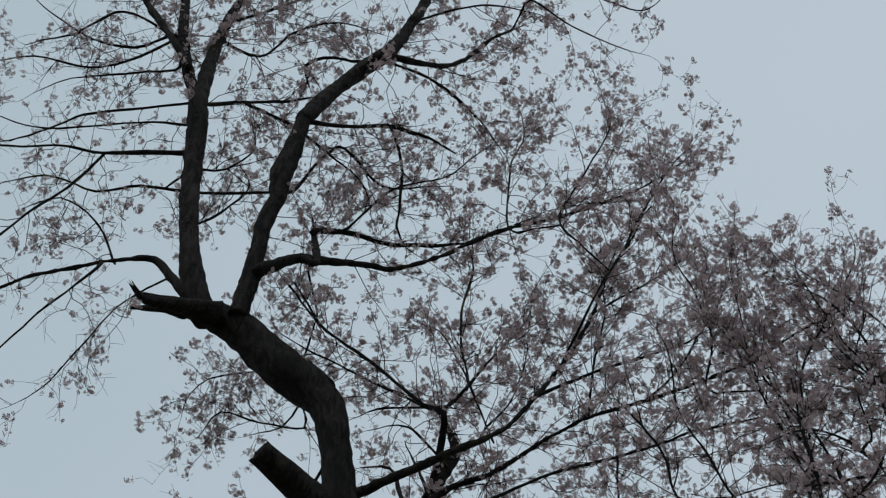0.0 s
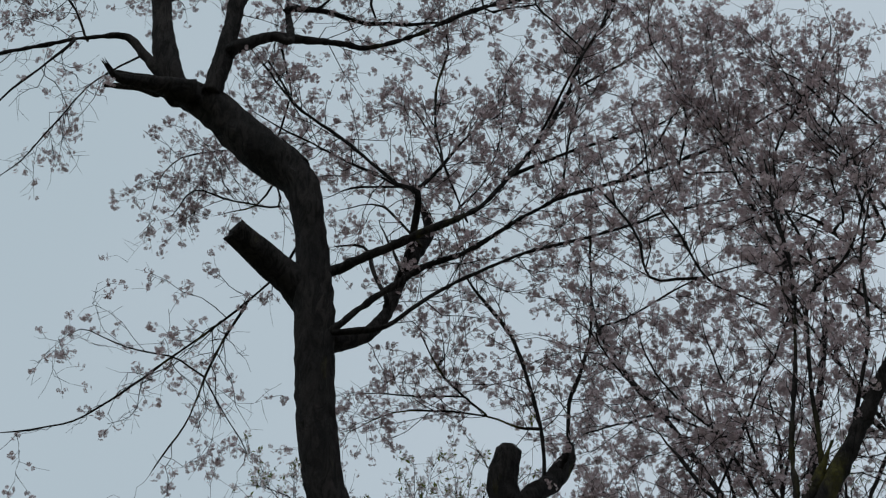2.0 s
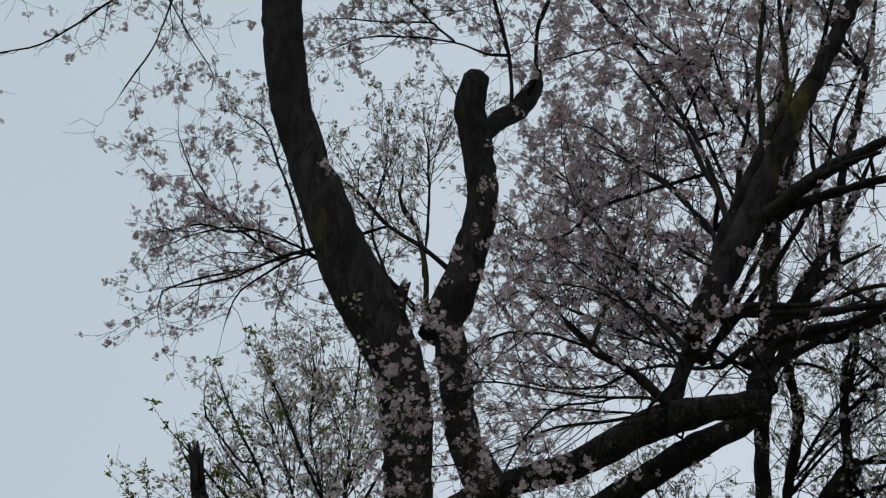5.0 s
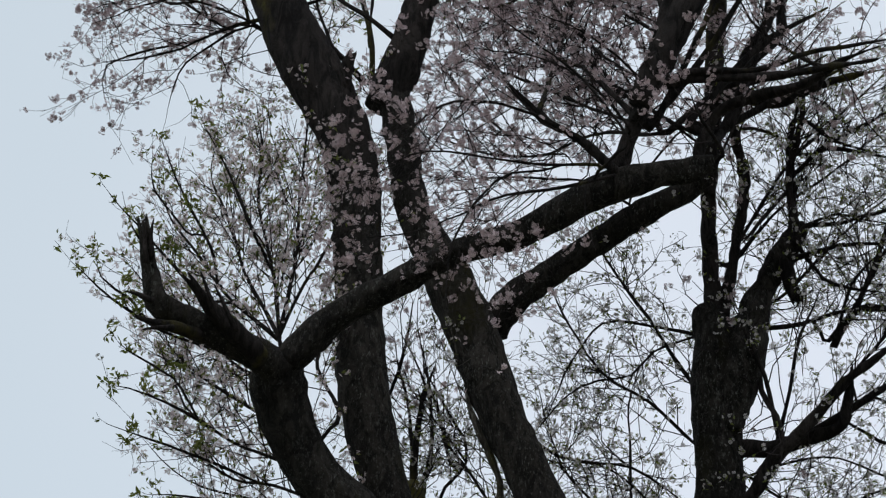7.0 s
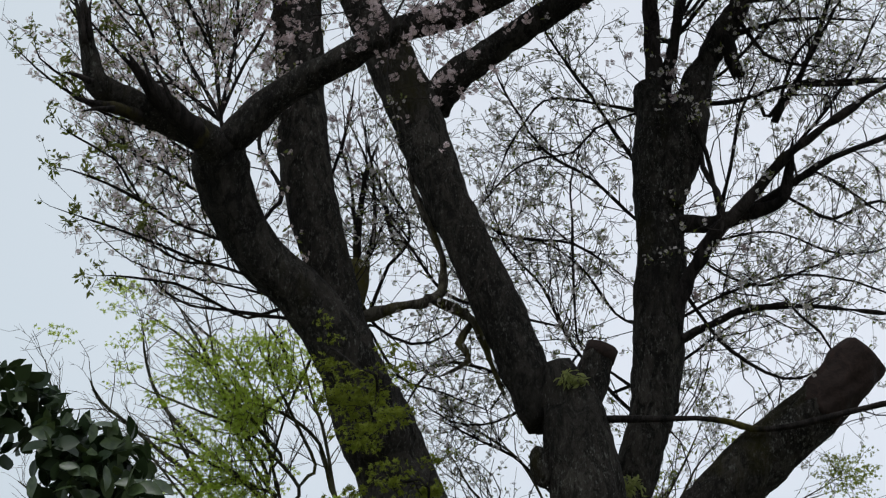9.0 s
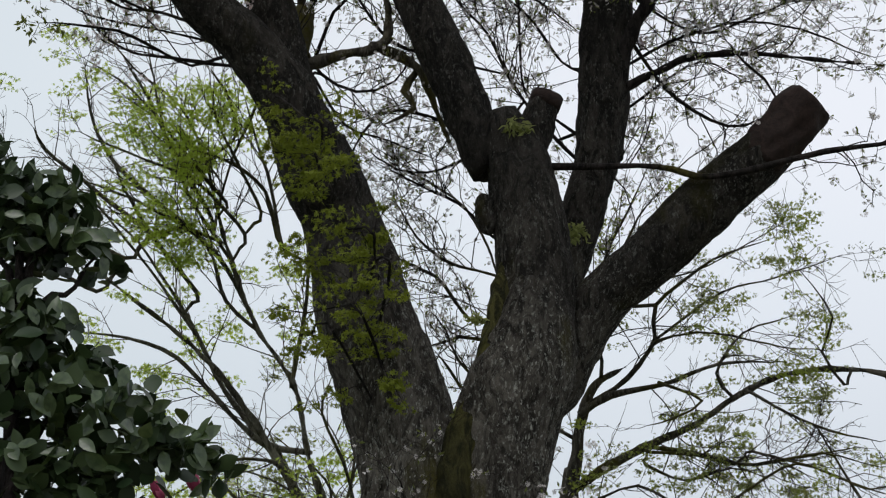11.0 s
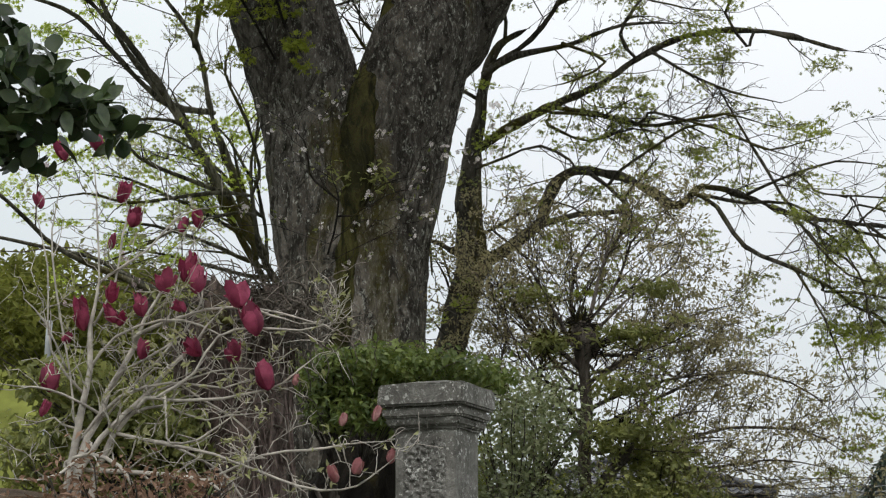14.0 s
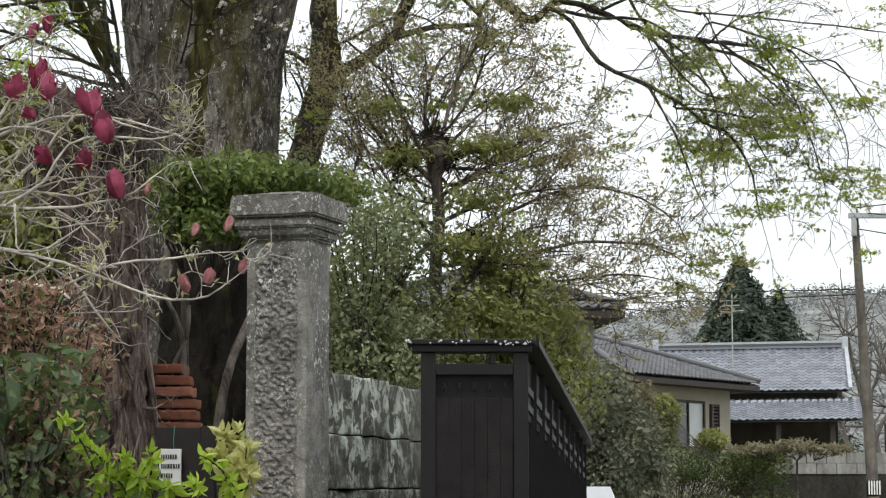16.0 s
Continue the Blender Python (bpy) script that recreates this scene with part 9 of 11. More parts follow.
limb(magnolia, "branch", [(-1.78, 7.8, 2.59, 0.0047), (-1.9, 7.77, 2.74, 0.0039), (-1.93, 7.76, 3.03, 0.0031), (-1.95, 7.76, 3.25, 0.0023)], 0.4, "magnolia")
limb(magnolia, "branch", [(-1.65, 7.83, 2.67, 0.0055), (-1.51, 7.86, 2.75, 0.0047), (-1.4, 7.88, 2.88, 0.0039), (-1.38, 7.88, 3, 0.0031), (-1.41, 7.87, 3.16, 0.0023)], 0.5, "magnolia")
limb(magnolia, "branch", [(-1.72, 7.81, 2.51, 0.0055), (-1.83, 7.75, 2.58, 0.0047), (-1.91, 7.7, 2.6, 0.0039), (-2.04, 7.63, 2.61, 0.0031)], 0.5, "magnolia")
limb(magnolia, "branch", [(-1.55, 7.85, 2.59, 0.0047), (-1.33, 7.85, 2.67, 0.0039), (-1.17, 7.85, 2.67, 0.0031), (-1.12, 7.82, 2.58, 0.0023)], 0.5, "magnolia")
limb(magnolia, "branch", [(-1.37, 7.88, 2.58, 0.0047), (-1.25, 7.87, 2.51, 0.0039), (-1.16, 7.85, 2.39, 0.0031), (-1.29, 7.79, 2.26, 0.0023)], 0.5, "magnolia")
limb(magnolia, "branch", [(-1.76, 7.8, 2.67, 0.0055), (-1.66, 7.8, 2.79, 0.0047), (-1.5, 7.81, 2.85, 0.0039), (-1.36, 7.81, 2.82, 0.0031), (-1.24, 7.8, 2.74, 0.0023)], 0.6, "magnolia")
limb(magnolia, "branch", [(-1.62, 7.83, 2.51, 0.0062), (-1.5, 7.82, 2.53, 0.0047), (-1.36, 7.82, 2.48, 0.0039), (-1.2, 7.81, 2.5, 0.0031)], 0.6, "magnolia")
limb(magnolia, "branch", [(-1.78, 7.8, 2.43, 0.0062), (-1.66, 7.8, 2.59, 0.0055), (-1.48, 7.81, 2.64, 0.0047), (-1.3, 7.82, 2.62, 0.0039), (-1.1, 7.82, 2.7, 0.0023)], 0.6, "magnolia")
limb(magnolia, "branch", [(-1.7, 7.82, 2.51, 0.0055), (-1.56, 7.81, 2.67, 0.0047), (-1.46, 7.8, 2.78, 0.0039), (-1.44, 7.77, 2.92, 0.0031)], 0.6, "magnolia")
limb(magnolia, "branch", [(-1.47, 7.86, 2.41, 0.0055), (-1.31, 7.86, 2.31, 0.0047), (-1.22, 7.84, 2.21, 0.0039), (-1.12, 7.82, 2.09, 0.0023)], 0.6, "magnolia")
limb(magnolia, "branch", [(-1.56, 7.85, 2.3, 0.0062), (-1.44, 7.84, 2.21, 0.0055), (-1.28, 7.83, 2.19, 0.0047), (-1.12, 7.82, 2.21, 0.0031)], 0.6, "magnolia")
limb(magnolia, "branch", [(-1.84, 7.79, 2.67, 0.0047), (-1.91, 7.72, 2.84, 0.0039), (-1.97, 7.65, 2.93, 0.0031)], 0.5, "magnolia")
limb(magnolia, "branch", [(-1.76, 7.8, 2.41, 0.0062), (-1.86, 7.73, 2.3, 0.0047), (-1.99, 7.65, 2.28, 0.0039)], 0.5, "magnolia")
limb(magnolia, "branch", [(-1.73, 7.81, 2.99, 0.0048), (-1.57, 7.81, 3.11, 0.004), (-1.47, 7.8, 3.21, 0.0031), (-1.38, 7.78, 3.24, 0.0023)], 0.5, "magnolia")
finish_tree(magnolia, BARK_PALE)


def magnolia_flower_mesh(seed, spread):
    """Nine upright, cupped tepals of uneven length, 1 high, standing on the origin; spread: how far they lean apart."""
    g = np.random.default_rng(seed)
    vs, fs, base = [], [], 0
    for i in range(9):
        inner = i < 4
        a = i * (1.571 if inner else 1.257) + g.uniform(-0.3, 0.3)
        tall = g.uniform(0.78, 1.0) if inner else g.uniform(0.5, 0.98)
        lean = spread * (g.uniform(0.0, 0.5) if inner else g.uniform(0.5, 1.5))
        curl = g.uniform(-0.04, 0.14) * spread * 2
        side_sway = g.uniform(-2.0, 2.0)
        rows = []
        for k, h in enumerate((0.0, 0.2, 0.42, 0.65, 0.86, 1.0)):
            rr = (0.04, 0.15, 0.19, 0.18, 0.14, 0.09)[k] * (0.8 if inner else 1.1) + lean * h * h + (curl if k == 5 else 0)
            w = (0.04, 0.11, 0.165, 0.17, 0.135, 0.06)[k]
            for q in (-1, -0.5, 0, 0.5, 1):
                cup = rr - 0.5 * w * q * q * 0.5
                rows.append((cup * math.cos(a) - q * w * math.sin(a), cup * math.sin(a) + q * w * math.cos(a), h * tall - (0.09 * abs(q) if k == 5 else 0) + 0.03 * q * side_sway * h))
        vs += rows
        for k in range(5):
            for q in range(4):
                m = base + k * 5 + q
                fs.append((m, m + 1, m + 6, m + 5))
        base += 30
    return mesh_from("flower", np.array(vs), [np.array(fs)], MAGNOLIA_PETAL)


FLOWERS_SHUT = [magnolia_flower_mesh(60 + i, 0.13) for i in range(4)]
FLOWERS_OPEN = [magnolia_flower_mesh(70 + i, 0.24) for i in range(4)]


def magnolia_flower(at, size, lean, open_flower, mesh=None):
    ob = new("flower", mesh or (FLOWERS_OPEN if open_flower else FLOWERS_SHUT)[int(rng.integers(0, 4))])
    ob.parent = magnolia
    lean = lean * 1.3 + 6
    m = pose(*at, lean * math.cos(at[0] * 50), lean * math.sin(at[0] * 50), at[2] * 900 % 360)
    ob.matrix_basis = Matrix.Translation(-Vector(magnolia.location)) @ m @ Matrix.Diagonal((size * rng.uniform(0.88, 1.2), size * rng.uniform(0.88, 1.2), size * rng.uniform(0.88, 1.12), 1)) @ Matrix.Translation((0, 0, -0.45))


# flowers among the middle branches
for at, size, lean, wide in (
        ((-1.794, 7.796, 2.872), 0.12, 8, 0), ((-1.669, 7.722, 2.939), 0.09, 14, 1), ((-1.573, 7.742, 2.896), 0.095, 6, 0),
        ((-1.497, 7.808, 2.983), 0.11, 18, 1), ((-1.423, 7.872, 3.049), 0.12, 10, 1), ((-1.377, 7.779, 2.981), 0.11, 16, 0),
        ((-1.224, 7.754, 2.922), 0.12, 22, 1), ((-1.173, 7.711, 2.834), 0.14, 8, 0), ((-1.251, 7.8, 2.731), 0.105, 5, 0),
        ((-1.391, 7.777, 2.747), 0.085, 30, 1), ((-1.125, 7.719, 2.632), 0.12, 14, 0)):
    magnolia_flower(at, size, lean, wide)
# flowers on the tall upright stems
for at, size, lean, wide in (
        ((-1.894, 7.773, 2.641), 0.12, 12, 0), ((-1.875, 7.777, 3.462), 0.09, 10, 0), ((-1.756, 7.805, 3.498), 0.09, 8, 0),
        ((-1.659, 7.826, 3.315), 0.095, 16, 0), ((-1.618, 7.835, 3.229), 0.10, 10, 0), ((-1.948, 7.759, 3.28), 0.08, 8, 0),
        ((-1.449, 7.868, 3.202), 0.07, 20, 0), ((-1.672, 7.721, 2.862), 0.08, 20, 1), ((-1.637, 7.729, 2.843), 0.06, 30, 1),
        ((-1.438, 7.768, 2.891), 0.07, 35, 1)):
    magnolia_flower(at, size, lean, wide)
# flowers on the low outer branches
for at, size, lean, wide in (
        ((-1.56, 7.744, 2.733), 0.08, 10, 0), ((-1.886, 7.672, 2.523), 0.07, 12, 0),
        ((-1.694, 7.819, 3.135), 0.06, 8, 0), ((-1.398, 7.877, 3.224), 0.07, 14, 0), ((-1.84, 7.785, 2.786), 0.06, 12, 0)):
    magnolia_flower(at, size, lean, wide)

# half-open pale buds at the tips of the low branches
FLOWER_BUD = magnolia_flower_mesh(81, 0.02)
FLOWER_BUD.materials[0] = BUD_PETAL
for at, size, lean in (((-0.878, 7.649, 2.285), 0.065, 10), ((-0.797, 7.659, 2.31), 0.075, 24), ((-0.682, 7.671, 2.345), 0.065, 14), ((-0.856, 7.753, 2.482), 0.055, 10), ((-0.735, 7.70, 2.495), 0.06, 16), ((-1.02, 7.73, 2.62), 0.05, 12)):
    magnolia_flower(at, size, lean, 0, FLOWER_BUD)

# ---------------------------------------------------------------- shrubs
def shrub(name, label, blobs, count, shape, size, mat, wood=TWIG_GREY, seed=1, category="shrub", lift=0.4, hollow=0.55, foot=None):
    base = foot if foot else (blobs[0][0][0], blobs[0][0][1], 0)
    ob = thing(name, label, category, base)
    v, f = foliage_cloud(blobs, count, shape, size, lift, hollow, seed)
    put("foliage", mesh_from("foliage", v, [f], mat, False), ob, "", "stuff")
    g = np.random.default_rng(seed + 50)
    lines = []
    for c, r in blobs:
        low = np.array([c[0] + (base[0] - c[0]) * 0.5, c[1], max(0.0, c[2] - r[2] * 2.2)])
        for i in range(12):
            tip = np.array(c) + unit(g.normal(size=3)) * np.array(r) * 0.95
            t = np.linspace(0, 1, 7)[:, None]
            ln = low * (1 - t) + tip * t + g.normal(size=(7, 3)) * 0.05 * np.array(r) * t
            lines.append(ln)
    lines = np.array(lines)
    v, f = many_tubes(lines, np.full(len(lines), 0.008), np.full(len(lines), 0.002), 4)
    foot_line = curve_points([(base[0], base[1], 0, 0.03), (base[0], base[1], max(0.2, blobs[0][0][2] - blobs[0][1][2] * 2), 0.02)], 0.1)
    v2, f2 = tube(foot_line[:, :3], foot_line[:, 3], 6)
    put("stem", mesh_from("stem", np.vstack([v, v2]), [f] + [x + len(v) for x in f2], wood), ob)
    return ob


shrub("ivy_bush", "fresh green ivy bush hanging over a dark hollow",
      [((-1.183, 10.333, 2.977), (0.22, 0.3, 0.13)), ((-1.003, 10.352, 3.019), (0.28, 0.3, 0.11)), ((-1.144, 10.236, 2.808), (0.17, 0.2, 0.12)), ((-0.81, 10.569, 3.057), (0.25, 0.3, 0.07)), ((-0.609, 10.783, 3.023), (0.25, 0.3, 0.08)), ((-0.958, 10.456, 2.834), (0.14, 0.2, 0.14))],
      6500, TINY, (0.026, 0.052), LEAF_BRIGHT_IVY, seed=3, hollow=0.25)
shrub("evergreen_shrub", "dense grey-green evergreen shrub behind the stone pillar",
      [((-0.413, 11.393, 2.858), (0.26, 0.35, 0.28)), ((-0.245, 11.597, 2.939), (0.24, 0.35, 0.22)), ((-0.44, 11.392, 2.456), (0.26, 0.35, 0.28)), ((-0.242, 11.497, 2.579), (0.28, 0.35, 0.3)), ((-0.35, 11.295, 2.222), (0.3, 0.35, 0.25)), ((-0.155, 11.499, 2.262), (0.25, 0.35, 0.25)), ((-0.533, 11.588, 2.238), (0.3, 0.3, 0.3)), ((-0.301, 11.596, 1.892), (0.5, 0.3, 0.3))],
      15000, TINY, (0.016, 0.042), LEAF_DARK_GREY, seed=4, hollow=0.3)
shrub("evergreen_shrub", "leafy yellow-green evergreen shrub behind the black gate",
      [((0.33, 12.05, 2.74), (0.22, 0.3, 0.12)), ((0.135, 11.699, 2.391), (0.26, 0.35, 0.25)), ((0.402, 11.793, 2.486), (0.28, 0.35, 0.25)), ((0.583, 11.886, 2.314), (0.2, 0.3, 0.22)), ((0.345, 11.895, 2.136), (0.5, 0.3, 0.3)), ((-0.012, 11.9, 2.077), (0.4, 0.3, 0.3))],
      15500, TINY, (0.018, 0.046), LEAF_OLIVE_DARK, seed=5, hollow=0.25)
shrub("twiggy_shrub", "grey-green twiggy shrub beside the lane",
      [((1.317, 18.453, 2.248), (0.25, 0.4, 0.3)), ((1.451, 18.443, 1.881), (0.35, 0.4, 0.4)), ((1.286, 18.656, 2.441), (0.2, 0.4, 0.2)), ((1.569, 18.233, 1.651), (0.3, 0.4, 0.3)), ((1.177, 18.463, 1.881), (0.2, 0.3, 0.3))],
      9000, TINY, (0.035, 0.07), LEAF_GREYISH, seed=6, hollow=0.3)
shrub("bright_shrub", "young bright green shrub at the gate's end",
      [((1.232, 18.96, 1.888), (0.08, 0.2, 0.16)), ((1.28, 18.957, 2.03), (0.06, 0.2, 0.1))], 350, MID, (0.05, 0.09), LEAF_BRIGHT, seed=7)
shrub("bramble_bush", "bramble bush with dark green and rusty leaves",
      [((-1.332, 7.076, 1.901), (0.18, 0.25, 0.14)), ((-1.213, 6.996, 1.898), (0.12, 0.2, 0.14)), ((-1.275, 6.883, 1.705), (0.2, 0.25, 0.16)), ((-1.159, 6.903, 1.739), (0.13, 0.2, 0.14)), ((-1.441, 6.85, 1.772), (0.25, 0.25, 0.3)), ((-1.239, 6.889, 1.534), (0.3, 0.25, 0.16)), ((-1.089, 6.915, 1.551), (0.2, 0.25, 0.14))],
      620, OVAL, (0.05, 0.12), LEAF_BRAMBLE, seed=8, hollow=0.35, lift=0.25)
shrub("dead_bracken", "rusty dead bracken and small leaves on the bank",
      [((-1.375, 7.373, 2.154), (0.2, 0.2, 0.12)), ((-1.507, 7.296, 2.176), (0.22, 0.15, 0.16)), ((-1.652, 7.213, 2.142), (0.22, 0.15, 0.2)), ((-1.517, 7.192, 1.96), (0.25, 0.15, 0.16)), ((-1.34, 7.481, 2.237), (0.15, 0.15, 0.07)), ((-1.283, 7.491, 2.088), (0.16, 0.25, 0.1)), ((-1.407, 7.367, 2.006), (0.2, 0.25, 0.1)), ((-1.2, 6.744, 1.77), (0.2, 0.15, 0.22)), ((-1.159, 7.309, 2.002), (0.12, 0.2, 0.16)), ((-1.133, 6.756, 1.636), (0.2, 0.15, 0.1))], 4000, NARROW, (0.016, 0.045), LEAF_RUST, seed=9, hollow=0.1)
shrub("undergrowth", "fresh light green undergrowth among the brambles",
      [((-1.209, 6.692, 1.835), (0.2, 0.15, 0.2)), ((-1.219, 6.588, 1.619), (0.2, 0.15, 0.12)), ((-1.125, 7.112, 1.814), (0.1, 0.15, 0.14)), ((-1.41, 7.366, 2.116), (0.2, 0.15, 0.12))], 600, TINY, (0.02, 0.05), LEAF_HEDGE, seed=12, hollow=0.1)
shrub("leafy_shrub", "dark green leafy shrub behind the magnolia",
      [((-1.817, 9.223, 2.67), (0.2, 0.2, 0.14)), ((-1.906, 9.205, 2.551), (0.2, 0.2, 0.12)), ((-1.701, 9.245, 2.53), (0.14, 0.2, 0.14)), ((-2.043, 9.175, 2.667), (0.2, 0.2, 0.16)), ((-2.158, 9.149, 2.806), (0.2, 0.2, 0.12)), ((-2.24, 9.129, 2.524), (0.2, 0.2, 0.16))], 5200, TINY, (0.03, 0.055), LEAF_OLIVE_DARK, seed=10)


def shoots_plant(name, label, feet, mat, leaf=(0.03, 0.055), wood=TWIG_GREY):
    """Upright shoots set closely with leaves; feet: (base, tip) pairs."""
    ob = thing(name, label, "plant", (feet[0][0][0], feet[0][0][1], 0))
    lines, at, off = [], [], []
    for base, tip in feet:
        t = np.linspace(0, 1, 8)[:, None]
        b, e = np.array(base), np.array(tip)
        ln = b * (1 - t) + e * t + np.array([0.02, 0, 0.03]) * np.sin(t * 3.1)
        lines.append(ln)
        lines.append(np.linspace((b[0], b[1], 0.0), b, 8))
        for k in range(34):
            u = rng.random() ** 0.7
            p = b * (1 - u) + e * u + np.array([0.02, 0, 0.03]) * math.sin(u * 3.1)
            at.append(p)
            off.append(unit(rng.normal(size=3) + (e - b) * 2))
    lines = np.array(lines)
    v, f = many_tubes(lines, np.full(len(lines), 0.004), np.full(len(lines), 0.002), 5)
    put("stem", mesh_from("stem", v, [f], wood), ob)
    at, off = np.array(at), np.array(off)
    x = off
    z = unit(np.cross(x, rng.normal(size=x.shape)))
    rot = np.stack([x, np.cross(z, x), z], 2)
    v, f = scatter(LEAF[0], LEAF[1], at, rot, rng.uniform(*leaf, len(at)))
    put("foliage", mesh_from("foliage", v, [f], mat, False), ob, "", "stuff")
    return ob


shoots_plant("leafy_shoots", "bright yellow-green leafy shoots in front of the board",
             [((-0.979, 6.527, 1.538), (-1.076, 6.309, 1.798)), ((-0.916, 6.536, 1.538), (-0.912, 6.436, 1.682)), ((-0.868, 6.543, 1.538), (-0.838, 6.446, 1.698)), ((-0.947, 6.532, 1.538), (-1.014, 6.42, 1.714)),
              ((-0.788, 6.553, 1.521), (-0.792, 6.452, 1.594)), ((-0.723, 6.56, 1.521), (-0.713, 6.461, 1.602)), ((-0.594, 6.573, 1.521), (-0.698, 6.462, 1.69)), ((-0.61, 6.572, 1.505), (-0.626, 6.47, 1.618)),
              ((-0.899, 6.538, 1.505), (-0.966, 6.428, 1.634)), ((-0.835, 6.547, 1.505), (-0.872, 6.441, 1.626))], LEAF_BRIGHT, (0.03, 0.055))
shoots_plant("variegated_plant", "cream and green variegated plant beside the pillar",
             [((-0.798, 8.362, 1.562), (-0.817, 8.36, 1.8)), ((-0.757, 8.366, 1.562), (-0.759, 8.366, 1.81)), ((-0.768, 8.264, 1.562), (-0.719, 8.269, 1.746)), ((-0.799, 8.261, 1.562), (-0.821, 8.259, 1.726)), ((-0.727, 8.268, 1.542), (-0.728, 8.268, 1.664)), ((-0.778, 8.263, 1.542), (-0.779, 8.263, 1.685))], LEAF_CREAM, (0.04, 0.08))

# camellia close to the camera
camellia = thing("camellia_bush", "dark glossy evergreen camellia bush with broad leaves", "shrub", (-1.643, 5.249, 2.748))
camellia.location.z = 0
CAMELLIA = [((-1.637, 5.28, 3.648), (0.123, 0.16, 0.065)), ((-1.544, 5.28, 3.583), (0.079, 0.16, 0.087)), ((-1.691, 5.28, 3.565), (0.087, 0.16, 0.101)), ((-1.605, 5.28, 3.501), (0.057, 0.16, 0.057)), ((-1.464, 5.28, 3.474), (0.040, 0.16, 0.052)), ((-1.659, 5.28, 3.322), (0.085, 0.16, 0.085)), ((-1.575, 5.28, 3.260), (0.085, 0.16, 0.064)), ((-1.659, 5.28, 3.116), (0.113, 0.16, 0.113)), ((-1.528, 5.28, 3.098), (0.098, 0.16, 0.084)), ((-1.590, 5.28, 2.941), (0.153, 0.16, 0.111)), ((-1.392, 5.28, 2.965), (0.125, 0.16, 0.069)), ((-1.252, 5.28, 2.976), (0.083, 0.16, 0.058)), ((-1.152, 5.28, 2.938), (0.055, 0.16, 0.039)), ((-1.342, 5.28, 3.079), (0.098, 0.16, 0.031)), ((-1.455, 5.28, 3.183), (0.049, 0.16, 0.035)), ((-1.458, 5.28, 2.867), (0.193, 0.16, 0.069)), ((-1.895, 5.28, 3.826), (0.066, 0.14, 0.066)), ((-1.790, 5.28, 3.768), (0.066, 0.14, 0.051)), ((-1.882, 5.28, 3.716), (0.088, 0.14, 0.073))]
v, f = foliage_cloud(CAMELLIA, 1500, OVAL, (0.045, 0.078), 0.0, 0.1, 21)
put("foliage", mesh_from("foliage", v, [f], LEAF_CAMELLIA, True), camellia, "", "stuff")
leaf_mesh = mesh_from("leaf", OVAL[0], [OVAL[1]], LEAF_CAMELLIA_LIT, True)
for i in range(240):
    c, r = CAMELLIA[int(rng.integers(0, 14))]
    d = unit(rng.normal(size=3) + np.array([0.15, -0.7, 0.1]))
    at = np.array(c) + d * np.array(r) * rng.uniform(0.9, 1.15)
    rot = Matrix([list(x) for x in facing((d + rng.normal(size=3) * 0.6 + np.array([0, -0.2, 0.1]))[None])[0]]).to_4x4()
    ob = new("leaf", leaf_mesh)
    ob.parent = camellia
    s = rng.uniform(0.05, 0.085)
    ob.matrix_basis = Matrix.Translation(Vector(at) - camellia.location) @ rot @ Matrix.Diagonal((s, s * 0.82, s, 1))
for c, r in CAMELLIA[:10]:
    p = curve_points([(camellia.location.x, camellia.location.y, 0, 0.02), (camellia.location.x, camellia.location.y, c[2] - 0.5, 0.014), (c[0] - 0.05, c[1], c[2] - 0.08, 0.006), (*c, 0.003)], 0.08)
    put("stem", mesh_from("stem", *tube(p[:, :3], p[:, 3], 6), TWIG), camellia)

# ---------------------------------------------------------------- vine-covered stump
stump = thing("tree_stump", "broken tree stump wrapped in dead brown vines", "stump", (-1.494, 9.493, 0))
p = curve_points([(-1.421, 9.504, 0.124, 0.27), (-1.457, 9.498, 1.744, 0.235), (-1.499, 9.492, 2.218, 0.225), (-1.518, 9.489, 2.696, 0.22), (-1.512, 9.49, 3.058, 0.22), (-1.503, 9.492, 3.204, 0.15)], 0.05)
put("trunk", mesh_from("trunk", *tube(p[:, :3], p[:, 3], 56, 2.2, 901, True, 0.08), VINE_BARK), stump)
vine_lines = []
for i in range(70):
    a0 = rng.uniform(0, 6.28)
    z = np.linspace(0.1, 1, 24)
    ang = a0 + np.cumsum(rng.normal(size=24) * 0.10)
    k = np.clip((z * (len(p) - 1)).astype(int), 0, len(p) - 1)
    rr = p[k, 3] * 1.04 + 0.01 + rng.random() * 0.015
    vine_lines.append(np.stack([p[k, 0] + np.cos(ang) * rr, p[k, 1] + np.sin(ang) * rr, p[k, 2] + rng.normal(size=24) * 0.005], 1))
vine_lines = np.array(vine_lines)
v, f = many_tubes(vine_lines, rng.uniform(0.004, 0.013, 70), rng.uniform(0.002, 0.006, 70), 5)
put("vine", mesh_from("vine", v, [f], VINE_BARK), stump, "dead woody vine stems", "stuff")
tangle = []
top = np.array((-1.455, 9.396, 3.128))
for i in range(420):
    c = top + rng.normal(size=3) * np.array([0.19, 0.12, 0.06])
    d = unit(rng.normal(size=3) * np.array([1, 1, 0.5]))
    ln = [c]
    for k in range(9):
        d = unit(d + rng.normal(size=3) * 0.35 + np.array([0, 0, -0.07]))
        ln.append(ln[-1] + d * rng.uniform(0.02, 0.045))
    tangle.append(ln)
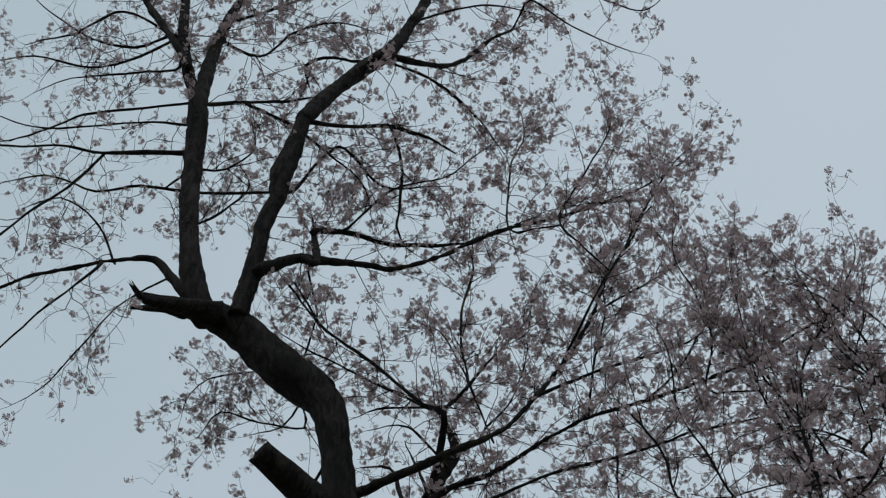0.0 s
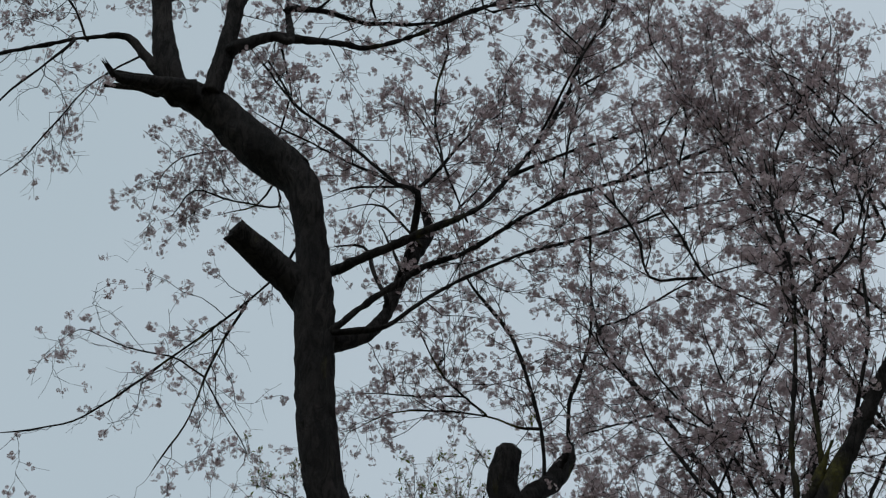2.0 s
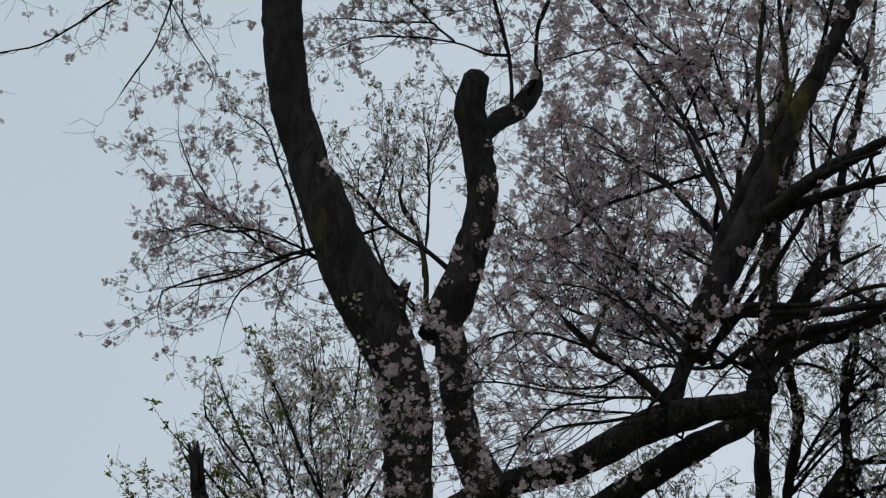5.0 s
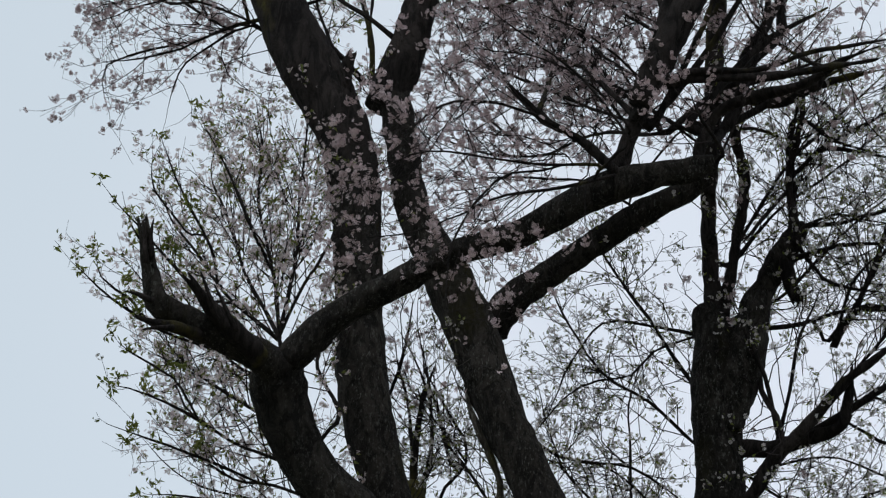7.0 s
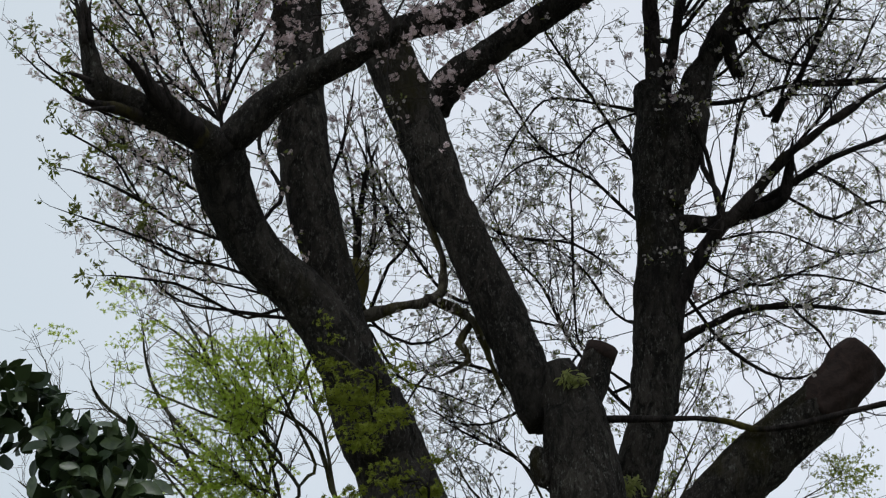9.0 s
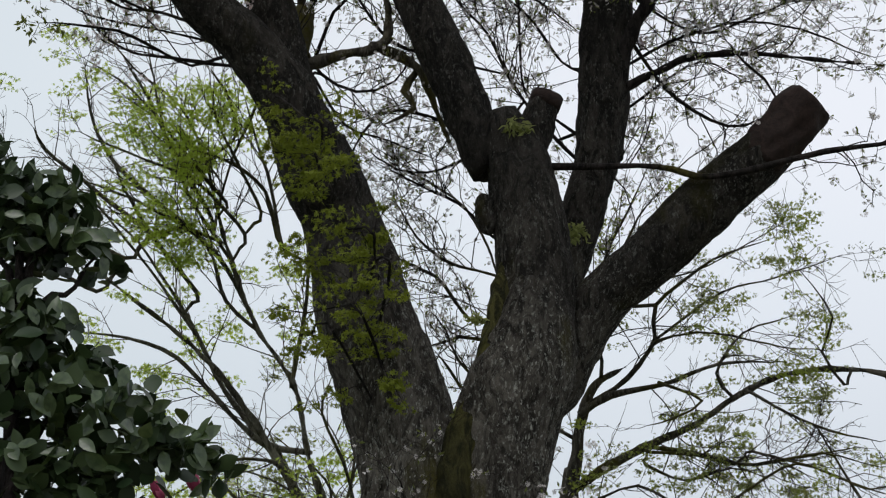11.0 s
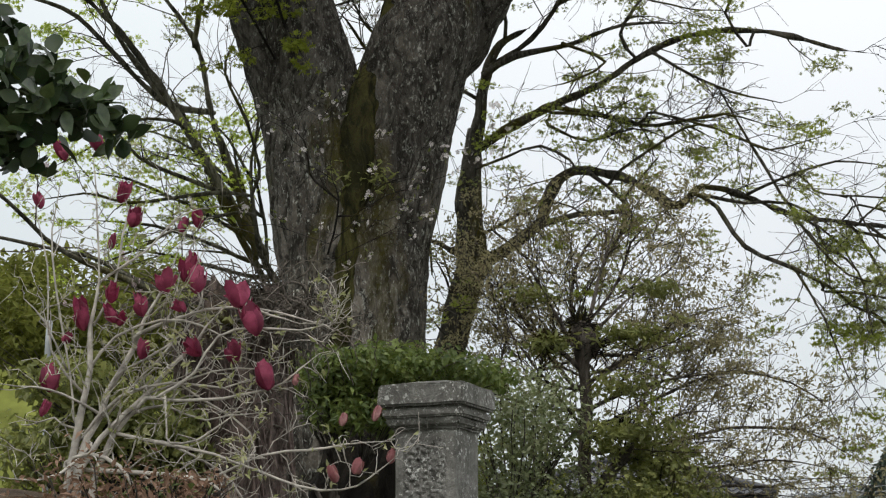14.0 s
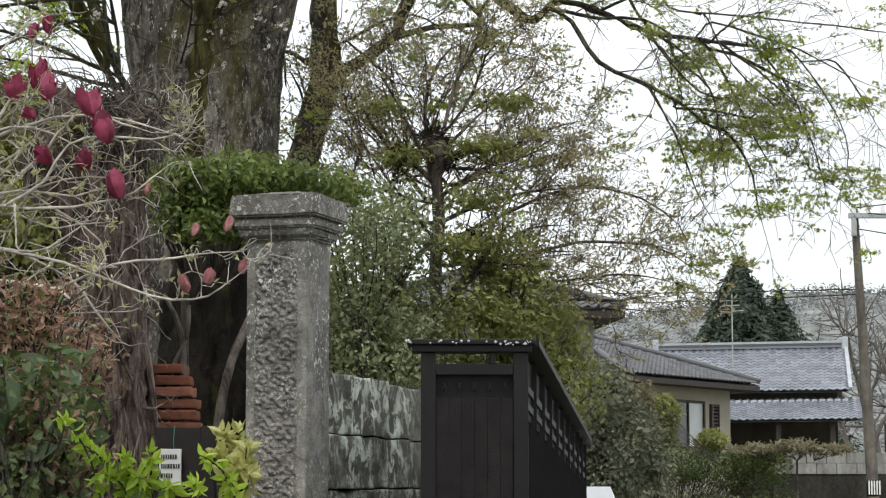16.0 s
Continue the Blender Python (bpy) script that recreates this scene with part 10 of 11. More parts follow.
for i in range(160):
    a = rng.uniform(0, 6.28)
    zz = rng.uniform(1.3, 3.1)
    k = int(np.argmin(np.abs(p[:, 2] - zz)))
    c = p[k, :3] + np.array([math.cos(a), math.sin(a), 0]) * p[k, 3]
    d = np.array([math.cos(a), math.sin(a), rng.uniform(-0.5, 0.6)])
    ln = [c]
    for q in range(9):
        d = unit(d + rng.normal(size=3) * 0.4 + np.array([0, 0, -0.15]))
        ln.append(ln[-1] + d * rng.uniform(0.01, 0.035))
    tangle.append(ln)
v, f = many_tubes(np.array(tangle), rng.uniform(0.002, 0.006, len(tangle)), np.full(len(tangle), 0.0015), 4)
put("vine_tangle", mesh_from("vine_tangle", v, [f], VINE_PALE), stump, "tangled dry vine ends", "stuff")

# dry vine stems leaning in the hollow
for rows in ([(*(-1.169, 9.931, 1.505), 0.016), (*(-1.14, 9.935, 2.097), 0.014), (*(-1.159, 9.933, 2.296), 0.012), (*(-1.23, 9.924, 2.445), 0.008)],
             [(*(-1.194, 9.929, 1.505), 0.012), (*(-1.2, 9.928, 2.047), 0.011), (*(-1.129, 9.936, 2.247), 0.010), (*(-1.119, 9.937, 2.396), 0.006)],
             [(*(-0.978, 9.751, 1.507), 0.026), (*(-0.963, 9.753, 1.894), 0.022), (*(-0.913, 9.757, 2.137), 0.02), (*(-0.841, 9.764, 2.309), 0.018), (*(-0.77, 9.77, 2.481), 0.014)]):
    ob = thing("vine_stem", "pale bare woody vine stem leaning by the hollow", "vine", (rows[0][0], rows[0][1], 0), "vine stems")
    q = curve_points([(rows[0][0], rows[0][1], -0.02, rows[0][3] * 1.2)] + rows, 0.05)
    put("stem", mesh_from("stem", *tube(q[:, :3], q[:, 3], 10, 0.3, 77), TWIG_BROWN), ob)

# ---------------------------------------------------------------- masonry and gate


def box(bm, lo, hi, bevel=0.0, rot=0.0, at=(0, 0, 0)):
    """A bevelled box between two corners, turned by rot degrees about z and moved to at."""
    r = bmesh.ops.create_cube(bm, size=1.0)
    vs = r["verts"]
    for q in vs:
        q.co = Vector(((lo[0] + hi[0]) / 2 + q.co.x * (hi[0] - lo[0]), (lo[1] + hi[1]) / 2 + q.co.y * (hi[1] - lo[1]), (lo[2] + hi[2]) / 2 + q.co.z * (hi[2] - lo[2])))
    if bevel:
        es = list({e for q in vs for e in q.link_edges})
        vs = bmesh.ops.bevel(bm, geom=es, offset=bevel, segments=2, affect="EDGES", profile=0.6)["verts"]
        vs = list({q for q in vs} | {x for q in vs for f in q.link_faces for x in f.verts})
    m = pose(*at, 0, 0, rot)
    for q in vs:
        q.co = m @ q.co
    return vs


def frustum(bm, half0, half1, z0, z1, rot, at):
    m = pose(*at, 0, 0, rot)
    lo = [bm.verts.new(m @ Vector((sx * half0, sy * half0, z0))) for sx, sy in ((-1, -1), (1, -1), (1, 1), (-1, 1))]
    hi = [bm.verts.new(m @ Vector((sx * half1, sy * half1, z1))) for sx, sy in ((-1, -1), (1, -1), (1, 1), (-1, 1))]
    bm.faces.new(lo[::-1])
    bm.faces.new(hi)
    for i in range(4):
        bm.faces.new((lo[i], lo[(i + 1) % 4], hi[(i + 1) % 4], hi[i]))


PILLAR_AT, PILLAR_TURN = (-0.598, 8.72, 0), -18
pillar = thing("stone_pillar", "weathered grey stone gate pillar with moulded cap and lichen", "pillar", PILLAR_AT)


def chipped(bm, amount, seed):
    """Subdivides and roughens worn stone."""
    bmesh.ops.subdivide_edges(bm, edges=bm.edges[:], cuts=7, use_grid_fill=True)
    co = np.array([q.co[:] for q in bm.verts])
    n = wave(co, 30, seed) * 0.6 + wave(co, 90, seed + 1) * 0.4
    bm.normal_update()
    for q, h in zip(bm.verts, n):
        q.co += q.normal * float(h) * amount


bm = bmesh.new()
box(bm, (-0.125, -0.125, -0.1), (0.125, 0.125, 2.545), 0.012, PILLAR_TURN, PILLAR_AT)
chipped(bm, 0.0022, 11)
part("shaft", bm, STONE, pillar)
nx, nz = 34, 460
px, pz = np.meshgrid(np.linspace(-0.088, 0.088, nx), np.linspace(0.05, 2.495, nz))
px, pz = px.ravel(), pz.ravel()
lump = np.stack([px, np.zeros(len(px)), pz], 1)
depth = np.clip(wave(lump, 130, 5) + 0.7 * wave(lump, 260, 6), -0.7, 1.2) * 0.0058 + 0.003
depth *= np.clip((0.088 - np.abs(px)) / 0.012, 0, 1)
turn = pose(*PILLAR_AT, 0, 0, PILLAR_TURN)
pts = np.array([(turn @ Vector((x, -0.1265 - d, z)))[:] for x, z, d in zip(px, pz, depth)])
i = (np.arange(nz - 1)[:, None] * nx + np.arange(nx - 1)[None]).ravel()
put("panel", mesh_from("panel", pts, [np.stack([i, i + 1, i + nx + 1, i + nx], 1)], STONE_ROUGH, False), pillar, "rough hammered panel")
for name, h0, h1, z0, z1 in (("neck", 0.133, 0.137, 2.532, 2.549), ("lower_moulding", 0.143, 0.158, 2.549, 2.58), ("upper_moulding", 0.163, 0.168, 2.583, 2.616), ("cap", 0.178, 0.175, 2.626, 2.712)):
    bm = bmesh.new()
    frustum(bm, h0, h1, z0, z1, PILLAR_TURN, PILLAR_AT)
    bmesh.ops.bevel(bm, geom=bm.edges[:], offset=0.008, segments=2, affect="EDGES")
    bmesh.ops.triangulate(bm, faces=[x for x in bm.faces if len(x.verts) > 4])
    bmesh.ops.subdivide_edges(bm, edges=bm.edges[:], cuts=4, use_grid_fill=True)
    co = np.array([q.co[:] for q in bm.verts])
    bm.normal_update()
    for q, h in zip(bm.verts, wave(co, 40, 31)):
        q.co += q.normal * float(h) * 0.003
    part(name, bm, STONE, pillar)
bm = bmesh.new()
frustum(bm, 0.15, 0.15, 2.61, 2.63, PILLAR_TURN, PILLAR_AT)
part("groove", bm, STONE, pillar)
bm = bmesh.new()
frustum(bm, 0.168, 0.06, 2.708, 2.732, PILLAR_TURN, PILLAR_AT)
part("cap_top", bm, STONE, pillar, "mossy low stone top")

# wall of squared blocks behind the pillar
wall = thing("stone_wall", "old squared stone wall with pale lichen patches", "wall", (-0.45, 8.95, 0), "", "structure")
W0, W1 = Vector((-0.47, 8.86, 0)), Vector((0.1, 11.6, 0))
wdir = (W1 - W0).normalized()
wturn = math.degrees(math.atan2(wdir.y, wdir.x))
wlen = (W1 - W0).length
bm = bmesh.new()
box(bm, (0, 0.03, -0.1), (wlen, 0.26, 2.0), 0.0, wturn, W0)
part("core", bm, STONE_DARK, wall, "dark recessed joints")
z = 2.06
row = 0
while z > 0.05:
    h = (0.25, 0.22, 0.26, 0.23)[row % 4]
    x = -0.22 * (row % 2)
    while x < wlen:
        w = rng.uniform(0.30, 0.50)
        a, b = max(x, 0), min(x + w, wlen)
        if b - a > 0.06:
            bm = bmesh.new()
            out = rng.uniform(-0.016, 0.016)
            lift = rng.uniform(-0.012, 0.012) if row == 0 else 0.0
            box(bm, (a + 0.003, out, max(z - h + 0.003, 0)), (b - 0.003, 0.29, z - 0.003 + lift), 0.009, wturn, W0)
            bmesh.ops.subdivide_edges(bm, edges=bm.edges[:], cuts=3, use_grid_fill=True)
            co = np.array([q.co[:] for q in bm.verts])
            for q, n in zip(bm.verts, wave(co, 14, 41) + 0.5 * wave(co, 50, 43)):
                q.co += Vector((wdir.y, -wdir.x, 0.3)) * float(n) * 0.014
            part("stone", bm, STONE_PATCHY, wall)
        x += w
    z -= h
    row += 1

# black gate, folded beside the lane
gate = thing("metal_gate", "black painted metal gate with pierced band and capped top", "gate", (0.1, 7.6, 0))
G0, G1 = Vector((-0.074, 7.58, 0)), Vector((0.264, 7.62, 0))
FAR = Vector((0.80, 13.0, 0))
Z0, Z1 = 2.085, 1.86


def beam(bm, a, b, w, h):
    """A square bar between two points, w wide and h high, sides upright."""
    d = (b - a)
    side = Vector((d.y, -d.x, 0))
    side = side.normalized() if side.length > 1e-6 else Vector((1, 0, 0))
    up = side.cross(d).normalized()
    if up.z < 0 or abs(d.normalized().z) > 0.99:
        up = -up if abs(d.normalized().z) <= 0.99 else Vector((0, 1, 0))
        if abs(d.normalized().z) > 0.99:
            side = Vector((1, 0, 0))
    vs = []
    for e in (a, b):
        for s, t in ((-1, -1), (1, -1), (1, 1), (-1, 1)):
            vs.append(bm.verts.new(e + side * s * w / 2 + up * t * h / 2))
    for q in ((0, 1, 2, 3), (7, 6, 5, 4), (0, 4, 5, 1), (1, 5, 6, 2), (2, 6, 7, 3), (3, 7, 4, 0)):
        bm.faces.new([vs[i] for i in q])
    bmesh.ops.recalc_face_normals(bm, faces=bm.faces[:])


V = Vector
bm = bmesh.new()
box(bm, (-0.047, -0.03, Z0 - 0.012), (0.385, 0.16, Z0 + 0.006), 0.004, 0, (G0.x, G0.y, 0))
part("cap", bm, BLACK_METAL, gate, "thin metal cap with water drops")
bm = bmesh.new()
box(bm, (-0.03, -0.015, Z0 - 0.036), (0.372, 0.12, Z0 - 0.013), 0.003, 0, (G0.x, G0.y, 0))
part("cap_rail", bm, BLACK_METAL, gate)
for x0, x1, low in ((0.0, 0.05, 0), (0.31, 0.36, 0), (0.232, 0.252, Z0 - 0.076)):
    bm = bmesh.new()
    box(bm, (x0, 0, low), (x1, 0.05, Z0 - 0.037), 0.003, 0, (G0.x, G0.y, 0))
    part("post", bm, BLACK_METAL, gate)
for i in range(6):
    bm = bmesh.new()
    box(bm, (0.051 + i * 0.043, 0.008 + 0.001 * (i % 2), 0.02), (0.0935 + i * 0.043, 0.03, Z0 - 0.19), 0.0008, 0, (G0.x, G0.y, 0))
    part("board", bm, BLACK_BOARD, gate)
bm = bmesh.new()
box(bm, (0.051, 0.004, Z0 - 0.112), (0.309, 0.034, Z0 - 0.075), 0.002, 0, (G0.x, G0.y, 0))
part("rail", bm, BLACK_METAL, gate)
# scrollwork of the pierced band
for i in range(5):
    cx = 0.078 + i * 0.051
    for side in (-1, 1):
        curl = [(G0.x + cx + side * (0.004 + 0.010 * t * math.cos(4.2 * t)), G0.y + 0.02, Z0 - 0.152 + 0.026 * (t - 0.5), 0.0035) for t in np.linspace(0.0, 1.0, 8)]
        q = curve_points(curl, 0.006)
        put("scroll", mesh_from("scroll", *tube(q[:, :3], q[:, 3], 6), BLACK_METAL), gate)
# long side
A, B = V((G1.x, G1.y + 0.03, 0)), FAR
n_posts = 11
for i in range(n_posts):
    t = i / (n_posts - 1)
    q = A.lerp(B, t)
    zt = Z0 + (Z1 - Z0) * t
    bm = bmesh.new()
    beam(bm, V((q.x, q.y, 0)), V((q.x, q.y, zt - 0.02)), 0.04, 0.05)
    part("post", bm, BLACK_METAL, gate)
bm = bmesh.new()
beam(bm, V((A.x, A.y - 0.05, Z0 - 0.004)), V((B.x, B.y + 0.05, Z1 - 0.004)), 0.12, 0.022)
part("top_rail", bm, BLACK_METAL, gate)
for dz in (0.14, 0.20):
    bm = bmesh.new()
    beam(bm, V((A.x, A.y, Z0 - dz)), V((B.x, B.y, Z1 - dz)), 0.025, 0.025)
    part("rail", bm, BLACK_METAL, gate)
for i in range(n_posts - 1):
    t0, t1 = (i + 0.08) / (n_posts - 1), (i + 0.92) / (n_posts - 1)
    a, b = A.lerp(B, t0), A.lerp(B, t1)
    za, zb = Z0 + (Z1 - Z0) * t0 - 0.05, Z0 + (Z1 - Z0) * t1 - 0.05
    bm = bmesh.new()
    off = V((-0.02, 0, 0))
    vs = [bm.verts.new(q) for q in (V((a.x, a.y, 0.05)) + off, V((b.x, b.y, 0.05)) + off, V((b.x, b.y, zb)) + off, V((a.x, a.y, za)) + off)]
    bm.faces.new(vs)
    bmesh.ops.solidify(bm, geom=bm.faces[:], thickness=0.012)
    part("side_panel", bm, BLACK_METAL, gate)
# thin black sheet, added so no light shows through the side openings
bm = bmesh.new()
vs = [bm.verts.new(V((q.x + 0.004, q.y, zz))) for q, zz in ((A, Z0 - 0.24), (B, Z1 - 0.24), (B, Z1 - 0.03), (A, Z0 - 0.03))]
bm.faces.new(vs)
bmesh.ops.solidify(bm, geom=bm.faces[:], thickness=0.008)
part("band", bm, BLACK_METAL, gate)
# solid black backing, added so the scroll row and board gaps look dark
bm = bmesh.new()
box(bm, (0.04, 0.045, 0.02), (0.31, 0.30, 1.985), 0.0, 0, (G0.x, G0.y, 0))
part("inner_panel", bm, BLACK_METAL, gate)
for i in range(26):
    bm = bmesh.new()
    s = rng.uniform(0.003, 0.0065)
    bmesh.ops.create_icosphere(bm, subdivisions=1, radius=s, matrix=Matrix.Translation((G0.x - 0.05 + rng.random() * 0.42, G0.y - 0.031, Z0 - rng.uniform(0.0, 0.014))))
    part("water_drop", bm, WATER, gate, "", "", True)

# bricks, board and notice in the hollow
stack = thing("brick_stack", "weathered terracotta brick stack with a stepped side", "bricks", (-1.158, 9.933, 1.601))
stack.location.z = 0
bx, by = (-1.178, 9.93, 1.601)[0], 10.0
layer_top = 1.6 + (861 - 652) * 10.0 / 4000
z = 0.0
i = 0
while z < layer_top - 0.01:
    h = 0.051
    back = max(0.0, (z - layer_top + 0.28)) * 0.3
    bm = bmesh.new()
    x0 = bx - 0.10 + rng.uniform(-0.012, 0.012)
    box(bm, (-0.10, -0.09, z + 0.002), (0.118 - back, 0.09, z + h - rng.uniform(0.003, 0.009)), 0.009, rng.uniform(-5, 5), (x0 + 0.1, by + rng.uniform(-0.01, 0.01), 0))
    bmesh.ops.subdivide_edges(bm, edges=bm.edges[:], cuts=1, use_grid_fill=True)
    co = np.array([q.co[:] for q in bm.verts])
    for q, n in zip(bm.verts, wave(co, 60, 17)):
        q.co += Vector((float(n) * 0.004, -float(n) * 0.004, float(n) * 0.002))
    part("brick", bm, BRICK, stack)
    z += h
    i += 1

board = thing("black_board", "low black wooden board panel standing in the hollow", "board", (-1.054, 9.24, 1.601))
board.location.z = 0
bl, br = (-1.179, 9.225, 1.601)[0], (-0.932, 9.253, 1.601)[0]
zt = 1.6 + (861 - 757) * 9.3 / 4000
bm = bmesh.new()
box(bm, (bl, 9.3, 0.02), (br - 0.06, 9.34, zt), 0.004)
part("panel", bm, BLACK_WOOD, board)
bm = bmesh.new()
box(bm, (br - 0.058, 9.27, 0), (br, 9.36, zt + 0.004), 0.004)
part("post", bm, BLACK_WOOD, board)

sign = thing("notice", "small white notice with dark lettering hung on the board", "sign", (-1.114, 9.193, 1.678))
sx0, sx1 = (-1.159, 9.197, 1.601)[0], (-1.069, 9.208, 1.601)[0]
sz0, sz1 = 1.6 + (861 - 864) * 9.27 / 4000, 1.6 + (861 - 795) * 9.27 / 4000
bm = bmesh.new()
box(bm, (sx0, 9.27, sz0), (sx1, 9.285, sz1), 0.002)
part("plate", bm, WHITE_PAINT, sign)
for r_, (z_, w_) in enumerate(((0.80, 0.75), (0.56, 0.85), (0.32, 0.6))):
    xx = sx0 + 0.008
    while xx < sx0 + (sx1 - sx0) * w_:
        ww = rng.uniform(0.004, 0.009)
        bm = bmesh.new()
        zz = sz0 + (sz1 - sz0) * z_
        box(bm, (xx, 9.2675, zz - 0.009), (xx + ww, 9.2695, zz + 0.009), 0.0)
        part("text_bar", bm, INK, sign)
        xx += ww + 0.003
q = curve_points([(sx0 + 0.06, 9.266, sz1, 0.0012), (sx0 + 0.058, 9.266, sz1 + 0.04, 0.0012), (sx0 + 0.06, 9.28, zt + 0.003, 0.0012)], 0.01)
put("string", mesh_from("string", *tube(q[:, :3], q[:, 3], 5), GREEN_STRING), sign, "thin green string")

pipe = thing("pipe_post", "pale grey metal pipe post among the branches", "post", (-2.377, 9.713, 2.877))
pipe.location.z = 0
q = curve_points([(*(-2.363, 9.717, 1.85), 0.014), (*(-2.381, 9.712, 2.852), 0.014), (*(-2.375, 9.714, 3.158), 0.014)], 0.2)
q[0, 2] = 0
put("pipe", mesh_from("pipe", *tube(q[:, :3], q[:, 3], 12), PALE_METAL), pipe)

# earthen bank on the left
n = 40
gx, gy = np.meshgrid(np.linspace(-4.5, -1.05, n), np.linspace(7.3, 10.5, n))
hz = 2.3 * np.clip((-gx.ravel() - 1.15) / 0.5, 0, 1) ** 0.6 * np.clip((gy.ravel() - 7.3) / 0.35, 0, 1) ** 0.8
pts = np.stack([gx.ravel(), gy.ravel(), hz], 1)
pts[:, 2] += wave(pts, 6, 3) * 0.05 * (hz > 0.1) - 0.05
i = (np.arange(n - 1)[:, None] * n + np.arange(n - 1)[None]).ravel()
tagged(put("earth_bank", mesh_from("earth_bank", pts, [np.stack([i, i + 1, i + n + 1, i + n], 1)], EARTH)), "brown earthen bank with roots and dead leaves", "bank", "", "structure")

# ---------------------------------------------------------------- greenery and grove further back
shrub("grove", "hazy yellow-green bamboo grove on the slope behind",
      [((-6.539, 23.092, 5.365), (0.6, 0.8, 0.5)), ((-5.97, 23.246, 5.2), (0.6, 0.8, 0.5)), ((-5.461, 23.371, 5.393), (0.6, 0.8, 0.42)), ((-5.037, 23.977, 5.235), (0.6, 0.8, 0.45)), ((-4.501, 24.083, 5.306), (0.6, 0.8, 0.4)), ((-4.037, 24.672, 5.198), (0.6, 0.8, 0.4)), ((-3.478, 24.757, 5.076), (0.6, 0.8, 0.4)), ((-6.59, 24.116, 5.906), (0.5, 0.8, 0.3)), ((-5.941, 24.284, 6.052), (0.5, 0.8, 0.22)), ((-4.97, 24.501, 5.948), (0.5, 0.8, 0.2))]
      + [((-5.6 + i * 0.75, 24.5, z), (0.8, 0.9, 0.65)) for i in range(7) for z in (2.6, 3.5)], 42000, NARROW, (0.08, 0.16), LEAF_GROVE, seed=31, category="grove", foot=(-4, 24, 0), hollow=0.2)
# grassy slope behind the grove, its crest and right edge set to fit the camera's view
n = 36
gx, gy = np.meshgrid(np.linspace(-14, -0.9, n), np.linspace(25.5, 34, n))
hz = (0.6 + 6.3 * np.clip((gy.ravel() - 25.5) / 4.5, 0, 1) ** 0.8) * np.clip((-0.9 - gx.ravel()) / 3.6, 0, 1) ** 0.35
pts = np.stack([gx.ravel(), gy.ravel(), hz - 0.1], 1)
pts[:, 2] += wave(pts, 2.5, 6) * 0.14 * (hz > 0.3)
i = (np.arange(n - 1)[:, None] * n + np.arange(n - 1)[None]).ravel()
tagged(put("grass_slope", mesh_from("grass_slope", pts, [np.stack([i, i + 1, i + n + 1, i + n], 1)], plain("yellow_green_turf", (0.17, 0.185, 0.045), 0.9, 0.1, 0.0, 0.4, 2.2, 0.6))), "yellow-green grassy slope behind the trees", "slope", "", "structure")
shrub("hedge", "clipped dark green hedge in front of the houses",
      [((4.42 + i * 0.175, 44, 1.98), (0.25, 0.4, 0.40)) for i in range(13)] + [((4.6 + i * 0.5, 44, 1.1), (0.4, 0.4, 0.5)) for i in range(5)], 14000, TINY, (0.04, 0.075), LEAF_HEDGE, seed=32, category="hedge", hollow=0.6)
shrub("garden_shrub", "light green garden shrub against the house wall", [((4.32, 44.29, 3.044), (0.30, 0.4, 0.36)), ((4.208, 44.301, 2.714), (0.3, 0.4, 0.3)), ((5.241, 44.19, 2.492), (0.3, 0.4, 0.2)), ((3.822, 44.336, 2.494), (0.6, 0.4, 0.45))], 6000, TINY, (0.06, 0.11), LEAF_OLIVE_DARK, seed=33)
shrub("dry_grass", "tall dry grass and pale brush by the wall", [((6.779, 43.475, 2.369), (0.5, 0.4, 0.13)), ((5.929, 43.599, 2.317), (0.5, 0.4, 0.1)), ((3.699, 42.841, 3.104), (0.35, 0.4, 0.5)), ((7.41, 43.372, 2.314), (0.4, 0.4, 0.1))], 3600, NARROW, (0.06, 0.14), LEAF_DRY, seed=34, category="grass", hollow=0.1)
shrub("roadside_brush", "low grey-green brush along the lane", [((x, 30, 0.7), (0.9, 0.6, 0.7)) for x in (2.6, 3.6, 4.6, 5.6, 6.6)], 11000, TINY, (0.05, 0.1), LEAF_GREYISH, seed=35, hollow=0.2)

# ---------------------------------------------------------------- houses


def inside(poly, x, y):
    c = False
    for (x0, y0), (x1, y1) in zip(poly, poly[1:] + poly[:1]):
        if (y0 > y) != (y1 > y) and x < (x1 - x0) * (y - y0) / (y1 - y0) + x0:
            c = not c
    return c


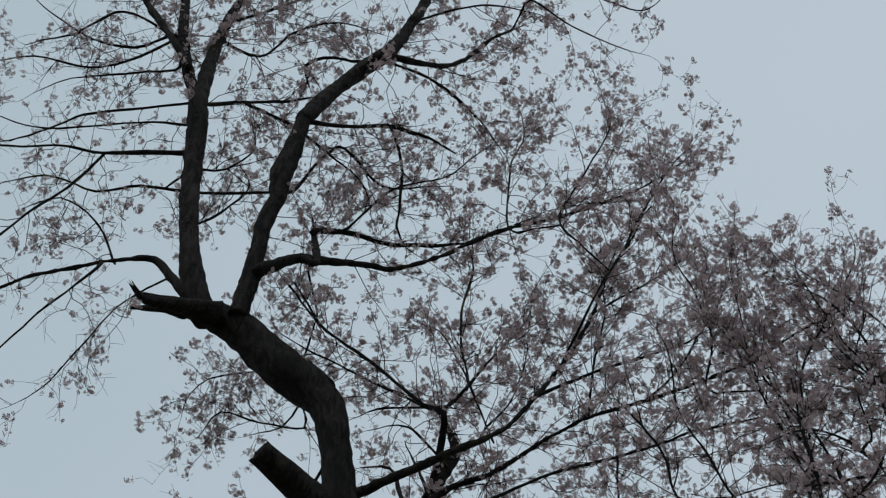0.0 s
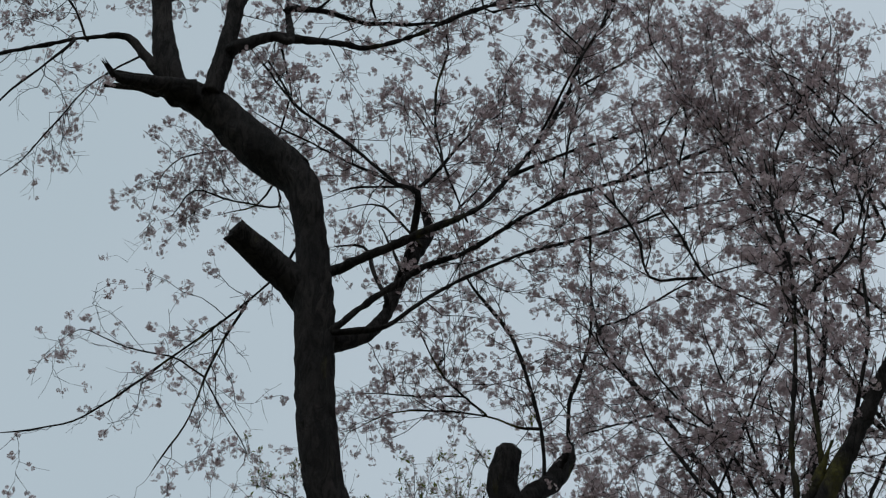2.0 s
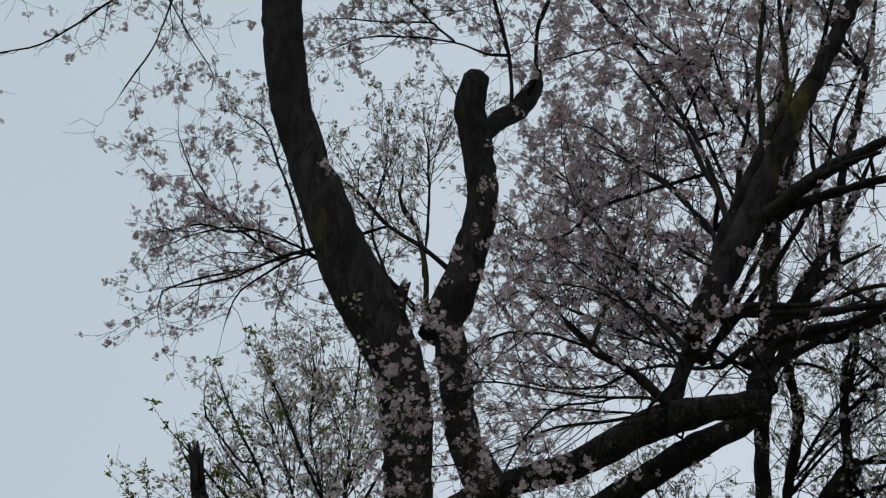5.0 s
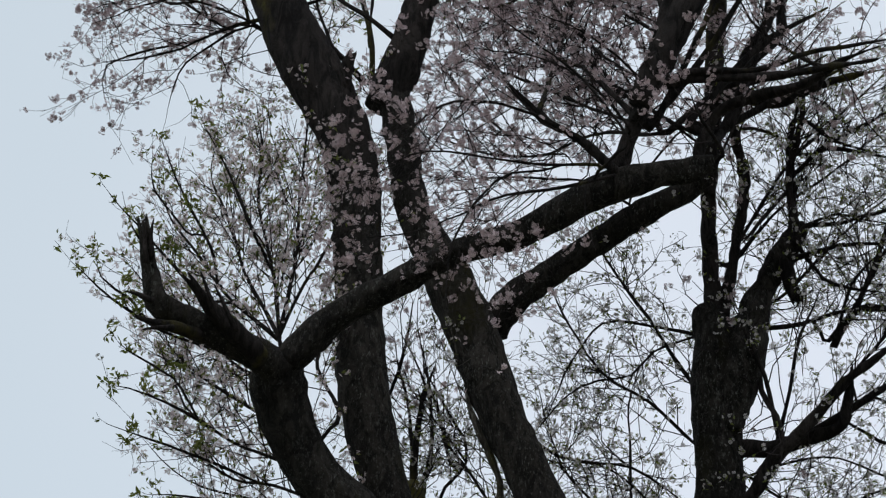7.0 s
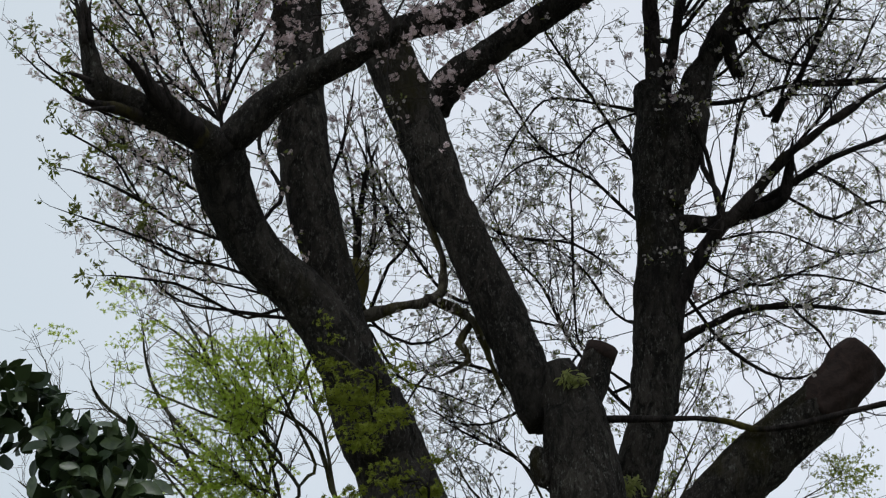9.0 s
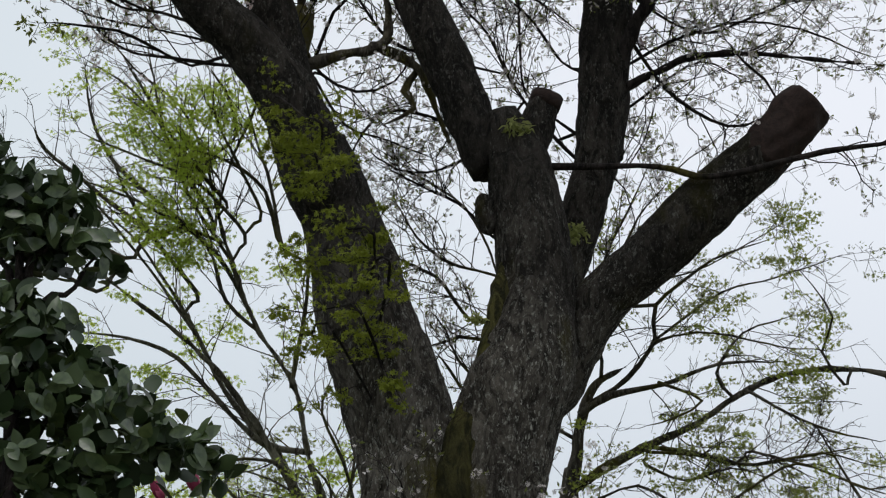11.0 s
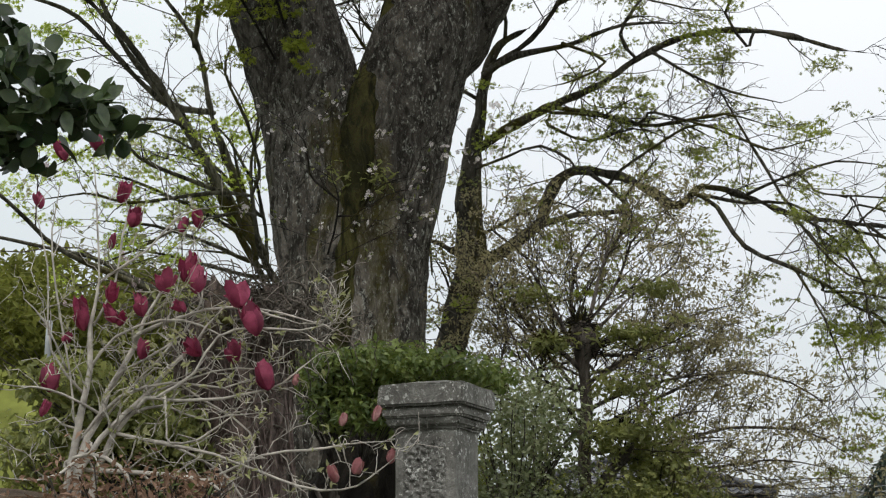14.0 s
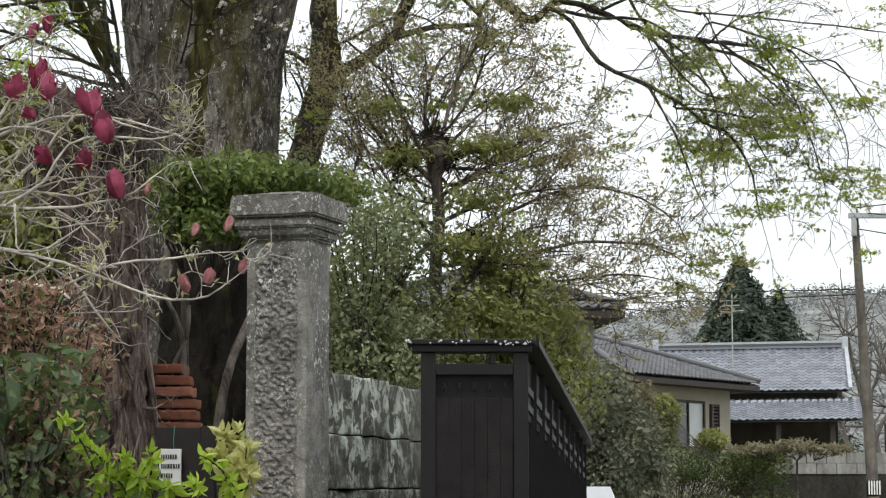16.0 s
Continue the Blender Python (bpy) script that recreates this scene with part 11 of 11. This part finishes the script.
def tiled_roof(parent, origin, along, up, poly, name="roof", tile=ROOF_TILE):
    """A roof plane laid with overlapping arched tiles inside poly, given in metres along the eave and up the slope."""
    along, up = np.array(along, float), np.array(up, float)
    along, up = unit(along), unit(up)
    nrm = unit(np.cross(along, up))
    if nrm[2] < 0:
        nrm = -nrm
    o = np.array(origin)
    slab = [o + along * x + up * y for x, y in poly]
    bm = bmesh.new()
    face = bm.faces.new([bm.verts.new(q - nrm * 0.03) for q in slab])
    bmesh.ops.solidify(bm, geom=[face], thickness=0.06)
    roof = part(name, bm, tile, parent, "grey tiled roof slope")
    tw, th = 0.205, 0.22
    xs = [x for x, _ in poly]
    ys = [y for _, y in poly]
    vs, fs, base = [], [], 0
    prof = [(0.0, 0.045), (0.045, 0.03), (0.1, 0.0), (0.155, 0.02), (0.205, 0.048)]
    y = min(ys)
    while y < max(ys):
        x = min(xs)
        while x < max(xs):
            if inside(poly, x + tw / 2, y + th / 2):
                for dy, lift in ((0.0, 0.032), (th + 0.03, 0.012)):
                    for px, pz in prof:
                        vs.append(o + along * (x + px) + up * (y + dy) + nrm * (pz + lift))
                for px, pz in prof:
                    vs.append(o + along * (x + px) + up * y + nrm * (pz + 0.012))
                for k in range(4):
                    fs.append((base + k, base + k + 1, base + 6 + k, base + 5 + k))
                    fs.append((base + 10 + k, base + 11 + k, base + k + 1, base + k))
                base += 15
            x += tw
        y += th
    if vs:
        put("tiles", mesh_from("tiles", np.array(vs), [np.array(fs)], tile, False), roof, "rows of grey roof tiles", "stuff")
    return roof


def ridge_roll(parent, a, b, r, mat):
    q = curve_points([(*a, r), (*((Vector(a) + Vector(b)) / 2 + Vector((0, 0, 0.02))), r), (*b, r)], 0.3)
    put("ridge", mesh_from("ridge", *tube(q[:, :3], q[:, 3], 8), mat), parent)


def prism(bm, foot, z0, z1):
    lo = [bm.verts.new((x, y, z0)) for x, y in foot]
    hi = [bm.verts.new((x, y, z1)) for x, y in foot]
    bm.faces.new(lo[::-1])
    bm.faces.new(hi)
    for i in range(len(foot)):
        j = (i + 1) % len(foot)
        bm.faces.new((lo[i], lo[j], hi[j], hi[i]))
    bmesh.ops.recalc_face_normals(bm, faces=bm.faces[:])


def hip_house(name, label, c0, turn, length, width, eave, rise, ground_z, over=0.55, wall_mat=None):
    """A house with a hipped tile roof; c0: the eave's near corner, its long side running off at turn degrees."""
    ob = thing(name, label, "house", (c0[0], c0[1], 0))
    a = radians(turn)
    u, v = np.array([math.cos(a), math.sin(a), 0]), np.array([-math.sin(a), math.cos(a), 0])
    c = np.array([c0[0], c0[1], eave])
    h = width / 2
    A, B = c + u * h + v * h + [0, 0, rise], c + u * (length - h) + v * h + [0, 0, rise]
    sl = math.hypot(h, rise)
    up1 = v * h + np.array([0, 0, rise])
    tiled_roof(ob, c, u, up1, [(0, 0), (length, 0), (length - h, sl), (h, sl)], "roof", ROOF_TILE_DULL)
    up2 = u * h + np.array([0, 0, rise])
    tiled_roof(ob, c + v * width, -v, up2, [(0, 0), (width, 0), (h, sl)], "roof", ROOF_TILE_DULL)
    tiled_roof(ob, c + u * length, v, -u * h + np.array([0, 0, rise]), [(0, 0), (width, 0), (h, sl)], "roof", ROOF_TILE_DULL)
    tiled_roof(ob, c + v * width + u * length, -u, -v * h + np.array([0, 0, rise]), [(0, 0), (length, 0), (length - h, sl), (h, sl)], "roof", ROOF_TILE_DULL)
    for p0, p1 in ((A, B), (A, c), (B, c + u * length), (A, c + v * width)):
        ridge_roll(ob, tuple(p0 + [0, 0, 0.08]), tuple(p1 + [0, 0, 0.08]), 0.07, ROOF_TILE_DULL)
    foot = [c + u * over + v * over, c + u * (length - over) + v * over, c + u * (length - over) + v * (width - over), c + u * over + v * (width - over)]
    bm = bmesh.new()
    prism(bm, [(q[0], q[1]) for q in foot], ground_z, eave - 0.1)
    part("wall", bm, wall_mat, ob)
    bm = bmesh.new()
    prism(bm, [(q[0], q[1]) for q in (c, c + u * length, c + u * length + v * width, c + v * width)], eave - 0.16, eave - 0.04)
    part("eave", bm, DARK_WOOD, ob, "dark boxed eaves")
    return ob, u, v, c


house, hu, hv, hc = hip_house("house", "single-storey beige house with hipped grey tile roof", (4.0, 50.0), math.degrees(math.atan2(5.9, 3.85)), 7.0, 6.0, 4.1, 1.05, 0.0, 0.55, BEIGE_WALL)


def house_window(parent, origin, u, nrm, x0, x1, z0, z1, slats=0):
    """A framed window on a wall: u along the wall, nrm out of it."""
    def pt(x, z, d):
        return Vector(np.array(origin) + np.array(u) * x + np.array(nrm) * d) + Vector((0, 0, z - origin[2]))
    win = new("window")
    win.parent = parent
    def slab(name, a0, a1, b0, b1, d0, d1, mat):
        bm = bmesh.new()
        vs = [bm.verts.new(pt(x, z, d)) for d in (d0, d1) for x, z in ((a0, b0), (a1, b0), (a1, b1), (a0, b1))]
        for q in ((0, 1, 2, 3), (7, 6, 5, 4), (0, 4, 5, 1), (1, 5, 6, 2), (2, 6, 7, 3), (3, 7, 4, 0)):
            bm.faces.new([vs[i] for i in q])
        bmesh.ops.recalc_face_normals(bm, faces=bm.faces[:])
        part(name, bm, mat, win)
    for a0, a1, b0, b1 in ((x0 - 0.06, x1 + 0.06, z1, z1 + 0.06), (x0 - 0.06, x1 + 0.06, z0 - 0.06, z0), (x0 - 0.06, x0, z0, z1), (x1, x1 + 0.06, z0, z1)):
        slab("frame", a0, a1, b0, b1, 0.0, 0.07, DARK_WOOD)
    if slats:
        for i in range(slats):
            zz = z0 + (z1 - z0) * (i + 0.5) / slats
            slab("slat", x0, x1, zz - 0.025, zz + 0.02, 0.005, 0.05, DARK_WOOD)
        slab("backing", x0, x1, z0, z1, 0.002, 0.004, GLASS_DARK)
    else:
        mid = (x0 + x1) / 2
        slab("pane", x0, mid - 0.02, z0, z1, 0.005, 0.02, GLASS_DARK)
        slab("pane", mid + 0.02, x1, z0, z1, 0.005, 0.02, CURTAIN)
        slab("mullion", mid - 0.02, mid + 0.02, z0, z1, 0.0, 0.05, DARK_WOOD)


wall_o = hc + hv * 0.55
wall_o[2] = 0
house_window(house, tuple(wall_o), hu, -hv, 3.35, 4.9, 2.55, 3.58)
house_window(house, tuple(wall_o), hu, -hv, 5.36, 5.68, 2.4, 3.52, 13)

back_house, *_ = hip_house("house", "two-storey house with grey tile roof behind the trees", (3.35, 41.5), 96, 6.0, 5.0, 4.85, 0.9, 0.0, 0.5, GREY_WALL)

# large house with a gabled roof above a lower pent roof
big = thing("house", "large traditional house with gabled grey tile roof and pent roof", "house", (9, 63, 0))
RL, RR = np.array((6.2, 66.02, 5.525)), np.array((11.6, 65.3, 5.58))
ru = unit(RR - RL)
rn = np.array((-0.14, -0.99, 0.0))
eave_l, eave_r = RL + rn * 3.0 - [0, 0, 1.35], RR + rn * 3.0 - [0, 0, 1.35]
L = float(np.linalg.norm(RR - RL))
tiled_roof(big, eave_l, ru, RL - eave_l, [(0, 0), (L, 0), (L, 3.29), (0, 3.29)])
eb_l, eb_r = RL - rn * 3.0 - [0, 0, 1.35], RR - rn * 3.0 - [0, 0, 1.35]
tiled_roof(big, eb_r, -ru, RR - eb_r, [(0, 0), (L, 0), (L, 3.29), (0, 3.29)])
pl = RL + rn * 4.6 - [0, 0, 2.2]
tiled_roof(big, pl - ru * 0.2, ru, -rn * 1.8 + np.array([0, 0, 0.6]), [(0, 0), (L + 0.6, 0), (L + 0.5, 1.9), (0, 1.9)], "pent_roof")
for k in range(3):
    bm = bmesh.new()
    beam(bm, V(RL + [0, 0, 0.05 + k * 0.07]), V(RR + ru * 0.12 + [0, 0, 0.05 + k * 0.07]), 0.3 - 0.05 * k, 0.062)
    part("ridge", bm, (ROOF_TILE, ROOF_TILE_DULL, RIDGE_PALE)[k], big)
for q in (RL, RR):
    bm = bmesh.new()
    box(bm, (-0.09, -0.18, -0.1), (0.09, 0.18, 0.33), 0.04, 0, tuple(q))
    part("ridge_end", bm, RIDGE_PALE, big)
bm = bmesh.new()
beam(bm, V(RR + ru * 0.05 + [0, 0, 0.05]), V(eave_r + ru * 0.05 + [0, 0, 0.05]), 0.1, 0.1)
part("verge", bm, RIDGE_PALE, big)
for i in range(26):
    q = eave_l + ru * (i + 0.5) * L / 26 + rn * 0.05 + np.array([0, 0, -0.28])
    bm = bmesh.new()
    box(bm, (-0.075, -0.05, -0.05), (0.075, 0.05, 0.05), 0.02, 0, tuple(q))
    part("rafter_end", bm, RIDGE_PALE, big)
bm = bmesh.new()
w0, w1 = RL + rn * 2.4, RR + rn * 2.4
prism(bm, [(w0[0], w0[1]), (w1[0] - 0.3, w1[1]), (eb_r[0] - 0.3, eb_r[1] - 0.6), (eb_l[0], eb_l[1] - 0.6)], 0.0, 4.2)
part("wall", bm, DARK_PLASTER, big)
for i in range(5):
    q = RL + rn * 4.3 + ru * (0.6 + i * 1.45)
    bm = bmesh.new()
    box(bm, (-0.07, -0.07, 0), (0.07, 0.07, 3.3), 0.01, 0, (q[0], q[1], 0))
    part("porch_post", bm, DARK_WOOD, big)

# aerial on the house roof
aerial = thing("aerial", "thin metal television aerial on the roof", "aerial", (8.9, 58, 0))
q0 = (7.437, 57.521, 4.767)
bm = bmesh.new()
beam(bm, V((q0[0], 58, q0[2] - 0.6)), V((q0[0], 58, q0[2] + 1.75)), 0.03, 0.03)
part("mast", bm, PALE_METAL, aerial)
for k in range(3):
    bm = bmesh.new()
    beam(bm, V((q0[0] - 0.3, 58, q0[2] + 1.3 + 0.14 * k)), V((q0[0] + 0.3 - 0.1 * k, 58, q0[2] + 1.34 + 0.14 * k)), 0.025, 0.025)
    part("element", bm, PALE_METAL, aerial)

# retaining wall of pale blocks on dark stone
low_wall = thing("retaining_wall", "low retaining wall with pale block coping", "wall", (8, 45, 0), "", "structure")
bm = bmesh.new()
box(bm, (6.6, 45, 0), (12.5, 45.4, 1.84), 0.0)
part("base", bm, STONE_DARK, low_wall)
for r_ in range(2):
    for i in range(15):
        bm = bmesh.new()
        x0 = 6.6 + i * 0.4 + (0.2 if r_ else 0)
        box(bm, (x0 + 0.006, 44.97, 1.846 + r_ * 0.215), (x0 + 0.394, 45.17, 2.055 + r_ * 0.215), 0.008)
        part("block", bm, CONCRETE, low_wall)

# utility pole and wires
pole = thing("utility_pole", "leaning grey concrete utility pole", "pole", (8.22, 43, 0))
q = curve_points([(8.2, 43, 0, 0.125), (8.13, 43, 1.6, 0.115), (7.88, 43, 6.9, 0.07)], 0.3)
put("post", mesh_from("post", *tube(q[:, :3], q[:, 3], 16), POLE_GREY), pole)
bm = bmesh.new()
box(bm, (-0.25, -0.05, -0.05), (0.9, 0.05, 0.05), 0.01, 0, (8.0, 42.9, 6.75))
part("crossarm", bm, PALE_METAL, pole)
bm = bmesh.new()
box(bm, (0.0, -0.03, -0.2), (0.1, 0.03, 0.2), 0.02, 0, (7.8, 42.88, 6.55))
part("bracket", bm, PALE_METAL, pole)
for k in range(4):
    bm = bmesh.new()
    bmesh.ops.create_cone(bm, cap_ends=True, segments=10, radius1=0.05, radius2=0.035, depth=0.14, matrix=Matrix.Translation((7.85 + k * 0.28, 42.9, 6.87)))
    part("insulator", bm, WHITE_PAINT, pole)
q = curve_points([(8.14, 43, 1.42, 0.125), (8.125, 43, 1.72, 0.122)], 0.1)
put("guard", mesh_from("guard", *tube(q[:, :3], q[:, 3], 16), BLACK_METAL), pole, "black guard sleeve")
for k in range(5):
    bm = bmesh.new()
    box(bm, (-0.013, -0.006, -0.13), (0.013, 0.004, 0.13), 0.0, 0, (8.04 + k * 0.05, 42.872, 1.58))
    part("stripe", bm, WHITE_PAINT, pole)
for a, b, sag in (((7.9, 43, 5.35), (-8.0, 80, 9.6), 0.5), ((7.9, 43, 5.25), (-8.0, 80, 9.1), 0.55), ((8.1, 42.9, 6.8), (14, 30, 5.0), 0.2), ((7.9, 42.9, 6.5), (13, 30, 4.4), 0.2), ((7.9, 42.9, 6.9), (16, 40, 8.2), 0.2)):
    wire = thing("power_line", "thin dark overhead line", "cable", a, "overhead lines")
    t = np.linspace(0, 1, 30)[:, None]
    ln = np.array(a) * (1 - t) + np.array(b) * t - np.array([0, 0, sag]) * np.sin(t * math.pi)
    put("line", mesh_from("line", *tube(ln, np.full(30, 0.011), 5), BLACK_METAL), wire)

# white car beyond the gate
car = thing("car", "small white car parked in the lane", "car", (0.47, 15.6, 0))
prof = [(-1.75, 0.32), (-1.78, 0.75), (-1.60, 0.95), (-1.45, 1.02), (-1.05, 1.48), (-0.4, 1.60), (0.8, 1.60), (1.4, 1.52), (1.68, 1.0), (1.72, 0.5), (1.65, 0.32)]
bm = bmesh.new()
rows = []
for s, inset in ((-1, 0.06), (-1, 0.0), (1, 0.0), (1, 0.06)):
    wide = 0.82 - inset
    rows.append([bm.verts.new((0.47 + s * (wide - (0.14 if z > 1.2 else 0.0)), 15.6 + y, z - (0.02 if inset else 0))) for y, z in prof])
for a, b in zip(rows, rows[1:]):
    for i in range(len(prof)):
        j = (i + 1) % len(prof)
        bm.faces.new((a[i], a[j], b[j], b[i]))
bm.faces.new(rows[0][::-1])
bm.faces.new(rows[-1])
bmesh.ops.recalc_face_normals(bm, faces=bm.faces[:])
bmesh.ops.bevel(bm, geom=bm.edges[:], offset=0.03, segments=2, affect="EDGES")
part("body", bm, CAR_PAINT, car, "", "", True)
bm = bmesh.new()
vs = [bm.verts.new((0.47 + x, 15.6 + y, z)) for x, y, z in ((-0.62, -1.475, 1.06), (0.62, -1.475, 1.06), (0.55, -1.12, 1.44), (-0.55, -1.12, 1.44))]
bm.faces.new(vs)
bmesh.ops.solidify(bm, geom=bm.faces[:], thickness=0.02)
part("windscreen", bm, GLASS_DARK, car)
for x in (-0.28, 1.22):
    for y in (14.55, 16.7):
        bm = bmesh.new()
        bmesh.ops.create_cone(bm, cap_ends=True, segments=24, radius1=0.29, radius2=0.29, depth=0.18, matrix=Matrix.Translation((x, y, 0.29)) @ Matrix.Rotation(math.pi / 2, 4, "Y"))
        bmesh.ops.bevel(bm, geom=bm.edges[:], offset=0.03, segments=2, affect="EDGES")
        part("wheel", bm, RUBBER, car)

# ---------------------------------------------------------------- distance
def conifer(at, height, radius, count, seed, label):
    ob = thing("conifer", label, "tree", at)
    g = np.random.default_rng(seed)
    q = curve_points([(at[0], at[1], 0, radius * 0.09), (at[0], at[1], height, 0.03)], 0.6)
    put("trunk", mesh_from("trunk", *tube(q[:, :3], q[:, 3], 8), BARK_GREY), ob)
    u = g.random(count) ** 0.65
    z = height * (1 - u * 0.95)
    a = g.uniform(0, 6.28, count)
    tier = 0.8 + 0.1 * np.sin(z * 4.1 + 2 * np.sin(a * 3)) + 0.14 * np.sin(a * 5 + z * 1.7) + 0.12 * np.sin(a * 9 - z * 3.1)
    rr = radius * u ** 0.85 * tier * (0.35 + 0.65 * g.random(count) ** 0.5)
    pts = np.stack([at[0] + np.cos(a) * rr, at[1] + np.sin(a) * rr, z - rr * 0.25], 1)
    out = np.stack([np.cos(a), np.sin(a), np.full(count, 0.9)], 1)
    v, f = scatter(NARROW[0], NARROW[1], pts, facing(out + g.normal(size=out.shape) * 0.5), g.uniform(0.2, 0.42, count))
    put("foliage", mesh_from("foliage", v, [f], LEAF_CEDAR, False), ob, "", "stuff")


conifer((12.1, 92, 0), 10.9, 6.4, 26000, 3, "tall dark green cedar behind the houses")
conifer((14.0, 94, 0), 9.6, 5.4, 15000, 4, "dark green rounded conifer behind the houses")
conifer((13.4, 96, 0), 9.0, 4.6, 11000, 5, "dark green rounded conifer behind the houses")


def far_bare_tree(at, height, seed, label):
    ob = thing("bare_tree", label, "tree", at)
    g = np.random.default_rng(seed)
    lines, r0 = [], []

    def fork(p, d, ln, r, depth):
        pts = [p]
        for k in range(4):
            d = unit(d + g.normal(size=3) * 0.14 + np.array([0, 0, 0.05]))
            pts.append(pts[-1] + d * ln / 4)
        lines.append(pts)
        r0.append(r)
        if depth:
            for k in range(4 if depth > 1 else 6):
                w = g.integers(2, 5)
                fork(pts[w], unit(d + g.normal(size=3) * 0.55), ln * g.uniform(0.5, 0.75), r * 0.5, depth - 1)

    fork(np.array(at, float), np.array([0, 0, 1.0]), height * 0.42, height * 0.018, 3)
    v, f = many_tubes(np.array(lines), np.array(r0), np.array(r0) * 0.55, 4)
    put("branch_spray", mesh_from("branch_spray", v, [f], FAR_TWIG), ob, "grey bare branches", "stuff")


for i, (px, d, h) in enumerate(((1240, 90, 8.6), (1215, 95, 8.8), (1195, 85, 7.6), (1530, 80, 10.4), (1560, 85, 11), (1480, 90, 9.0), (1590, 78, 10.5), (1100, 95, 8.4), (1150, 95, 8.6))):
    far_bare_tree(((px - 784) / 4000 * d, d, 0), h, 60 + i, "far bare grey tree on the hillside")

# wooded hill
def on_hill(x, y):
    h = 25 * np.exp(-((x - 95) / 55) ** 2 - ((y - 400) / 90) ** 2) + 19 * np.exp(-((x - 25) / 50) ** 2 - ((y - 400) / 90) ** 2) + 15 * np.exp(-((x + 90) / 60) ** 2 - ((y - 400) / 90) ** 2)
    q = np.stack([x, y, h * 1.25 - 1.0], 1)
    q[:, 2] += wave(q, 0.25, 8) * 0.8
    return q


n = 90
gx, gy = np.meshgrid(np.linspace(-150, 260, n), np.linspace(230, 520, n))
pts = on_hill(gx.ravel(), gy.ravel())
i = (np.arange(n - 1)[:, None] * n + np.arange(n - 1)[None]).ravel()
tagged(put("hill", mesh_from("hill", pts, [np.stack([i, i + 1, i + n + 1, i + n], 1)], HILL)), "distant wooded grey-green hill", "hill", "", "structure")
ctr = on_hill(rng.uniform(5, 110, 4200), rng.uniform(240, 425, 4200))
ctr = ctr[ctr[:, 2] > 2.5]
ctr[:, 2] += rng.uniform(0.0, 0.9, len(ctr))
at, off = around(ctr, 7, 11, 1.5, 0.8)
v, f = scatter(*NARROW, at, facing(off + np.array([0, -0.6, 0.8])), rng.uniform(0.4, 0.9, len(at)))
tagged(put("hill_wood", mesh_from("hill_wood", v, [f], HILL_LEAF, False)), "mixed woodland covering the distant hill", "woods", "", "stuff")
